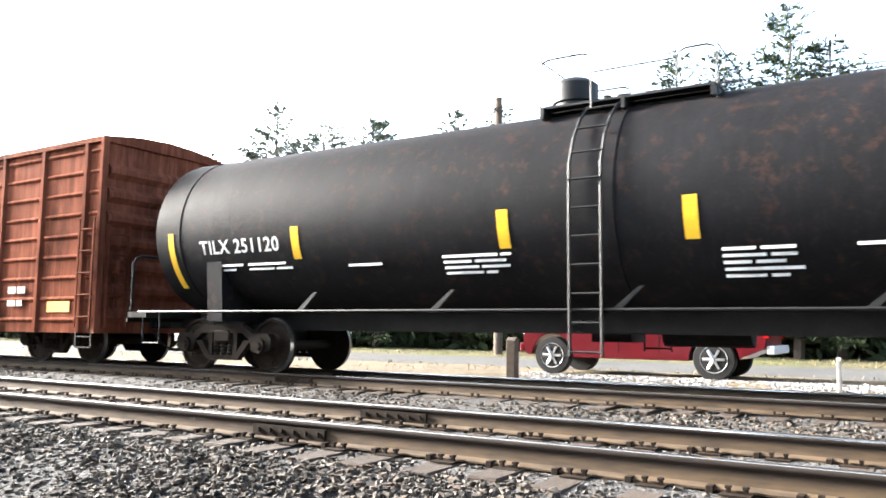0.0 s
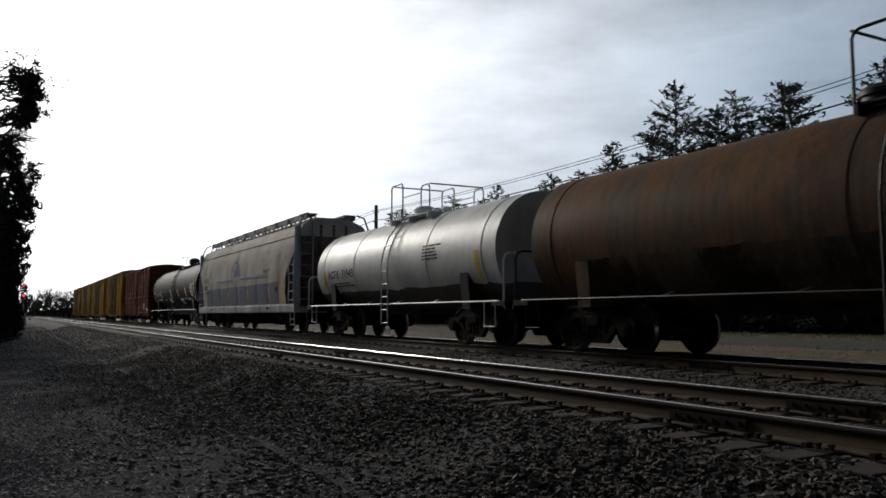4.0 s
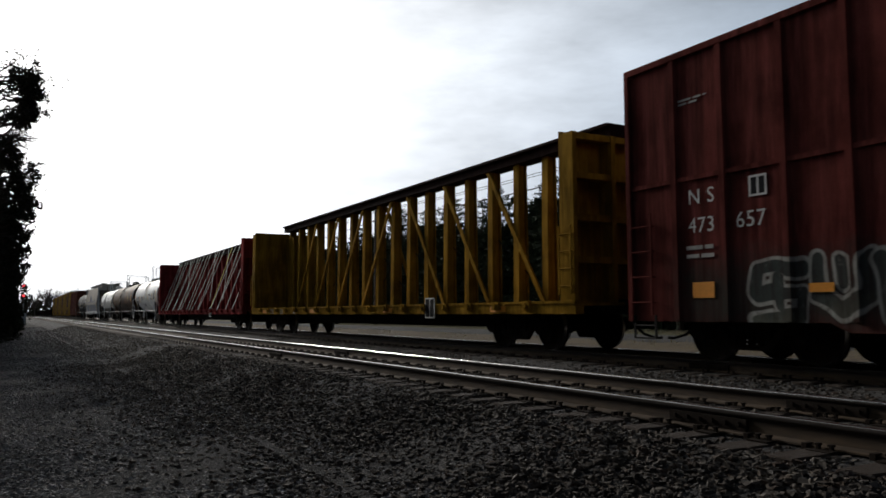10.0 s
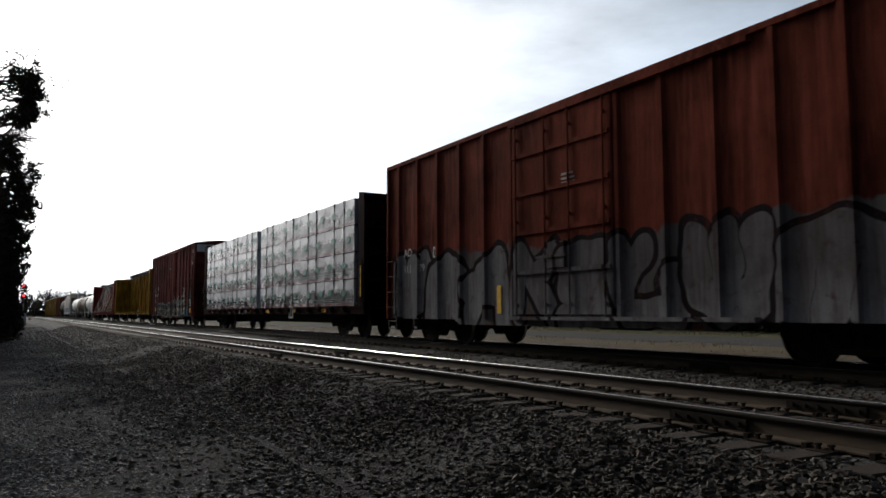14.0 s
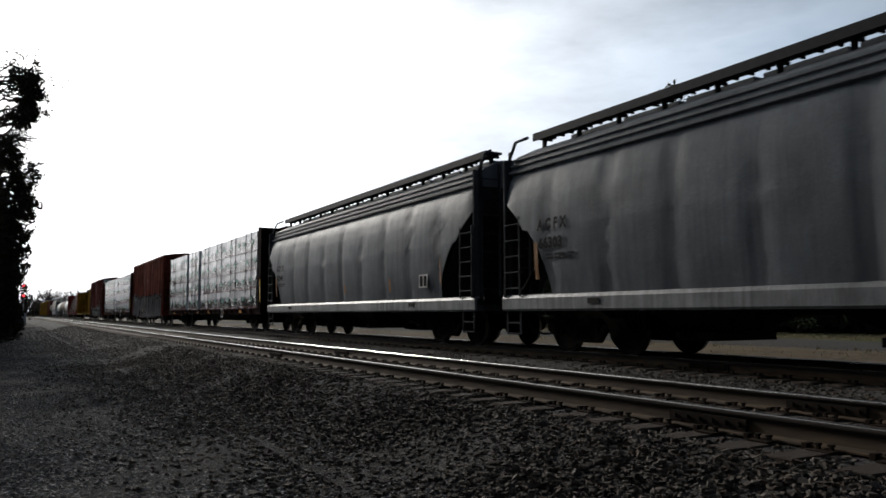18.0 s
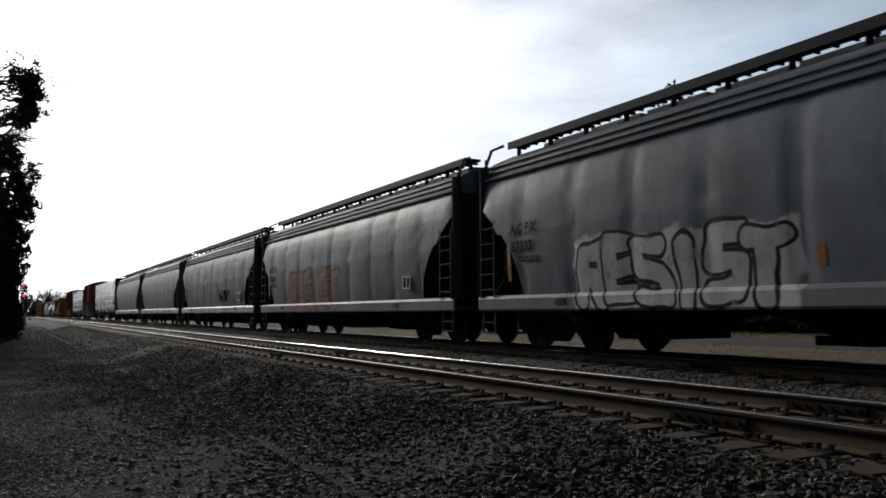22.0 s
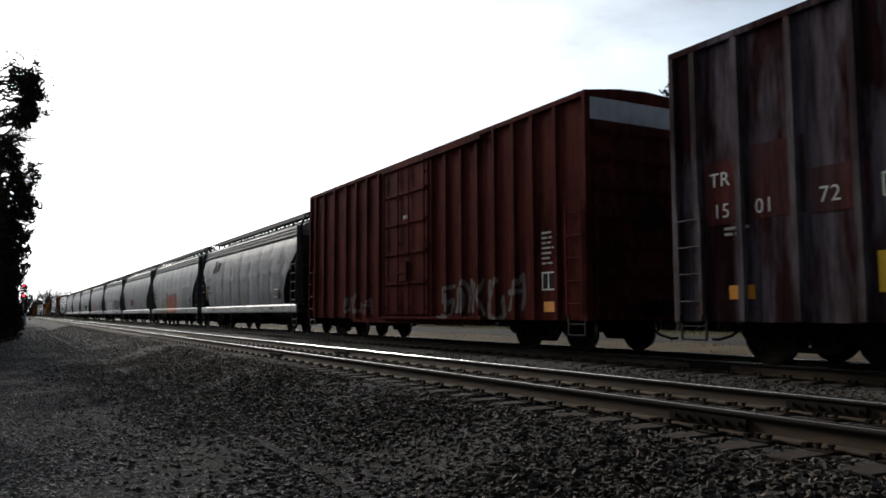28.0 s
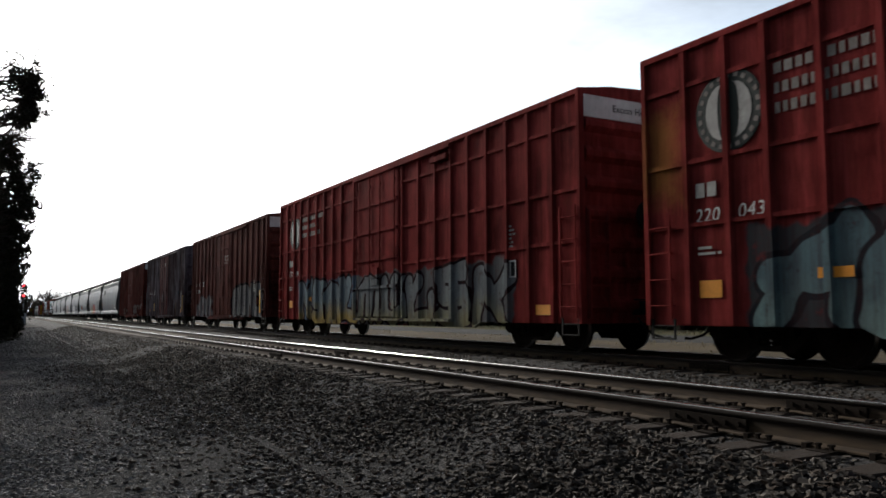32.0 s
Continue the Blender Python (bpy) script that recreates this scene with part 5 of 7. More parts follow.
def hopper_car(front, label, meshes, ladder_mat, mark=None, number=None, mark_mat="black", patch=None, strips=None, framed=True, outriggers=0, stretch=1.0):
    rear = front - 2 * H_HALF * stretch
    car = thing("hopper_car", label, "hopper car", "train cars", at=placed(front, rear))
    add_to_train(car, front, rear)
    part("body", meshes["body"], None, car)
    part("roof", meshes["roof"], None, car)
    part("trough_hatch", meshes["hatch"], None, car)
    for e in (1, -1):
        part("end_sheet", meshes["end%d" % e], None, car)
        for x in (-0.5, 0.0, 0.5):
            p = part("end_rib", meshes["rib%d" % e], None, car)
            p.location.x = x
    for s in (-1, 1):
        part("side_sill", meshes["sill%d" % s], None, car)
        w = part("roof_walkway", meshes["walk%d" % s], None, car)
        for k in range(14):
            p = part("walkway_bracket", meshes["stanchion"], None, w)
            p.location = (s * 0.77, -7.6 + 15.2 * k / 13, 4.48)
    for y in (-3.6, 0.0, 3.6):
        o = part("discharge_outlet", meshes["outlet"], None, car)
        o.location = (0, y, 0)
    for e in (1, -1):
        for s in (-1, 1):
            bm = bmesh.new()
            pipe(bm, [(s * 1.52, e * 8.02, 0.82), (s * 1.50, e * 8.02, 3.75), (s * 1.22, e * 8.04, 4.42), (s * 0.98, e * 7.9, 4.53)], 0.035)
            bx(bm, *sorted((s * 1.35, s * 1.54)), *sorted((e * 8.0, e * 8.06)), 0.84, 4.0)
            part("corner_post", bm, ladder_mat, car)
            ladder(car, s * 1.56, *sorted((e * 7.98, e * 7.45)), 1.1, 2.75, 5, ladder_mat, 0.02)
            bm = bmesh.new()
            for z in (0.34, 0.56):
                rod(bm, (s * 1.5, e * 7.98, z), (s * 1.5, e * 7.5, z), 0.018, 5)
            for y in (7.98, 7.5):
                bx(bm, s * 1.5 - 0.015, s * 1.5 + 0.015, e * y - 0.02, e * y + 0.02, 0.33, 0.85)
            part("stirrup", bm, ladder_mat, car)
        bm = bmesh.new()
        for z in [1.3 + 0.42 * k for k in range(7)]:
            rod(bm, (-1.35, e * 8.1, z), (-0.85, e * 8.1, z), 0.016, 5)
        for x in (-1.35, -0.85):
            bx(bm, x - 0.015, x + 0.015, *sorted((e * 8.02, e * 8.11)), 1.15, 4.2)
        part("end_ladder", bm, ladder_mat, car)
        bm = bmesh.new()
        bx(bm, -1.5, 1.5, *sorted((e * 7.2, e * H_HALF)), 0.95, 1.05)
        bx(bm, -1.5, 1.5, *sorted((e * 8.02, e * H_HALF)), 0.80, 1.05)
        part("end_platform", bm, ladder_mat, car)
        bm = bmesh.new()
        for x in (-1.2, 1.2):
            rod(bm, (x, e * 8.0, 1.05), (x * 0.8, e * 7.0, 2.4), 0.05, 8)
        bx(bm, -0.5, 0.5, *sorted((e * 6.6, e * 7.7)), 1.05, 1.6)
        part("end_brace", bm, "steel", car)
    if stretch != 1.0:
        for ob in car.children:
            ob.scale = (1, stretch, 1)
            ob.location.y *= stretch
    running_gear(car, (front + rear) / 2, H_HALF * stretch, 6.0 * stretch)
    for y, z0, z1 in strips or ((6.85, 1.42, 2.15), (-0.3, 1.35, 1.65), (-3.6, 1.35, 1.7), (-6.45, 1.4, 2.2)):
        bm = bmesh.new()
        grid = [[bm.verts.new((hopper_skin(y + d, z0 + (z1 - z0) * k / 5) - 0.006, y + d, z0 + (z1 - z0) * k / 5)) for d in (-0.06, 0.06)] for k in range(6)]
        for a, b in zip(grid, grid[1:]):
            bm.faces.new((a[0], a[1], b[1], b[0]))
        part("reflective_strip", bm, patch or "amber_dull", car)
    if mark:
        side = lambda z: hopper_side(z) - 0.02
        lettering(mark, 0.29, 6.75, 2.38, mark_mat, car, side, fat=0.014, wide=0.85, proud=0.012)
        lettering(number, 0.28, 6.72, 2.02, mark_mat, car, side, fat=0.014, wide=1.0, proud=0.012)
        bars(6.5, 0.9, 1.9, 2, car, side, mark_mat, tall=0.035, pitch=0.07)
    if framed:
        panel_label(car, -5.45, 1.4, x=-1.59, w=0.45, tall=0.33)
    for k in range(outriggers):
        for s in (-1, 1):
            y = -7.4 + k * 14.8 / (outriggers - 1)
            bm = bmesh.new()
            bx(bm, *sorted((s * 1.0, s * 1.04)), y - 0.06, y + 0.06, 4.30, 4.57)
            prism(bm, [(s * 1.0, 4.36), (s * 1.04, 4.36), (s * 1.27, 3.98), (s * 1.22, 3.98)], y - 0.05, y + 0.05)
            part("walkway_outrigger", bm, ladder_mat, car)
    for y in (5.0, -5.1):
        bm = bmesh.new()
        bx(bm, -1.575, -1.562, y, y + 0.3, 0.93, 1.03)
        part("sill_plate", bm, "steel", car)
    return car


MAT["amber_dull"] = plain("dirty_amber_strip", (0.24, 0.105, 0.025), 0.6, 0, 0.3, 10, 0)
M_HGREY = paint("grey_hopper_paint", (0.135, 0.147, 0.162), rust=(0.12, 0.08, 0.055), rusty=0.22, grime=0.45, patches=(0.135, 0.142, 0.15), rough=0.44, spec=0.045, fade=0.15, streak=0.45)
M_HGREY2 = paint("grey_hopper_paint_repainted", (0.13, 0.142, 0.156), rust=(0.13, 0.08, 0.05), rusty=0.3, grime=0.5, patches=(0.17, 0.175, 0.175), rough=0.44, spec=0.045, fade=0.15, streak=0.45)
M_HSILL = paint("pale_hopper_sill_paint", (0.18, 0.187, 0.196), rusty=0.2, grime=0.35, rough=0.42, spec=0.25)
M_HEND = paint("grey_hopper_ironwork", (0.063, 0.0651, 0.0686), rusty=0.3, grime=0.5)
# Near-black: dirt, plus shade of the sloping ends put into the colour.
M_HDARK = plain("hopper_ironwork_dirt_and_shade", (0.028, 0.028, 0.03), 0.7, 0.0, 0.35, spec=0.1)
M_OMYA = paint("cream_hopper_paint", (0.50, 0.455, 0.39), rust=(0.3, 0.22, 0.14), rusty=0.12, grime=0.12, second=(0.2, 0.21, 0.235), split_z=2.0, rough=0.48, fade=0.15, streak=0.45)
M_OEND = paint("sooty_end_sheet_paint", (0.15, 0.115, 0.09), rusty=0.35, grime=0.5)
M_OWALK = paint("weathered_grey_walkway", (0.36, 0.345, 0.33), rusty=0.2, grime=0.2)
M_OSILL = paint("pale_grey_sill_paint", (0.36, 0.36, 0.365), rusty=0.15, grime=0.15)
MAT["blue"] = plain("blue_stripe_paint", (0.025, 0.07, 0.22), 0.5, 0, 0.2, 12, 0)


HGREY, HSILL = (0.148, 0.163, 0.182), (0.18, 0.187, 0.196)
SILVER, PALE = (0.42, 0.425, 0.43), (0.52, 0.52, 0.515)
HOPPER_WORDS = {
    3: (("RESIST", 4.3, 1.12, 0.86, 1.0, 0.13, (0.26, 0.17, 0.12), (0.2, 0.12, 0.085), (0.15, 0.04, 0.03), None),),
    4: (("RESIST", 4.6, 1.02, 0.74, 0.86, 0.15, PALE, SILVER, (0.012, 0.012, 0.013), PALE),),
    6: (("4653", 4.0, 1.0, 0.55, 0.62, 0.09, (0.24, 0.25, 0.1), (0.2, 0.21, 0.09), (0.02, 0.02, 0.015), None), ("13654", 1.75, 1.02, 0.66, 0.85, 0.14, (0.42, 0.16, 0.05), (0.28, 0.035, 0.02), (0.02, 0.012, 0.015), (0.02, 0.06, 0.12)))}

HOPPER_STAINS = {6: ((5.2, -3.4, 1.0, 2.45, 0.02, (0.25, 0.25, 0.24), 0.6), (-3.4, -6.0, 2.36, 2.5, 0.01, (0.27, 0.27, 0.26), 0.6), (-3.45, -6.0, 1.0, 2.3, 0.01, (0.12, 0.125, 0.13), 0.7))}


def car_parts(car, kinds):
    return [ob for ob in car.children if ob.name.split(".")[0] in kinds]


def all_hoppers():
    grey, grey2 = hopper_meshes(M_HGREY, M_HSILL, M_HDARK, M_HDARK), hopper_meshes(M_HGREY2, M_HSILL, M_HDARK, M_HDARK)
    cream = hopper_meshes(M_OMYA, M_OSILL, M_OEND, M_OWALK, C_CUT, 0.6, ((3.66, -1.41), (3.69, -1.415), (3.70, -1.39), (3.9, -1.31), (4.08, -1.22)))
    side = lambda z: hopper_side(z) - 0.032
    c = hopper_car(-5.0, "cream and grey covered hopper car with a blue stripe", cream, M_OSILL, "A C F X", "42532", patch="yellow", strips=((4.75, 1.35, 1.75), (1.75, 1.38, 1.8), (-1.84, 1.38, 1.8), (-5.08, 1.4, 1.85), (-6.85, 1.3, 2.2)), framed=False, outriggers=10, stretch=1.03)
    for y, w in ((-5.9, 0.16), (-6.1, 0.2)):
        side_patch(c, y, 1.66, w, 0.15, "black", "inspection_label", hopper_skin(-6.0, 1.7) - 0.004)
    bars(-5.9, 0.3, 1.62, 1, c, lambda z: hopper_skin(-6.0, z), "black", tall=0.04)
    bm = bmesh.new()
    for a, b in ((3.95, 0.95), (-0.75, -4.6)):
        prism(bm, [(b, 2.30), (a, 2.30), (a, 2.38), (b, 2.38)], -1.612, -1.604, "x")
    part("blue_stripe", bm, "blue", c)
    bm = bmesh.new()
    for k, (u, v, w) in enumerate(((0.72, 0.55, 0.10), (0.48, 0.35, 0.09), (0.22, 0.12, 0.10), (0.0, -0.05, 0.09), (-0.25, -0.2, 0.10), (-0.5, -0.42, 0.09))):
        prism(bm, [(u, 2.45), (u - w, 2.45), (v - w - 0.05 + 0.1 * k / 4, 3.05 - 0.12 * abs(k - 2)), (v - 0.05 + 0.1 * k / 4, 3.05 - 0.12 * abs(k - 2))], -1.608, -1.600, "x")
    arc = [(0.1 + 0.78 * math.cos(a), 2.45 + 0.72 * math.sin(a)) for a in (math.pi * k / 20 for k in range(21))]
    inner = [(0.1 + 0.71 * math.cos(a), 2.45 + 0.64 * math.sin(a)) for a in (math.pi * k / 20 for k in range(21))]
    for k in range(20):
        prism(bm, [arc[k], arc[k + 1], inner[k + 1], inner[k]], -1.608, -1.600, "x")
    part("half_round_emblem", bm, "blue", c, "blue half-round emblem of slanting strokes")
    bars(-4.35, 1.0, 2.55, 2, c, side, "black", tall=0.03, pitch=0.06)
    numbers = ("67840", "66303", "66635", "67628", "67333", "66273", "66320", "67921")
    for k, number in enumerate(numbers):
        c = hopper_car(-197.3 - 17.32 * k, ("grey covered hopper car with rusted streaks", "grey covered hopper car with faded paint", "grey covered hopper car with repainted patches", "grey covered hopper car with orange sprayed letters", "grey covered hopper car with silver and black sprayed letters", "grey covered hopper car with a small red tag", "grey covered hopper car with red and olive sprayed letters", "grey covered hopper car with a pale tag")[k], grey2 if k in (2, 6) else grey, M_HEND, "A C F X", number)
        if k in HOPPER_WORDS:
            for ob in car_parts(c, ("body", "side_sill")):
                ob.data = ob.data.copy()
                ob.data.materials[0] = paint("sprayed_grey_hopper_paint", HGREY if ob.data.name.startswith("body") else HSILL, rust=(0.12, 0.08, 0.055), rusty=0.22, grime=0.35, rough=0.44, spec=0.045, fade=0.15, streak=0.45, words=HOPPER_WORDS[k], stains=HOPPER_STAINS.get(k, ()))
        if k == 4:
            lettering("CIRCA", 1.25, -2.2, 1.28, "black", c, side, "sprayed_letters", fat=0.02, skin=hopper_skin)
            bars(-1.9, 1.3, 1.32, 2, c, side, "spray_white", tall=0.07, pitch=0.13)
        if k in (2, 5, 7):
            rnd = random.Random(k)
            y, z = (-2.0, 1.6) if k == 2 else (2.2, 1.7) if k == 5 else (5.2, 3.1)
            ink, step = ("black", 0.3) if k == 2 else ("spray_red", 0.22) if k == 5 else ("faded", 0.2)
            for j in range(7):
                turns = [(y - j * step + rnd.uniform(-0.2, 0.2), z + rnd.uniform(-0.3, 0.35)) for _ in range(4)]
                bm = bmesh.new()
                pipe(bm, [(side(v) - 0.012, u, v) for u, v in turns], 0.018, 4)
                part("sprayed_stroke", bm, ink, c)


all_hoppers()


# ---- centre-beam lumber cars ----
def centrebeam(front, rear, label, body, strapped=False, deck_mat=None, mark=None, bulk_mat=None, top=4.56, bulk=4.24):
    L = front - rear
    half, mid = L / 2, (front + rear) / 2
    car = thing("lumber_car", label, "flat car", "train cars", at=placed(front, rear))
    add_to_train(car, front, rear)
    deck_mat, bulk_mat = deck_mat or body, bulk_mat or body
    for s in (-1, 1):
        bm = bmesh.new()
        bx(bm, *sorted((s * 1.30, s * 1.50)), -half, half, 0.74, 0.98)
        bx(bm, *sorted((s * 1.42, s * 1.53)), -half, half, 0.94, 0.99)
        part("side_sill", bm, deck_mat, car)
        for k in range(18):
            y = -half + 1.5 + k * (L - 3.0) / 17
            bm = bmesh.new()
            prism(bm, [(y - 0.14, 0.82), (y + 0.14, 0.82), (y + 0.10, 1.0), (y - 0.10, 1.0)], *sorted((s * 1.50, s * 1.58)), "x")
            rod(bm, (s * 1.5, y, 0.9), (s * 1.62, y, 0.9), 0.06, 8)
            part("strap_winch", bm, deck_mat, car)
    bm = bmesh.new()
    bx(bm, -1.48, 1.48, -half + 0.05, half - 0.05, 0.90, 0.96)
    part("deck", bm, deck_mat, car)
    for e in (-1, 1):
        y0, y1 = sorted((e * (half - 0.42), e * half))
        bm = bmesh.new()
        bx(bm, -1.5, 1.5, e * (half - 0.42) - 0.02, e * (half - 0.42) + 0.02, 0.96, bulk)
        b = part("bulkhead", bm, bulk_mat, car, "tall steel end bulkhead")
        for x in (-1.5, -0.55, 0.45, 1.4):
            bm = bmesh.new()
            bx(bm, x, x + 0.1, y0 + 0.02, y1 - 0.02, 0.96, bulk - 0.06)
            part("bulkhead_post", bm, bulk_mat, b)
        for z in (1.7, 2.5, 3.3, bulk - 0.18):
            bm = bmesh.new()
            bx(bm, -1.49, 1.49, y0 + 0.06, y1 - 0.05, z, z + 0.12)
            part("bulkhead_rail", bm, bulk_mat, b)
        ladder(car, -1.56, *sorted((e * (half - 0.05), e * (half - 0.4))), 1.1, 2.4, 4, bulk_mat)
    bm = bmesh.new()
    prism(bm, [(-0.30, top), (0.30, top), (0.30, top - 0.06), (0.22, top - 0.06), (0.22, top - 0.26), (-0.22, top - 0.26), (-0.22, top - 0.06), (-0.30, top - 0.06)], -half + 0.42, half - 0.42)
    part("top_chord", bm, M_CBDARK, car)
    pitch = 1.155
    n = int((half - 1.0) / pitch)
    for k in range(-n - 1, n + 1):
        y = 0.3 + (k + 0.5) * pitch
        if abs(y) > half - 0.9:
            continue
        bm = bmesh.new()
        rings = []
        for z, a in ((0.96, 0.12), (top - 0.25, 0.09)):
            web, out = 0.03, 0.11
            rings.append([bm.verts.new((x, y + v, z)) for x, v in ((-a - 0.03, -out), (-a, -out), (-a, -web), (a, -web), (a, -out), (a + 0.03, -out), (a + 0.03, out), (a, out), (a, web), (-a, web), (-a, out), (-a - 0.03, out))])
        for q in range(12):
            bm.faces.new((rings[0][q], rings[0][(q + 1) % 12], rings[1][(q + 1) % 12], rings[1][q]))
        part("beam_post", bm, body, car)
    for s in (-1, 1):
        for j in range(int(half / pitch / 2)):
            y = 0.3 + s * (2 * j - 0.5) * pitch
            d = s * 2 * pitch
            if abs(y + d) > half - 0.6:
                continue
            bm = bmesh.new()
            t = 0.075
            prism(bm, [(y + d - t, 0.98), (y + d + t, 0.98), (y + t, top - 0.28), (y - t, top - 0.28)], *((-0.2, -0.155) if s > 0 else (0.155, 0.2)) if j == 0 else (-0.2, -0.155), "x")
            part("brace", bm, body, car)
            bm = bmesh.new()
            rod(bm, (0.1, y + d * 1.0, 0.98), (0.1, y, 2.6), 0.014, 5)
            part("tie_rod", bm, "steel", car)
    for e in (-1, 1):
        bm = bmesh.new()
        y0, y1 = sorted((e * (half - 0.44), e * (half - 1.5)))
        prism(bm, [(y0, 0.98), (y1, 0.98), (y1, 4.05), (y0, 4.05)], -0.14, -0.08, "x")
        part("web_plate", bm, body, car)
    if strapped:
        rnd = random.Random(3)
        for k in range(24):
            y = -half + 1.6 + k * (L - 3.2) / 23 + rnd.uniform(-0.25, 0.25)
            bm = bmesh.new()
            foot = y + rnd.uniform(-0.5, 1.1)
            hang = rnd.random()
            pts = [(-0.31, y, top + 0.01), (-0.75, y + (foot - y) * 0.3, 3.1), (-1.15, y + (foot - y) * 0.6, 2.0), (-1.52, foot, 0.98)]
            if hang < 0.3:
                pts = [(-0.31, y, top + 0.01), (-0.38, y + 0.05, 3.2), (-0.45, y + rnd.uniform(-0.3, 0.3), 2.2), (-0.6, y + rnd.uniform(-0.5, 0.5), 1.5)]
            for p, q in zip(pts, pts[1:]):
                a = [bm.verts.new((c[0], c[1] + d, c[2])) for c in (p, q) for d in (-0.05, 0.05)]
                b = [bm.verts.new((v.co.x - 0.012, v.co.y, v.co.z)) for v in a]
                for f in ((a[0], a[1], a[3], a[2]), (b[0], b[2], b[3], b[1]), (a[0], a[2], b[2], b[0]), (a[1], b[1], b[3], a[3])):
                    bm.faces.new(f)
            part("webbing_strap", bm, "strap_yellow" if k == 6 else "strap", car, "worn pale webbing strap")
    bm = bmesh.new()
    prism(bm, [(-half + 3.4, 0.76), (-half + 4.6, 0.42), (half - 4.6, 0.42), (half - 3.4, 0.76)], -0.22, 0.22, "x")
    part("belly_sill", bm, "steel", car)
    running_gear(car, mid, half, half - 2.6)
    if mark:
        for word, y in mark:
            lettering(word, 0.24, y, 0.76, "white", car, flat(-1.50))
    return car


MAT["strap"] = plain("worn_webbing", (0.45, 0.43, 0.38), 0.8, 0, 0.3, 12, 0.2)
MAT["strap_yellow"] = plain("yellow_webbing", (0.5, 0.42, 0.06), 0.8, 0, 0.3, 12, 0.2)
M_CBRED = paint("dull_red_lumber_car_paint", (0.20, 0.032, 0.03), rusty=0.3, grime=0.45)
M_CBYEL = paint("ochre_lumber_car_paint", (0.27, 0.15, 0.018), rusty=0.3, grime=0.45)
M_CBDARK = paint("dark_lumber_car_paint", (0.0165, 0.0077, 0.0066), rusty=0.25, grime=0.4)
BUNDLES = []


def bundle_thing():
    """One wrapped bundle of boards, 2.4 m long, standing on its bottom middle; the print faces -x."""
    made = {}
    w, d, tall = 1.17, 1.18, 0.80
    bm = bmesh.new()
    nx, nz = 24, 9
    grid = []
    for j in range(nz + 1):
        z = tall * j / nz
        row = []
        for k in range(nx + 1):
            y = -w + 2 * w * k / nx
            b = 0.010 * noise.noise((y * 1.7, z * 2.6, 3.3)) + 0.005 * noise.noise((y * 5 + z * 4, z * 5 - y * 2, 9.1))
            edge = min(1, 4 * min(j / nz, 1 - j / nz) + 0.15)
            row.append(bm.verts.new((-d / 2 - 0.012 - b * edge, y, z)))
        grid.append(row)
    for a, b in zip(grid, grid[1:]):
        for k in range(nx):
            bm.faces.new((a[k], b[k], b[k + 1], a[k + 1]))
    back = [[bm.verts.new((d / 2, y, z)) for y in (-w, w)] for z in (0, tall)]
    bm.faces.new((back[0][0], back[0][1], back[1][1], back[1][0]))
    bm.faces.new([*grid[-1], back[1][1], back[1][0]][::-1])
    bm.faces.new([*grid[0][::-1], back[0][0], back[0][1]][::-1])
    bmesh.ops.recalc_face_normals(bm, faces=list(bm.faces))
    made["wrap"] = mesh_of("wrap", bm, "wrap", True)
    for e in (-1, 1):
        bm = bmesh.new()
        bx(bm, -d / 2 + 0.01, d / 2 - 0.01, *sorted((e * w - e * 0.05, e * w + e * 0.004)), 0.012, tall - 0.012)
        chamfer(bm, 0.012)
        bmesh.ops.subdivide_edges(bm, edges=list(bm.edges), cuts=3, use_grid_fill=True)
        for v in bm.verts:
            v.co.y += e * 0.012 * noise.noise((v.co.x * 4, v.co.z * 5, 2.2 + e))
        made["end%d" % e] = mesh_of("end_wrap", bm, "boards", True)
    bm = bmesh.new()
    prism(bm, [(-0.16, 0.05), (0.0, 0.12), (0.16, 0.05), (0.16, -0.05), (0.0, -0.12), (-0.16, -0.05)], -0.003, 0, "x")
    made["badge"] = mesh_of("printed_badge", bm, "logo_green")
    bm = bmesh.new()
    bx(bm, -d / 2 - 0.026, d / 2, -0.009, 0.009, 0.0, tall + 0.012)
    bx(bm, -d / 2 - 0.034, -d / 2 + 0.06, -0.03, 0.03, tall - 0.07, tall + 0.02)
    made["band"] = mesh_of("steel_band", bm, "steel")
    return made


def load(mid, spans):
    made = bundle_thing() if not BUNDLES else BUNDLES[0][3]
    rnd = random.Random(int(-mid))
    for hi, lo in spans:
        for s in (-1, 1):
            for row in range(4):
                b = thing("lumber_bundle", "stack of boards wrapped in printed white plastic with green badges", "lumber", "lumber bundles")
                scale_y = (hi - lo - 0.03) / 2.34
                m = pose(s * 0.92, (hi + lo) / 2, 1.0 + row * 0.83, 0, 0, 0 if s < 0 else 180)
                b.scale = (1, scale_y, 1)
                for key, name in (("wrap", "wrap"), ("end1", "end_wrap"), ("end-1", "end_wrap")):
                    part(name, made[key], None, b)
                at = rnd.uniform(-0.35, 0.35)
                for y in (-0.6, 0.6):
                    p = part("printed_badge", made["badge"], None, b)
                    p.location = (-0.612, y + at, 0.42 + rnd.uniform(-0.04, 0.03))
                for y in (-0.39, 0.39):
                    p = part("steel_band", made["band"], None, b)
                    p.location = (0, y, 0)
                BUNDLES.append((b, mid, m, made))


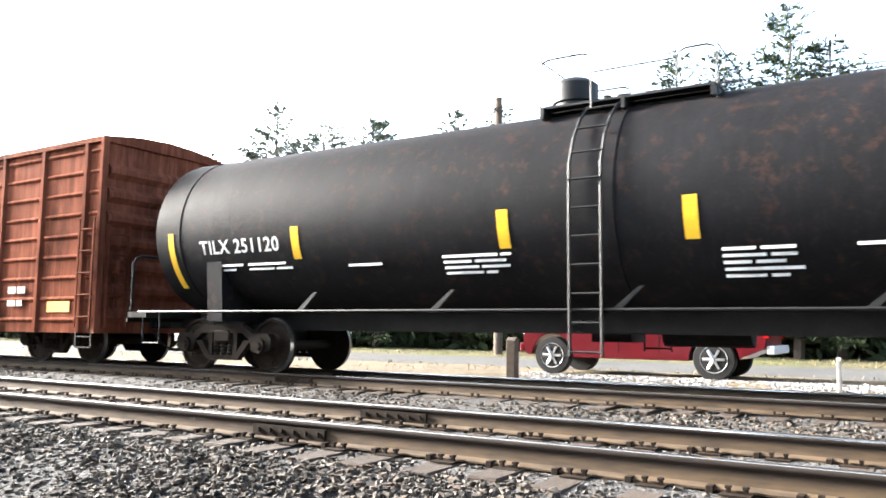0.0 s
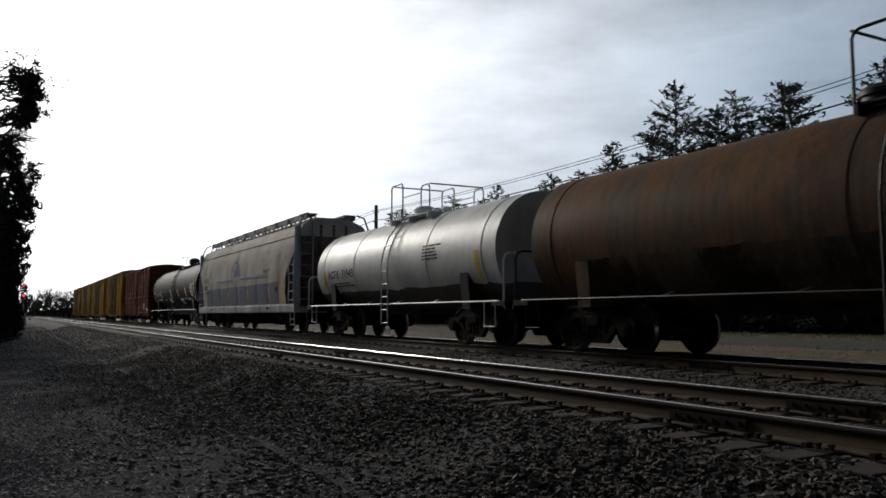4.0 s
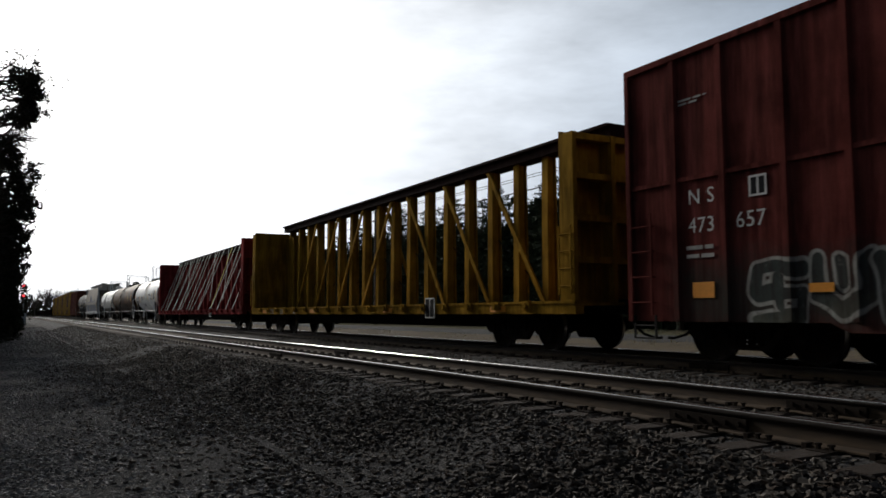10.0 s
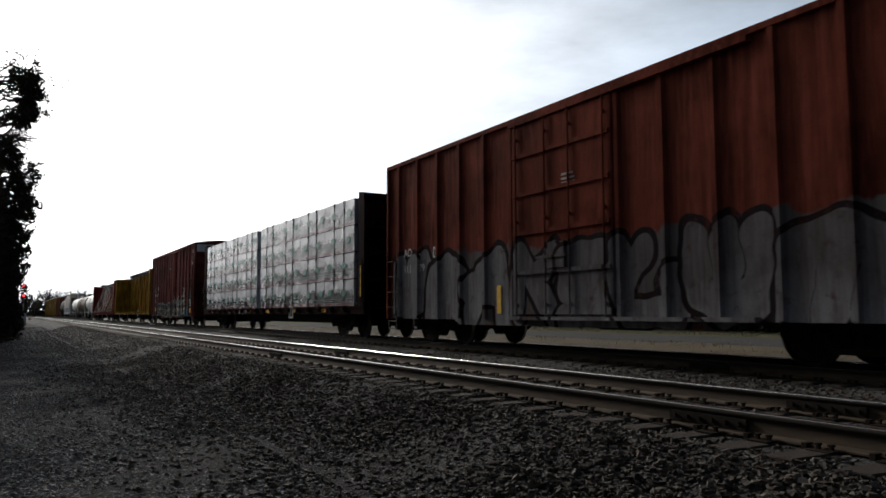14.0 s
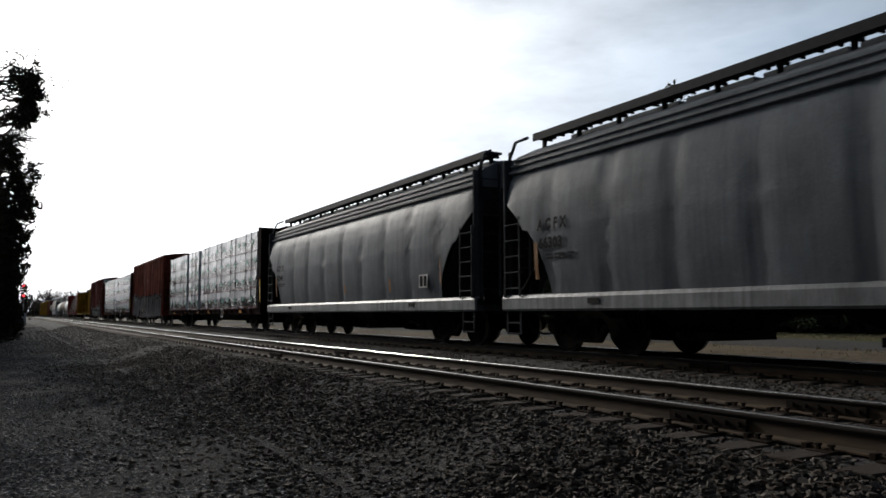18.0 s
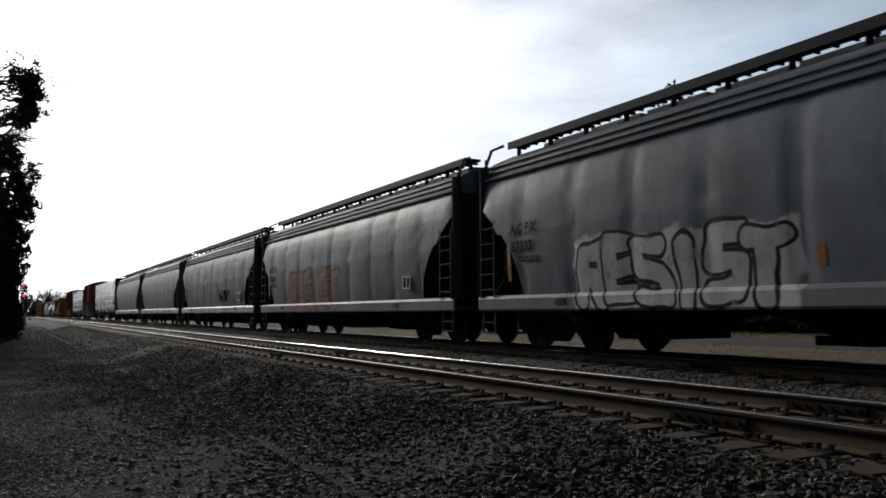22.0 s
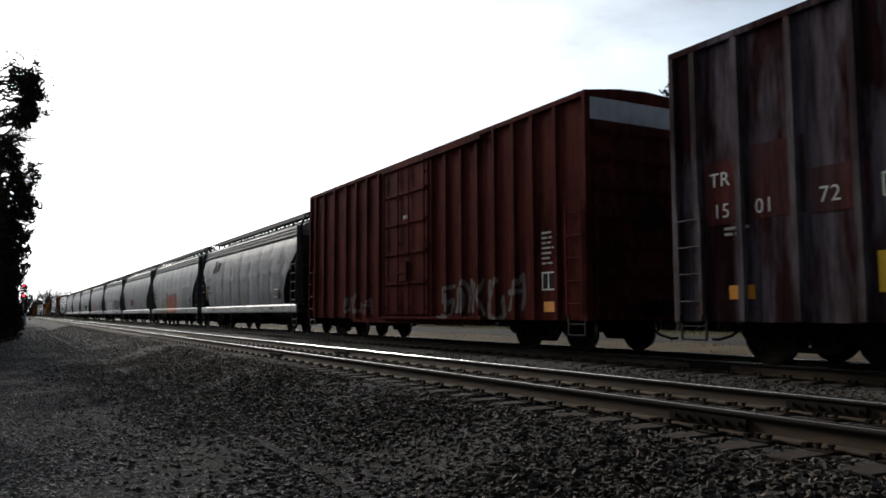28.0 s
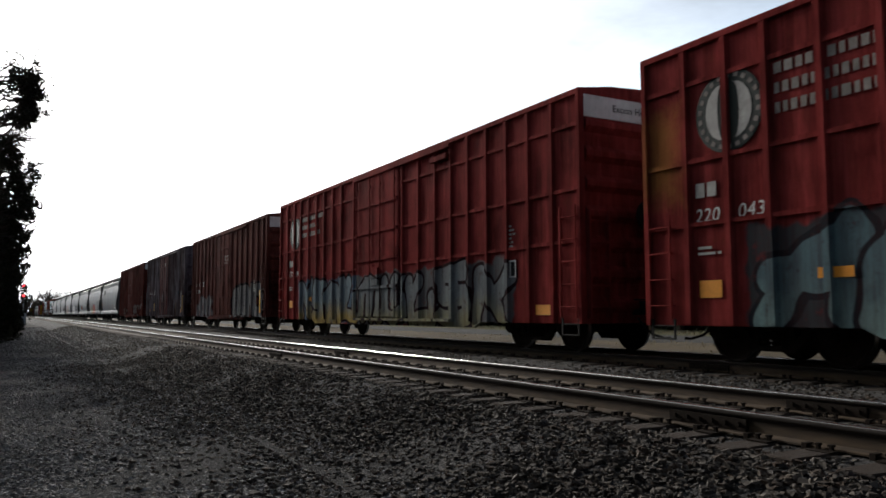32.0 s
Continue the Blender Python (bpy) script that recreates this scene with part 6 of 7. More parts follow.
def all_lumber_cars():
    c = centrebeam(-66.65, -89.7, "dull red empty lumber car with loose webbing straps", M_CBRED, strapped=True, top=4.38)
    panel_label(c, -4.9, 0.62, x=-1.53, w=0.5, tall=0.5)
    c = centrebeam(-91.25, -113.5, "ochre empty lumber car with diagonal braces", M_CBYEL, mark=(("TTZX", 8.55), ("855", 7.0), ("107", 5.5)))
    panel_label(c, -5.2, 0.64, x=-1.53, w=0.5, tall=0.5)
    for y in (9.4, 3.6, -2.6, -8.2):
        side_patch(c, y, 0.78, 0.6, 0.13, "orange", "reflective_strip", -1.505)
    spans1 = ((10.2, 7.68), (7.68, 5.36), (5.36, 3.06), (3.06, 0.51), (-0.08, -2.6), (-2.6, -5.2), (-5.2, -7.75), (-7.75, -10.3))
    spans2 = ((10.3, 7.82), (7.82, 4.93), (4.29, 1.59), (0.89, -1.85), (-1.85, -4.85), (-4.85, -7.57), (-7.57, -10.35))
    for front, rear, spans, mark in ((-132.9, -154.95, spans1, (("CN", 3.55), ("626880", 2.9))), (-174.35, -196.05, spans2, ())):
        c = centrebeam(front, rear, "dark lumber car loaded with wrapped bundles of boards", M_CBDARK, deck_mat=M_CBDARK, mark=mark, bulk=4.44)
        load((front + rear) / 2, spans)
        for y in (9.0, 5.4, 1.9, -0.9, -4.2, -7.4):
            side_patch(c, y, 0.8, 0.45, 0.12, "orange", "reflective_strip", -1.505)
        side_patch(c, -10.72, 1.25, 0.13, 0.95, "yellow", "reflective_strip", -1.505)
        panel_label(c, -4.0, 0.6, x=-1.53, w=0.45, tall=0.42)


all_lumber_cars()


def gondola(front, rear):
    car = thing("gondola_car", "low dark gondola car", "gondola car", "train cars", at=placed(front, rear))
    add_to_train(car, front, rear)
    half = (front - rear) / 2
    for s in (-1, 1):
        bm = bmesh.new()
        bx(bm, *sorted((s * 1.40, s * 1.46)), -half, half, 0.8, 1.95)
        part("side_wall", bm, M_CBDARK, car)
        for k in range(13):
            y = -half + 0.1 + k * (2 * half - 0.2) / 12
            bm = bmesh.new()
            bx(bm, *sorted((s * 1.46, s * 1.52)), y - 0.05, y + 0.05, 0.8, 1.95)
            part("side_post", bm, M_CBDARK, car)
    for e in (-1, 1):
        bm = bmesh.new()
        bx(bm, -1.4, 1.4, *sorted((e * half, e * (half - 0.06))), 0.8, 1.95)
        part("end_wall", bm, M_CBDARK, car)
    bm = bmesh.new()
    bx(bm, -1.4, 1.4, -half + 0.06, half - 0.06, 0.8, 0.95)
    part("floor_plate", bm, M_CBDARK, car)
    running_gear(car, (front + rear) / 2, half, half - 2.0)


for k in range(9):
    gondola(115.5 + 17.3 * k, 99.4 + 17.3 * k)
# ---- the ground and the two tracks ----
def strip(name, profile, y0, y1, material, label, rows=2, rough=0.0, ys=None):
    """Ground with a cross-section of (x, z), drawn out along the track."""
    ys = ys or [y0 + (y1 - y0) * k / (rows - 1) for k in range(rows)]
    verts, faces = [], []
    for y in ys:
        for x, z in profile:
            h = rough * noise.noise((x * 0.6, y * 0.6, 1.7)) + rough * 0.5 * noise.noise((x * 2.1, y * 2.1, 5.1)) if rough and -16 < y < 45 else 0
            verts.append((x, y, z + h))
    n = len(profile)
    for j in range(len(ys) - 1):
        for k in range(n - 1):
            a = j * n + k
            faces.append((a, a + 1, a + n + 1, a + n))
    me = bpy.data.meshes.new(name)
    me.from_pydata(verts, [], faces)
    me.materials.append(MAT[material])
    me.polygons.foreach_set("use_smooth", [True] * len(faces))
    return tagged(new(name, me), label, "ground", kind="structure")


long_ys = [-400, -150, -60, -30, *[-15 + 0.5 * k for k in range(121)], 50, 60, 75, 100, 150, 250, 400, 700, 1200, 2500]
strip("ground", [(-2500, -1.2), (-400, -1.0), (-60, -0.8), (-12, -0.62), (-5, -0.64), (-2, -0.67), (-1, -0.665), (0, -0.66), (1, -0.66), (1.8, -0.66), (2.6, -0.67), (4, -1.0), (12, -1.0), (15.2, -0.52), (17.6, -0.32), (18.8, -0.27), (25.5, -0.27), (27, -0.3), (40, -0.5), (120, -0.8), (600, -1.5), (2500, -2.0)], 0, 0, "path", "grey gravel path beside the tracks", rough=0.03, ys=long_ys)
strip("ballast", [(2.3, -0.72), (2.75, -0.64), (3.2, -0.52), (3.7, -0.36), (4.1, -0.25), (4.4, -0.215), (4.9, -0.20), (5.4, -0.20), (6.0, -0.20), (6.6, -0.20), (7.1, -0.21), (7.5, -0.24), (8.1, -0.26), (8.8, -0.24), (9.2, -0.21), (9.8, -0.2), (10.6, -0.2), (11.4, -0.2), (12.0, -0.21), (12.6, -0.28), (13.6, -0.55), (14.4, -0.72)], 0, 0, "ballast", "grey crushed stone ballast under two tracks", rough=0.03, ys=long_ys)
strip("verge", [(13.4, -0.56), (14.0, -0.36), (15.0, -0.2), (16.5, -0.16), (18.0, -0.18), (19.2, -0.235)], 0, 0, "verge", "dry grass and gravel between track and road", rough=0.05, ys=long_ys)
strip("road", [(19.0, -0.235), (19.4, -0.215), (22, -0.17), (24.6, -0.215), (25.0, -0.235)], 0, 0, "road", "worn grey asphalt road along the railway", ys=long_ys)
strip("far_verge", [(24.9, -0.25), (25.6, -0.19), (28, -0.12), (34, -0.1), (60, -0.2)], 0, 0, "field", "winter grass below the cedars", rough=0.06, ys=long_ys)


def rails_and_ties(centre, name, label, detail):
    track = thing(name, label, "railway track", kind="structure")
    for s in (-1, 1):
        x = centre + s * GAUGE / 2
        out = [(-0.07, -0.18), (0.07, -0.18), (0.07, -0.168), (0.014, -0.148), (0.009, -0.12), (0.009, -0.055), (0.030, -0.042), (0.036, -0.032), (0.036, -0.014), (0.0345, -0.0085), (0.031, -0.0045), (0.026, -0.0015), (0.012, 0.0015), (0.0, 0.002), (-0.012, 0.0015), (-0.026, -0.0015), (-0.031, -0.0045), (-0.0345, -0.0085), (-0.036, -0.014), (-0.036, -0.032), (-0.030, -0.042), (-0.009, -0.055), (-0.009, -0.12), (-0.014, -0.148), (-0.07, -0.168)]
        bm = bmesh.new()
        prism(bm, [(x + u, v) for u, v in out], -150, 1200)
        part("rail", bm, "rail_gauge" if s > 0 else "rail_steel", track, "rusty rail with a polished head", smooth=True)
    bm = bmesh.new()
    bx(bm, -1.28, 1.28, -0.115, 0.115, -0.36, -0.185)
    tie = mesh_of("tie", chamfer(bm, 0.012), "tie")
    bm = bmesh.new()
    bx(bm, -0.18, 0.18, -0.09, 0.09, -0.186, -0.176)
    for u in (-0.095, 0.095):
        for v in (-0.05, 0.05):
            bx(bm, u - 0.012, u + 0.012, v - 0.012, v + 0.012, -0.18, -0.135)
            bx(bm, u - 0.022, u + 0.022, v - 0.016, v + 0.016, -0.15, -0.135)
    plate = mesh_of("tie_plate", bm, "wheel")
    bm = bmesh.new()
    bx(bm, -0.10, 0.10, -0.02, 0.02, -0.195, -0.15)
    anchor = mesh_of("rail_anchor", bm, "wheel")
    rnd = random.Random(4)
    y = -12.0
    far = bmesh.new()
    while y < 330:
        if y < (62 if detail else 45):
            t = part("tie", tie, None, track)
            t.matrix_basis = pose(centre + rnd.uniform(-0.05, 0.05), y + rnd.uniform(-0.03, 0.03), rnd.uniform(-0.008, 0.004), 0, 0, rnd.uniform(-1.2, 1.2))
            if y < 34:
                for s in (-1, 1):
                    p = part("tie_plate", plate, None, track)
                    p.location = (centre + s * GAUGE / 2, y, 0)
                if detail and y < 22:
                    for s in (-1, 1):
                        p = part("rail_anchor", anchor, None, track)
                        p.location = (centre + s * GAUGE / 2, y + 0.16, 0)
        else:
            bx(far, centre - 1.28, centre + 1.28, y - 0.11, y + 0.11, -0.33, -0.185)
        y += 0.5
    tagged(part("tie", far, "tie", track), kind="stuff")
    for s in (-1, 1):
        for yj in (4.6, 16.5) if detail else (9.0,):
            bm = bmesh.new()
            x = centre + s * GAUGE / 2
            for q in (-1, 1):
                bx(bm, *sorted((x + q * 0.012, x + q * 0.04)), yj - 0.4, yj + 0.4, -0.15, -0.06)
                for k in range(6):
                    yy = yj - 0.33 + k * 0.132
                    rod(bm, (x + q * 0.03, yy, -0.1), (x + q * 0.06, yy, -0.1), 0.02, 6)
            part("joint_bar", bm, "wheel", track)
    return track


rails_and_ties(NEAR_TRACK, "track_near", "empty track with rusty rails on worn wooden ties", True)
rails_and_ties(FAR_TRACK, "track_far", "track under the passing train, on wooden ties", False)


def scatter(name, label, material, spots, low, high, seed, tilt=0.3):
    """Broken stones: each a sharp chip with eight corners, lying on its flat side."""
    rng = np.random.default_rng(seed)
    n = len(spots)
    box = np.array([(x, y, z) for x in (-1, 1) for y in (-1, 1) for z in (-1, 1)]) * 0.62
    tri = np.array([(0, 1, 3), (0, 3, 2), (4, 6, 7), (4, 7, 5), (0, 4, 5), (0, 5, 1), (2, 3, 7), (2, 7, 6), (1, 5, 7), (1, 7, 3)])
    nv, nf = len(box), len(tri)
    size = rng.uniform(low, high, (n, 1, 1))
    flat = np.concatenate([rng.uniform(0.6, 1.35, (n, 1, 2)), rng.uniform(0.35, 0.8, (n, 1, 1))], -1)
    v = (box[None] + rng.uniform(-0.40, 0.40, (n, nv, 3))) * flat * size
    a, b = rng.uniform(0, 6.28, n), rng.normal(0, tilt, n)
    ca, sa, cb, sb = np.cos(a), np.sin(a), np.cos(b), np.sin(b)
    x, y, z = v[..., 0], v[..., 1], v[..., 2]
    y, z = y * cb[:, None] - z * sb[:, None], y * sb[:, None] + z * cb[:, None]
    x, y = x * ca[:, None] - y * sa[:, None], x * sa[:, None] + y * ca[:, None]
    v = np.stack([x, y, z], -1) + spots[:, None, :]
    f = (tri[None] + nv * np.arange(n)[:, None, None]).reshape(-1)
    me = bpy.data.meshes.new(name)
    me.vertices.add(n * nv)
    me.vertices.foreach_set("co", v.reshape(-1).astype(np.float32))
    me.loops.add(len(f))
    me.loops.foreach_set("vertex_index", f.astype(np.int32))
    me.polygons.add(n * nf)
    me.polygons.foreach_set("loop_start", (3 * np.arange(n * nf)).astype(np.int32))
    me.polygons.foreach_set("use_smooth", np.zeros(n * nf, dtype=bool))
    me.update(calc_edges=True)
    me.materials.append(MAT[material])
    return tagged(new(name, me), label, "gravel", kind="stuff")


def bed_height(x):
    px = [2.3, 2.75, 3.2, 3.7, 4.1, 4.4, 4.9, 7.1, 7.5, 8.1, 8.8, 9.2, 12.0, 12.6, 13.6]
    pz = [-0.72, -0.64, -0.52, -0.36, -0.25, -0.215, -0.2, -0.21, -0.24, -0.26, -0.24, -0.21, -0.21, -0.28, -0.55]
    return np.where(x < 2.4, -0.66, np.interp(x, px, pz))


def stones():
    rng = np.random.default_rng(2)

    def spots(n, x0, x1, y0, y1, power=1.0):
        x = rng.uniform(x0, x1, n)
        y = y0 + (y1 - y0) * rng.uniform(0, 1, n) ** power
        return x, y
    # stained gathers the stones whose colour holds the train's shade.
    groups, stained = [], []
    for n, x0, x1, y0, y1, p in ((52000, 2.35, 4.6, -1, 24, 1.25), (5000, 2.35, 4.6, -9, -1, 1.0), (3000, 4.5, 9.4, -9, 0.6, 1.0), (16000, 2.5, 4.6, 22, 75, 1.3), (11000, 6.75, 9.4, 0.5, 30, 1.3), (12000, 4.5, 7.0, 0.5, 30, 1.3), (2500, 11.5, 13.4, -1, 24, 1.2), (1800, 9.4, 11.5, -1, 24, 1.2)):
        x, y = spots(n, x0, x1, y0, y1, p)
        in_track = (np.abs(x - NEAR_TRACK) < 1.3) | (np.abs(x - FAR_TRACK) < 1.3)
        on_tie = in_track & (np.abs(((y + 12.0) % 0.5 + 0.25) % 0.5 - 0.25) < 0.15)
        keep = ~on_tie
        for c in (NEAR_TRACK, FAR_TRACK):
            for s in (-1, 1):
                keep &= np.abs(x - c - s * GAUGE / 2) > 0.11
        x, y = x[keep], y[keep]
        if x0 < 3:
            x = np.where(rng.uniform(0, 1, len(x)) < 0.22, 2.5 - np.abs(rng.normal(0, 0.75, len(x))), x)
        (groups if x1 < 4.6 or x0 > 11.4 else stained).append(np.stack([x, y, bed_height(x) + rng.uniform(-0.012, 0.022, len(x))], -1))
    scatter("ballast_stones", "loose grey crushed stones of the track bed", "stone", np.concatenate(groups), 0.012, 0.029, 1)
    scatter("track_stones", "brown stones of the track bed, darkened for the train's shade", "shaded_stone", np.concatenate(stained), 0.014, 0.034, 3)
    x, y = spots(78000, 0.0, 1.0, 3.4, 30, 1.55)
    x = 2.9 - 4.1 * x ** 1.35
    x = np.concatenate([x, rng.uniform(-3.0, 2.9, 6000)])
    y = np.concatenate([y, rng.uniform(-6.0, 3.4, 6000)])
    z = np.where(x < 2.4, -0.66, bed_height(x))
    scatter("path_pebbles", "small grey pebbles on the gravel path", "pebble", np.stack([x, y, z + rng.uniform(-0.010, 0.008, len(x))], -1), 0.008, 0.023, 7, 0.2)
    x, y = spots(22000, 0.0, 1.0, 26, 100, 1.5)
    x = 2.9 - 3.4 * x ** 1.5
    z = np.where(x < 2.4, -0.66, bed_height(x))
    scatter("far_path_pebbles", "grey pebbles farther along the gravel path", "pebble", np.stack([x, y, z + rng.uniform(-0.012, 0.01, len(x))], -1), 0.012, 0.034, 17, 0.2)
    x, y = spots(9000, 13.2, 15.9, -3, 7.5, 1.0)
    z = np.interp(x, [13.4, 14.0, 15.0, 16.5], [-0.5, -0.36, -0.2, -0.16])
    scatter("verge_stones", "grey stones at the edge of the verge", "stone", np.stack([x, y, z + 0.01], -1), 0.022, 0.05, 9)


stones()


# ---- plants ----
def tuft_mesh(name, spots, size, material, seed, flat=0.45, along=None, slim=0.42):
    """Many small sprays of leaf, each a bent pair of triangles."""
    rng = np.random.default_rng(seed)
    n = len(spots)
    out = rng.normal(0, 1, (n, 3))
    out[:, 2] *= flat
    if along is not None:
        out = out * 0.45 + along
    out /= np.linalg.norm(out, axis=1)[:, None]
    side = np.cross(out, rng.normal(0, 1, (n, 3)))
    side /= np.linalg.norm(side, axis=1)[:, None] + 1e-6
    s = size * rng.uniform(0.5, 1.3, (n, 1))
    p = spots
    v = np.stack([p - out * s, p + side * s * slim - out * s * 0.1, p + out * s, p - side * s * slim + out * s * 0.1], 1)
    v[:, 1, 2] += s[:, 0] * 0.2
    f = (np.array([(0, 1, 2), (0, 2, 3)])[None] + 4 * np.arange(n)[:, None, None]).reshape(-1)
    me = bpy.data.meshes.new(name)
    me.vertices.add(n * 4)
    me.vertices.foreach_set("co", v.reshape(-1).astype(np.float32))
    me.loops.add(len(f))
    me.loops.foreach_set("vertex_index", f.astype(np.int32))
    me.polygons.add(n * 2)
    me.polygons.foreach_set("loop_start", (3 * np.arange(n * 2)).astype(np.int32))
    me.update(calc_edges=True)
    me.materials.append(MAT[material])
    return me


def cedar(height, spread, seed, sprays=34):
    """A ragged conifer: trunk, drooping limbs and sprays along them."""
    rnd = random.Random(seed)
    rng = np.random.default_rng(seed)
    t = thing("cedar_tree", "dark green ragged cedar tree beside the road", "tree", "cedars behind the road")
    bm = bmesh.new()
    pts = [(0, 0, -0.3)]
    for k in range(1, 9):
        pts.append((rnd.uniform(-0.1, 0.1), rnd.uniform(-0.1, 0.1), height * k / 8))
    for k, (p, q) in enumerate(zip(pts, pts[1:])):
        rod(bm, p, q, 0.17 * (1 - k / 8.6), 8, 0.17 * (1 - (k + 1) / 8.6))
    part("trunk", bm, "bark", t, smooth=True)
    limbs = bmesh.new()
    spots, ways = [], []
    n = int(height * 15)
    for k in range(n):
        f = 0.04 + 0.95 * (k + rnd.random()) / n
        z = height * f
        full = 1.0 if f < 0.45 else ((1 - f) / 0.55) ** 0.8
        reach = spread * full * rnd.uniform(0.6, 1.1) + 0.1
        a = rnd.uniform(0, 6.283)
        lift = rnd.uniform(-0.1, 0.3) + (0.25 if f > 0.7 else 0.0)
        way = Vector((math.cos(a), math.sin(a), lift))
        tip = Vector((0, 0, z)) + way * reach
        rod(limbs, (0, 0, z), tip, 0.03 * (1 - f) + 0.008, 4, 0.004)
        m = max(2, int(reach * 4.2))
        for j in range(m + 1):
            u = 0.25 + 0.75 * j / m
            root = Vector((0, 0, z)) + way * (reach * u)
            turn = a + rnd.choice((-1, 1)) * rnd.uniform(0.4, 1.2) if j < m else a
            d = Vector((math.cos(turn), math.sin(turn), lift * 0.6 + rnd.uniform(-0.3, 0.35)))
            long = (0.25 + 0.32 * reach * (1.15 - u)) * rnd.uniform(0.6, 1.2)
            q = max(5, int(long * sprays))
            v = rng.uniform(0, 1, q)
            c = np.array(root)[None] + v[:, None] * np.array(d)[None] * long + rng.normal(0, 0.035 + 0.03 * (1 - f), (q, 3))
            spots.append(c)
            ways.append(np.tile(np.array(d), (q, 1)))
    for j in range(24):
        spots.append(np.array([(0.03 * rnd.uniform(-1, 1), 0.03 * rnd.uniform(-1, 1), height * (0.9 + 0.115 * j / 24))]))
        ways.append(np.array([(0.3 * rnd.uniform(-1, 1), 0.3 * rnd.uniform(-1, 1), 1.0)]))
    part("branchwork", limbs, "bark", t)
    me = tuft_mesh("crown", np.concatenate(spots), 0.105, "needles", seed, 0.9, np.concatenate(ways), 0.26)
    part("crown", me, None, t)
    return t


def trees():
    rnd = random.Random(21)
    kinds = [cedar(10.0, 2.7, 31), cedar(10.0, 2.2, 32, 28), cedar(10.0, 3.0, 33), cedar(10.0, 2.5, 34, 28)]
    rows = [(29.0, 28.2, 12.4), (30.5, 31.0, 11.0), (30.2, 26.6, 11.0), (30.6, 23.2, 11.4), (31.0, 35.0, 10.0), (31.0, 42.0, 9.6), (29.6, 25.0, 11.2), (29.0, 21.6, 10.7), (30.0, 18.0, 10.9), (29.2, 33.2, 10.4), (29.0, 36.0, 9.2), (29.5, 39.3, 9.6), (29.0, 44.8, 9.7), (29.5, 47.6, 9.1),
            (29.0, 51.0, 9.6), (29.3, 55.5, 9.3), (29.0, 60.0, 9.8), (29.6, 15.4, 10.5), (30.0, 10.5, 10.4), (29.0, 7.7, 11.4), (29.5, 6.2, 11.3), (29.0, 3.8, 12.4), (29.5, 2.5, 11.0), (30.0, -2.0, 11.5), (29.0, -6.0, 11.0)]
    rows += [(32.5 + rnd.uniform(-1, 2), -8 + 2.6 * k + rnd.uniform(-1, 1), rnd.uniform(7.2, 9.4)) for k in range(32)]
    rows += [(36.5 + rnd.uniform(-1, 2), -14 + 3.6 * k + rnd.uniform(-1, 1), rnd.uniform(8.2, 10.5)) for k in range(28)]
    rows += [(29.5 + rnd.uniform(-1, 2), 64 + 5.0 * k + rnd.uniform(-1, 1), rnd.uniform(8.0, 10.2)) for k in range(24)]
    for k, (x, y, h) in enumerate(rows):
        m = pose(x, y, -0.15, 0, 0, rnd.uniform(0, 360))
        ob = kinds[k % 4]
        if k < 4:
            ob.matrix_basis = m
        else:
            ob = copy_thing(ob, m)
        ob.scale = (h / 10.0 * rnd.uniform(0.85, 1.1),) * 2 + (h / 10.0,)


trees()


def bush_row():
    """Dark undergrowth below the cedars, one mass of twigs and leaves."""
    rng = np.random.default_rng(5)
    n = 170000
    y = rng.uniform(-14, 130, n)
    x = 31.0 + rng.normal(0, 1.0, n)
    top = 7.0 + 1.1 * np.sin(y * 0.7) * np.sin(y * 0.23 + 1) + 0.5 * np.sin(y * 2.1)
    z = -0.15 + rng.uniform(0, 1, n) * np.maximum(0.6, top)
    me = tuft_mesh("undergrowth", np.stack([x, y, z], -1), 0.34, "needles", 6, 1.0)
    tagged(new("undergrowth", me), "dark brambles and scrub below the cedars", "bushes", kind="stuff")
    n = 16000
    y = rng.uniform(-6, 70, n)
    x = np.where(rng.uniform(0, 1, n) < 0.5, rng.uniform(24.9, 27.5, n), rng.uniform(14.2, 19.0, n))
    keep = (x > 20) | (rng.uniform(0, 1, n) < 0.35 + 0.4 * np.sin(y * 0.9) * np.sin(x * 2.0))
    x, y = x[keep], y[keep]
    me = tuft_mesh("dry_grass", np.stack([x, y, np.interp(x, [14, 15, 16.5, 19, 25, 28], [-0.36, -0.2, -0.16, -0.22, -0.22, -0.12]) + 0.04], -1), 0.06, "grass", 8, 2.5, None, 0.12)
    tagged(new("dry_grass", me), "tufts of dry straw-coloured grass", "grass", kind="stuff")


bush_row()


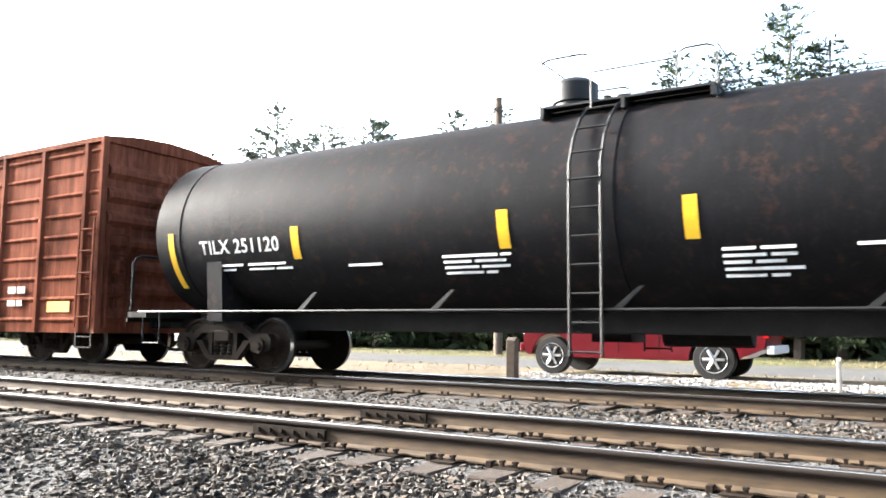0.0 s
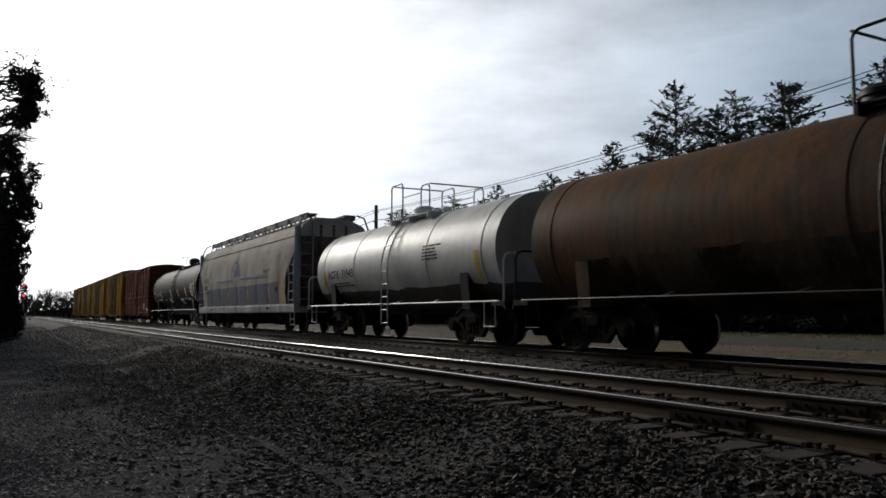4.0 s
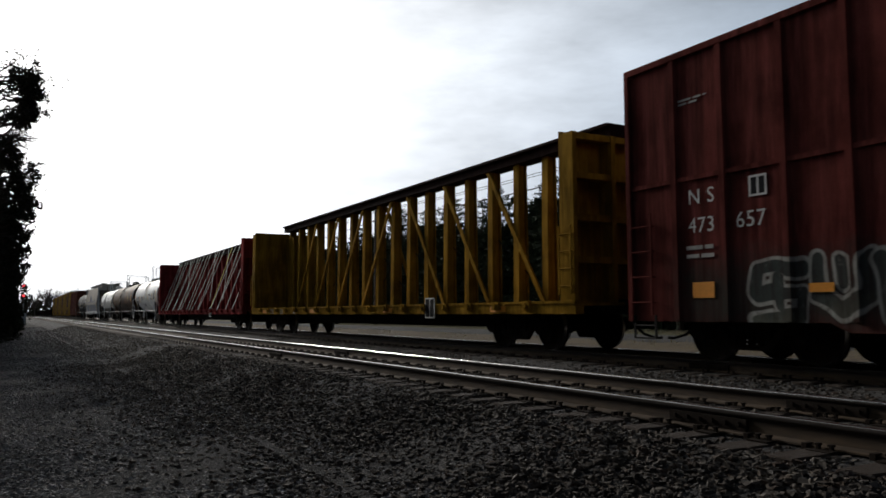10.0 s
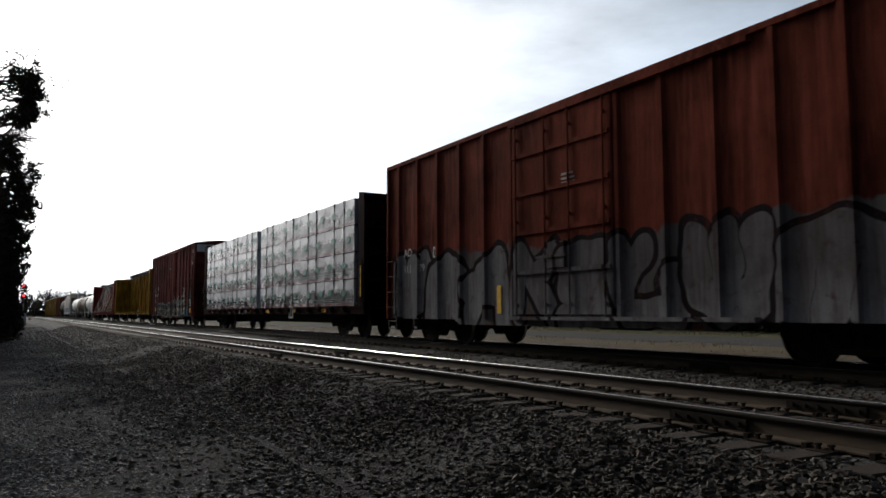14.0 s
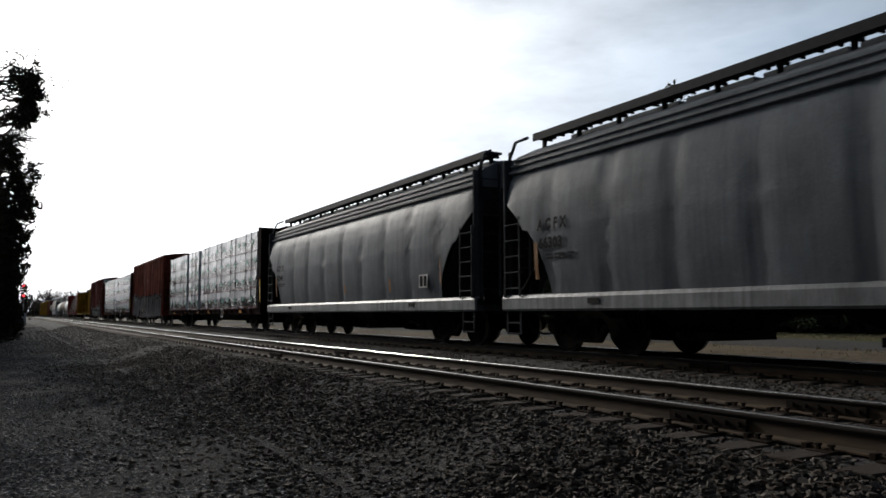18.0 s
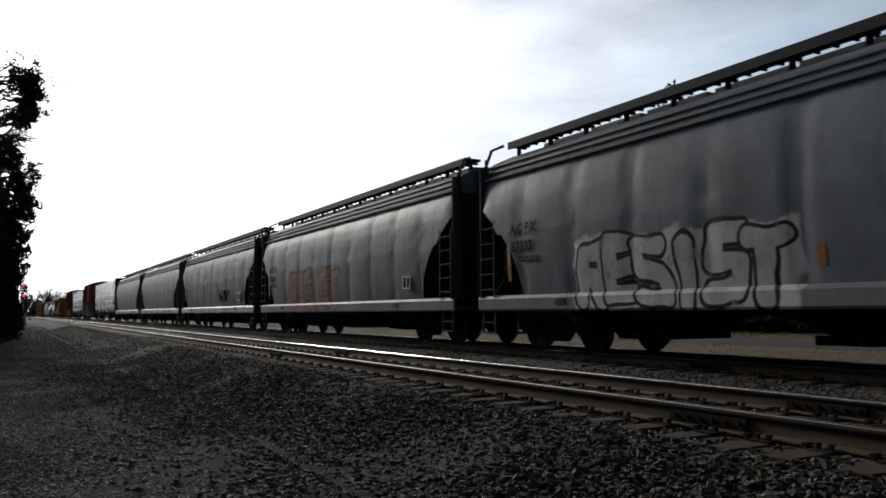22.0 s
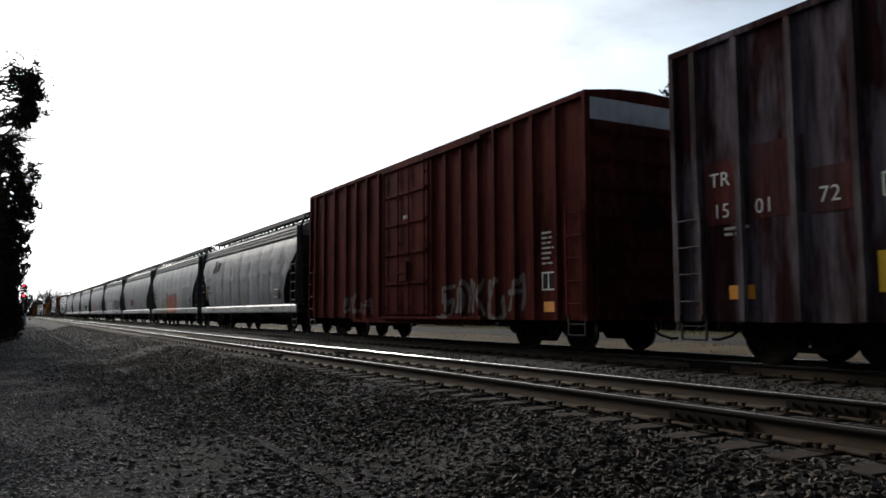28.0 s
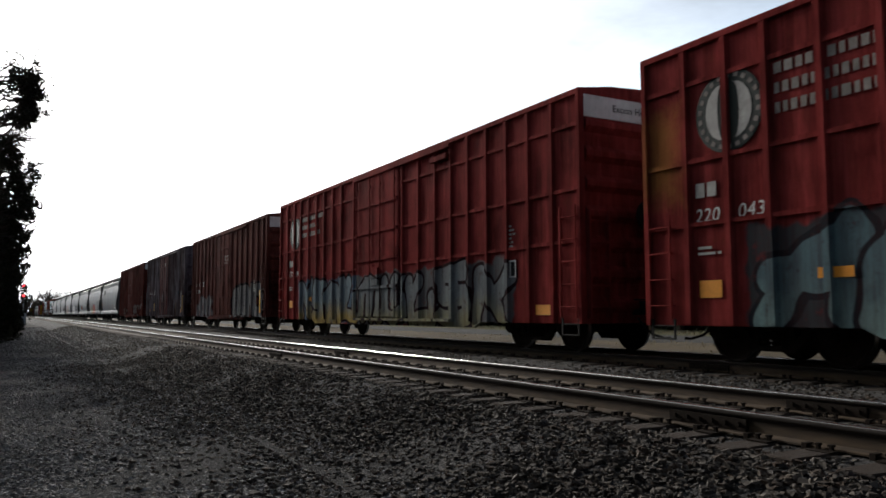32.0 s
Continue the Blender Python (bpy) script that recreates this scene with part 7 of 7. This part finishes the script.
def left_tree(at, height, seed, reach, thick, label, leaves=9000, bare=6, leaf=0.15, twigs=0):
    """A leaning evergreen of the tree belt, with bare twigs towards the light."""
    rnd = random.Random(seed)
    rng = np.random.default_rng(seed)
    t = thing("belt_tree", label, "tree", "trees of the belt", at=pose(*at))
    bm = bmesh.new()
    for k in range(7):
        rod(bm, (0.15 * math.sin(k), 0, height * 0.85 * k / 7 - 0.2), (0.15 * math.sin(k + 1), 0, height * 0.85 * (k + 1) / 7), 0.24 * (1 - k / 8), 8, 0.24 * (1 - (k + 1) / 8))
    part("trunk", bm, "bark", t, smooth=True)
    spots = []
    limbs = bmesh.new()
    n = max(40, leaves // 110)
    for k in range(n):
        f = 0.04 + 0.96 * (k + rnd.random()) / n
        a = rnd.uniform(0, 6.283)
        wide = reach * thick(f) * rnd.uniform(0.55, 1.1)
        z = height * f
        tip = (wide * math.cos(a), wide * math.sin(a), z + rnd.uniform(-0.3, 0.9))
        rod(limbs, (0, 0, z - 0.5), tip, 0.045, 5, 0.01)
        m = leaves // n
        u = rng.uniform(0.2, 1.05, m)
        w = 0.09 + 0.22 * rng.uniform(0, 1, m) ** 1.5
        spots.append(np.stack([u * tip[0] + rng.normal(0, 1, m) * w, u * tip[1] + rng.normal(0, 1, m) * w, z + u * (tip[2] - z) + rng.normal(0, 1, m) * w * 0.8], -1))
    for k in range(bare):
        z = height * rnd.uniform(0.45, 0.95)
        p = Vector((0, 0, z - 0.8))
        lead = rnd.uniform(0.6, 1.0)
        for j in range(5):
            q = p + Vector((lead * reach * rnd.uniform(0.1, 0.3), rnd.uniform(-0.3, 0.3), rnd.uniform(0.0, 0.45)))
            rod(limbs, p, q, 0.022 - 0.003 * j, 4, 0.018 - 0.003 * j)
            for _ in range(2):
                rod(limbs, q, q + Vector((rnd.uniform(0.0, 0.5), rnd.uniform(-0.4, 0.4), rnd.uniform(-0.3, 0.5))), 0.008, 3, 0.003)
            p = q
    def spread(p, way, long, depth, leafy):
        """A limb that forks into finer twigs; the last ones carry a few leaves."""
        q = p + way * long
        rod(limbs, p, q, 0.004 + 0.009 * depth, 4 if depth else 3, 0.003 + 0.006 * depth)
        if depth == 0:
            if leafy:
                m = rnd.randint(1, 5)
                u = rng.uniform(0.2, 1.1, (m, 1))
                spots.append(np.array(p)[None] + u * np.array(way * long)[None] + rng.normal(0, 0.05, (m, 3)))
            return
        for k in range(4):
            turn = (way + Vector((rnd.uniform(-0.6, 0.7), rnd.uniform(-0.7, 0.7), rnd.uniform(-0.55, 0.7)))).normalized()
            spread(p + way * long * rnd.uniform(0.45, 1.0), turn, long * rnd.uniform(0.45, 0.75), depth - 1, leafy)

    for k in range(twigs):
        f = 0.08 + 0.9 * (k + rnd.random()) / twigs
        w = reach * thick(f)
        way = Vector((1, rnd.uniform(-0.6, 0.6), rnd.uniform(-0.2, 0.6))).normalized()
        gap = 0.70 < f < 0.79
        spread(Vector((w * rnd.uniform(0.25, 0.55), rnd.uniform(-0.5, 0.5), height * f - 0.2)), way, reach * (0.32 if gap else 0.26) * rnd.uniform(0.7, 1.2), 3, not gap)
    part("branchwork", limbs, "bark", t)
    part("crown", tuft_mesh("crown", np.concatenate(spots), leaf, "hedge", seed, 0.9, None, 0.4), None, t)
    return t


def belt():
    full = lambda f: 1.0 - 0.55 * f
    rnd = random.Random(77)
    left_tree((-1.3, 31, -0.7), 10.4, 51, 2.15, lambda f: 1.0 if f > 0.79 else (0.45 if f > 0.62 else (0.9 if f > 0.38 else 0.66)), "tall dark tree with a ragged crown over the path", 9000, 3, 0.07, 130)
    left_tree((-1.7, 38, -0.7), 8.0, 52, 1.8, full, "dense dark evergreen beside the path", 9000, 6, 0.12, 26)
    left_tree((-1.6, 46, -0.7), 8.0, 53, 1.9, full, "dense dark evergreen beside the path", 9000, 6, 0.13, 22)
    left_tree((-1.4, 55, -0.7), 7.2, 54, 2.0, full, "dense dark evergreen beside the path", 8000, 6, 0.14, 18)
    for k in range(8):
        left_tree((-1.8 + 0.09 * 11 * k * 0.12 + rnd.uniform(-0.8, 0.5), 64 + 11 * k, -0.7), rnd.uniform(5, 7.5), 55 + k, 2.2, full, "dark evergreen of the belt, in view ahead or added out of view", 5000)
    # Out of view beside and behind the camera, added to block low sky light.
    for k in range(15):
        left_tree((-5.8 + rnd.uniform(-0.6, 0.6), -30 + 4.6 * k, -0.7), rnd.uniform(9.5, 11.5), 70 + k, 2.7, lambda f: 1.0 - 0.35 * f, "dark evergreen of the belt, in view ahead or added out of view", 5000, 0, 0.42)
    rng = np.random.default_rng(15)
    n = 30000
    y = rng.uniform(10, 150, n)
    y[:9000] = rng.uniform(110, 260, 9000)
    x = -2.4 + rng.normal(0, 0.7, n) + 0.017 * (y - 30)
    z = -0.65 + rng.uniform(0, 1, n) * (2.6 + 0.8 * np.sin(y * 0.6))
    me = tuft_mesh("hedge", np.stack([x, y, z], -1), 0.2, "hedge", 16, 1.0)
    tagged(new("hedge", me), "dark overgrown hedge along the gravel path", "hedge", kind="stuff")


belt()


def far_woods():
    """The grey bare wood at the end of the view and the low woods round the place."""
    rnd = random.Random(9)
    for k in range(9):
        t = thing("bare_tree", "bare grey deciduous tree in the distance", "tree", "distant bare trees", at=pose(6 + 3.6 * k + rnd.uniform(-1, 1), 420 + rnd.uniform(-25, 25), -0.8))
        h = rnd.uniform(10, 17)
        bm = bmesh.new()
        rod(bm, (0, 0, 0), (0, 0, h * 0.5), 0.3, 6, 0.2)
        part("trunk", bm, "bark", t)
        bm = bmesh.new()
        for j in range(60):
            p = Vector((0, 0, h * rnd.uniform(0.25, 0.55)))
            d = Vector((rnd.uniform(-1, 1), rnd.uniform(-1, 1), rnd.uniform(0.5, 1.4))).normalized()
            q = p + d * h * rnd.uniform(0.15, 0.3)
            rod(bm, p, q, 0.1, 4, 0.05)
            for _ in range(4):
                e = q + (d + Vector((rnd.uniform(-0.7, 0.7), rnd.uniform(-0.7, 0.7), rnd.uniform(0, 0.7)))).normalized() * h * rnd.uniform(0.12, 0.25)
                rod(bm, q, e, 0.05, 3, 0.02)
        part("crown", bm, "bark", t)
    rng = np.random.default_rng(3)
    n = 30000
    a = rng.uniform(0, 2 * np.pi, n)
    r = rng.uniform(430, 520, n)
    x, y = r * np.sin(a), r * np.cos(a)
    z = rng.uniform(0, 1, n) ** 1.3 * (8 + 4 * np.sin(a * 31) * np.sin(a * 11))
    me = tuft_mesh("far_wood", np.stack([x, y, z - 1.0], -1), 2.2, "hedge", 4, 0.8)
    tagged(new("far_wood", me), "low grey wood on the horizon", "woods", kind="stuff")


far_woods()


# ---- poles, wires, signal ----
def utility_pole(y):
    p = thing("utility_pole", "weathered brown wooden utility pole carrying cables", "utility pole", "utility poles", at=pose(26.2, y, -0.2))
    bm = bmesh.new()
    rod(bm, (0, 0, -0.3), (0, 0, 9.9), 0.17, 12, 0.14)
    part("pole", bm, "pole", p, smooth=True)
    for x, z in ((-0.25, 9.35), (0.25, 9.35), (-0.22, 8.5)):
        bm = bmesh.new()
        rod(bm, (x * 0.5, 0, z), (x, 0, z), 0.025, 6)
        rod(bm, (x, 0, z), (x, 0, z + 0.1), 0.04, 8, 0.025)
        part("insulator", bm, "steel", p)


pole_ys = [-76, -31, 13.8, 59, 104, 149]
for y in pole_ys:
    utility_pole(y)


def wires():
    for x, z, r in ((25.95, 9.25, 0.018), (26.45, 9.25, 0.018), (25.98, 8.4, 0.035)):
        t = thing("overhead_wire", "thin black overhead wire sagging between poles", "cable", "overhead wires", at=pose(x, 0, 0))
        for a, b in zip(pole_ys, pole_ys[1:]):
            bm = bmesh.new()
            pts = [(0, a + (b - a) * k / 14, z - 0.55 * (1 - (2 * k / 14 - 1) ** 2)) for k in range(15)]
            pipe(bm, pts, r, 5)
            part("span", bm, "wire", t)


wires()


def glow(name, colour, strength):
    m, t, s, where = base_material(name)
    s.inputs["Base Color"].default_value = (*colour, 1)
    s.inputs["Emission Color"].default_value = (*colour, 1)
    s.inputs["Emission Strength"].default_value = strength
    return m


def railway_signal():
    MAT["red_lamp"] = glow("red_signal_lamp", (1.0, 0.05, 0.06), 2.5)
    MAT["silver"] = plain("aluminium_paint", (0.5, 0.5, 0.5), 0.5, 0.3, 0.2)
    s = thing("railway_signal", "trackside signal mast with two red lamps", "signal", at=pose(1.9, 175, -0.7))
    bm = bmesh.new()
    rod(bm, (0, 0, 0), (0, 0, 7.6), 0.08, 10)
    part("mast", bm, "silver", s)
    for z in (5.1, 7.0):
        bm = bmesh.new()
        rod(bm, (0, -0.15, z), (0, -0.1, z), 0.48, 20)
        bx(bm, -0.2, 0.2, -0.1, 0.3, z - 0.35, z + 0.35)
        h = part("target", bm, "steel", s, "round black signal target")
        bm = bmesh.new()
        rod(bm, (0, -0.2, z), (0, -0.155, z), 0.24, 16)
        part("lens", bm, "red_lamp", h, "glowing red lens")
    bm = bmesh.new()
    pipe(bm, [(0.3, 0.1, 0), (0.3, 0.1, 7.5)], 0.03)
    pipe(bm, [(0.55, 0.1, 0), (0.55, 0.1, 7.5)], 0.03)
    part("ladder", bm, "steel", s)
    c = thing("signal_cabinet", "silver trackside equipment cabinet", "cabinet", at=pose(1.1, 120, -0.7))
    bm = bmesh.new()
    bx(bm, -0.6, 0.6, -0.4, 0.4, 0.15, 1.6)
    part("case", chamfer(bm, 0.02), "silver", c)
    bm = bmesh.new()
    bx(bm, -0.65, 0.65, -0.45, 0.45, 1.6, 1.68)
    part("lid", bm, "silver", c)
    bm = bmesh.new()
    bx(bm, -0.5, 0.5, -0.3, 0.3, 0, 0.15)
    part("plinth", bm, "boards", c)


railway_signal()


def far_signal():
    s = thing("signal_mast", "short black signal mast behind the train", "signal", at=pose(14.1, 150, -0.6))
    bm = bmesh.new()
    rod(bm, (0, 0, 0), (0, 0, 5.6), 0.07, 8)
    part("mast", bm, "steel", s)
    bm = bmesh.new()
    bx(bm, -0.42, 0.42, -0.1, 0.25, 5.3, 6.5)
    part("signal_head", chamfer(bm, 0.06), "steel", s)
    bm = bmesh.new()
    bx(bm, -0.9, 0.5, -0.05, 0.05, 5.0, 5.1)
    part("bracket", bm, "steel", s)


far_signal()


# ---- vehicles and posts across the tracks ----
def car_paint(name, colour, metal=0.3):
    m, t, s, where = base_material(name)
    n = node(t, "ShaderNodeTexNoise", iVector=where, iScale=2.5, iDetail=5.0).outputs[0]
    t.links.new(blend(t, ramp(t, n, 0.35, 0.7), tuple(c * 0.85 for c in colour), colour), s.inputs["Base Color"])
    s.inputs["Metallic"].default_value = metal
    s.inputs["Roughness"].default_value = 0.32
    s.inputs["Coat Weight"].default_value = 0.6
    return m


MAT["car_red"] = car_paint("red_car_paint", (0.14, 0.006, 0.012))
MAT["car_silver"] = car_paint("silver_car_paint", (0.6, 0.61, 0.62), 0.5)
MAT["tyre"] = plain("tyre_rubber", (0.02, 0.02, 0.02), 0.85, 0, 0.3, 20)
MAT["alloy"] = plain("alloy_wheel", (0.55, 0.55, 0.56), 0.35, 0.8, 0.15, 20, 0)
MAT["glass"] = plain("dark_window_glass", (0.02, 0.022, 0.025), 0.08, 0, 0.1, 4, 0)
MAT["lamp_glass"] = plain("clear_lamp_glass", (0.7, 0.7, 0.72), 0.15, 0, 0.1, 9, 0)
MAT["tail_red"] = plain("red_lamp_glass", (0.4, 0.01, 0.01), 0.2, 0, 0.1, 9, 0)


def pickup(name, label, material, at, canopy=False):
    """A crew-cab pickup, its nose towards +y."""
    v = thing(name, label, "pickup truck", at=at)
    bm = bmesh.new()
    low = [(-2.62, 0.62), (-2.66, 1.02), (-2.60, 1.14), (-0.62, 1.14), (-0.60, 1.16), (1.05, 1.16), (1.25, 1.14), (2.18, 1.06), (2.36, 0.92), (2.40, 0.60), (2.34, 0.45)]
    arch = lambda c: [(c + 0.47 * math.cos(a), 0.40 + 0.47 * math.sin(a)) for a in (math.pi * k / 10 for k in range(11))]
    outline = low + [(2.25, 0.40)] + arch(1.70)[0:] + [(1.2, 0.36), (-1.2, 0.36)] + arch(-1.68) + [(-2.2, 0.45)]
    prism(bm, outline, -0.92, 0.92, "x")
    body = part("body", chamfer(bm, 0.02, 2), material, v, smooth=True)
    bm = bmesh.new()
    a = [bm.verts.new((x, y, 1.14)) for x, y in ((-0.88, -0.66), (0.88, -0.66), (0.88, 1.22), (-0.88, 1.22))]
    b = [bm.verts.new((x, y, 1.74)) for x, y in ((-0.70, -0.50), (0.70, -0.50), (0.70, 0.42), (-0.70, 0.42))]
    for k in range(4):
        bm.faces.new((a[k], a[(k + 1) % 4], b[(k + 1) % 4], b[k]))
    bm.faces.new(b)
    bm.faces.new(a[::-1])
    part("cab", chamfer(bm, 0.04, 2), material, v, smooth=True)
    for s in (-1, 1):
        for y0, y1, t0, t1 in ((-0.55, 0.18, -0.44, 0.14), (0.26, 1.02, 0.20, 0.40)):
            bm = bmesh.new()
            q = [bm.verts.new((s * (0.885 - (z - 1.14) * 0.30) + s * 0.006, y, z)) for y, z in ((y0, 1.22), (y1, 1.22), (t1, 1.66), (t0, 1.66))]
            bm.faces.new(q)
            part("side_window", bm, "glass", v)
        bm = bmesh.new()
        bx(bm, *sorted((s * 0.90, s * 1.10)), 0.86, 0.98, 1.16, 1.34)
        part("mirror", chamfer(bm, 0.02), material, v)
        bm = bmesh.new()
        bx(bm, *sorted((s * 0.62, s * 0.90)), 2.26, 2.385, 0.78, 0.96)
        part("headlight", chamfer(bm, 0.02), "lamp_glass", v)
        bm = bmesh.new()
        bx(bm, *sorted((s * 0.74, s * 0.93)), -2.68, -2.60, 0.82, 1.08)
        part("tail_light", bm, "tail_red", v)
        for y in (0.22, -0.62):
            bm = bmesh.new()
            bx(bm, *sorted((s * 0.918, s * 0.924)), y - 0.006, y + 0.006, 0.5, 1.14)
            part("door_seam", bm, "black", v)
    bm = bmesh.new()
    q = [bm.verts.new((x, y, z)) for x, y, z in ((-0.78, 1.16, 1.19), (0.78, 1.16, 1.19), (0.64, 0.47, 1.69), (-0.64, 0.47, 1.69))]
    bm.faces.new(q)
    part("windscreen", bm, "glass", v)
    bm = bmesh.new()
    bx(bm, -0.9, 0.9, -2.78, -2.64, 0.52, 0.68)
    part("rear_bumper", chamfer(bm, 0.02), "lamp_glass", v)
    bm = bmesh.new()
    bx(bm, -0.92, 0.92, 2.36, 2.48, 0.46, 0.66)
    part("front_bumper", chamfer(bm, 0.03), material, v)
    bm = bmesh.new()
    bx(bm, -0.5, 0.5, 2.31, 2.405, 0.70, 0.95)
    part("grille", bm, "black", v)
    if canopy:
        bm = bmesh.new()
        bx(bm, -0.86, 0.86, -2.55, -0.66, 1.14, 1.66)
        part("canopy", chamfer(bm, 0.05, 2), material, v)
    for y in (1.70, -1.68):
        for s in (-1, 1):
            bm = bmesh.new()
            turned_part(bm, [(s * 0.70, 0.30, 0.40), (s * 0.70, 0.385, 0.40), (s * 0.73, 0.40, 0.40), (s * 0.90, 0.40, 0.40), (s * 0.93, 0.385, 0.40), (s * 0.935, 0.27, 0.40)], 28, "x")
            bmesh.ops.translate(bm, verts=list(bm.verts), vec=(0, y, 0))
            w = part("wheel", bm, "tyre", v, "black tyre on an alloy rim", smooth=True)
            bm = bmesh.new()
            turned_part(bm, [(s * 0.86, 0.265, 0.40), (s * 0.94, 0.265, 0.40), (s * 0.925, 0.22, 0.40), (s * 0.90, 0.20, 0.40)], 24, "x")
            for k in range(6):
                an = k * math.pi / 3
                rod(bm, (s * 0.925, 0, 0.40), (s * 0.925, 0.21 * math.cos(an), 0.40 + 0.21 * math.sin(an)), 0.035, 5)
            rod(bm, (s * 0.9, 0, 0.4), (s * 0.945, 0, 0.4), 0.07, 10)
            bmesh.ops.translate(bm, verts=list(bm.verts), vec=(0, y, 0))
            part("rim", bm, "alloy", w)
    return v


pickup("pickup_truck", "bright red pickup parked on the gravel verge", "car_red", pose(16.6, 5.24, -0.17))
PASSING = pickup("pickup_truck", "silver pickup driving along the road", "car_silver", pose(22.6, 27.2, -0.19, 0, 0, 0), canopy=True)


def verge_posts():
    for x, y, h, w, label in ((14.5, 7.3, 0.95, 0.10, "short weathered wooden post on the verge"), (14.6, 1.3, 0.7, 0.035, "thin grey marker post on the verge")):
        p = thing("verge_post", label, "post", "verge posts", at=pose(x, y, -0.4))
        bm = bmesh.new()
        bx(bm, -w, w, -w, w, -0.2, h)
        part("shaft", chamfer(bm, 0.015), "pole" if w > 0.06 else "faded", p)
        bm = bmesh.new()
        prism(bm, [(-w, h), (w, h), (0.0, h + 0.06)], -w, w)
        part("cap", bm, "pole" if w > 0.06 else "faded", p)


verge_posts()


# ---- what moves ----
def motions():
    times = [2.0 * k for k in range(17)]
    for car, mid in TRAIN:
        walk(car, [(t, pose(FAR_TRACK, mid + travelled(t), 0)) for t in times])
    for b, mid, m, _ in BUNDLES:
        walk(b, [(t, pose(FAR_TRACK, mid + travelled(t), 0) @ m) for t in times])
    for w, place, d in WHEELSETS:
        spin = lambda t: -math.degrees((place + travelled(t)) / WHEEL)
        seen = [k / 30 for k in range(961) if -2 < place + travelled(k / 30) < 42]
        if not seen:
            continue
        rows = [(t, pose(0, d, WHEEL, spin(t))) for t in seen]
        if rows[0][0] > 0.1:
            rows.insert(0, (0.0, rows[0][1]))
        if rows[-1][0] < 31.9:
            rows.append((32.0, rows[-1][1]))
        walk(w, rows)
    walk(PASSING, [(t, pose(22.6, 27.2 - 10.0 * t, -0.19, 0, 0, 180)) for t in times])


motions()
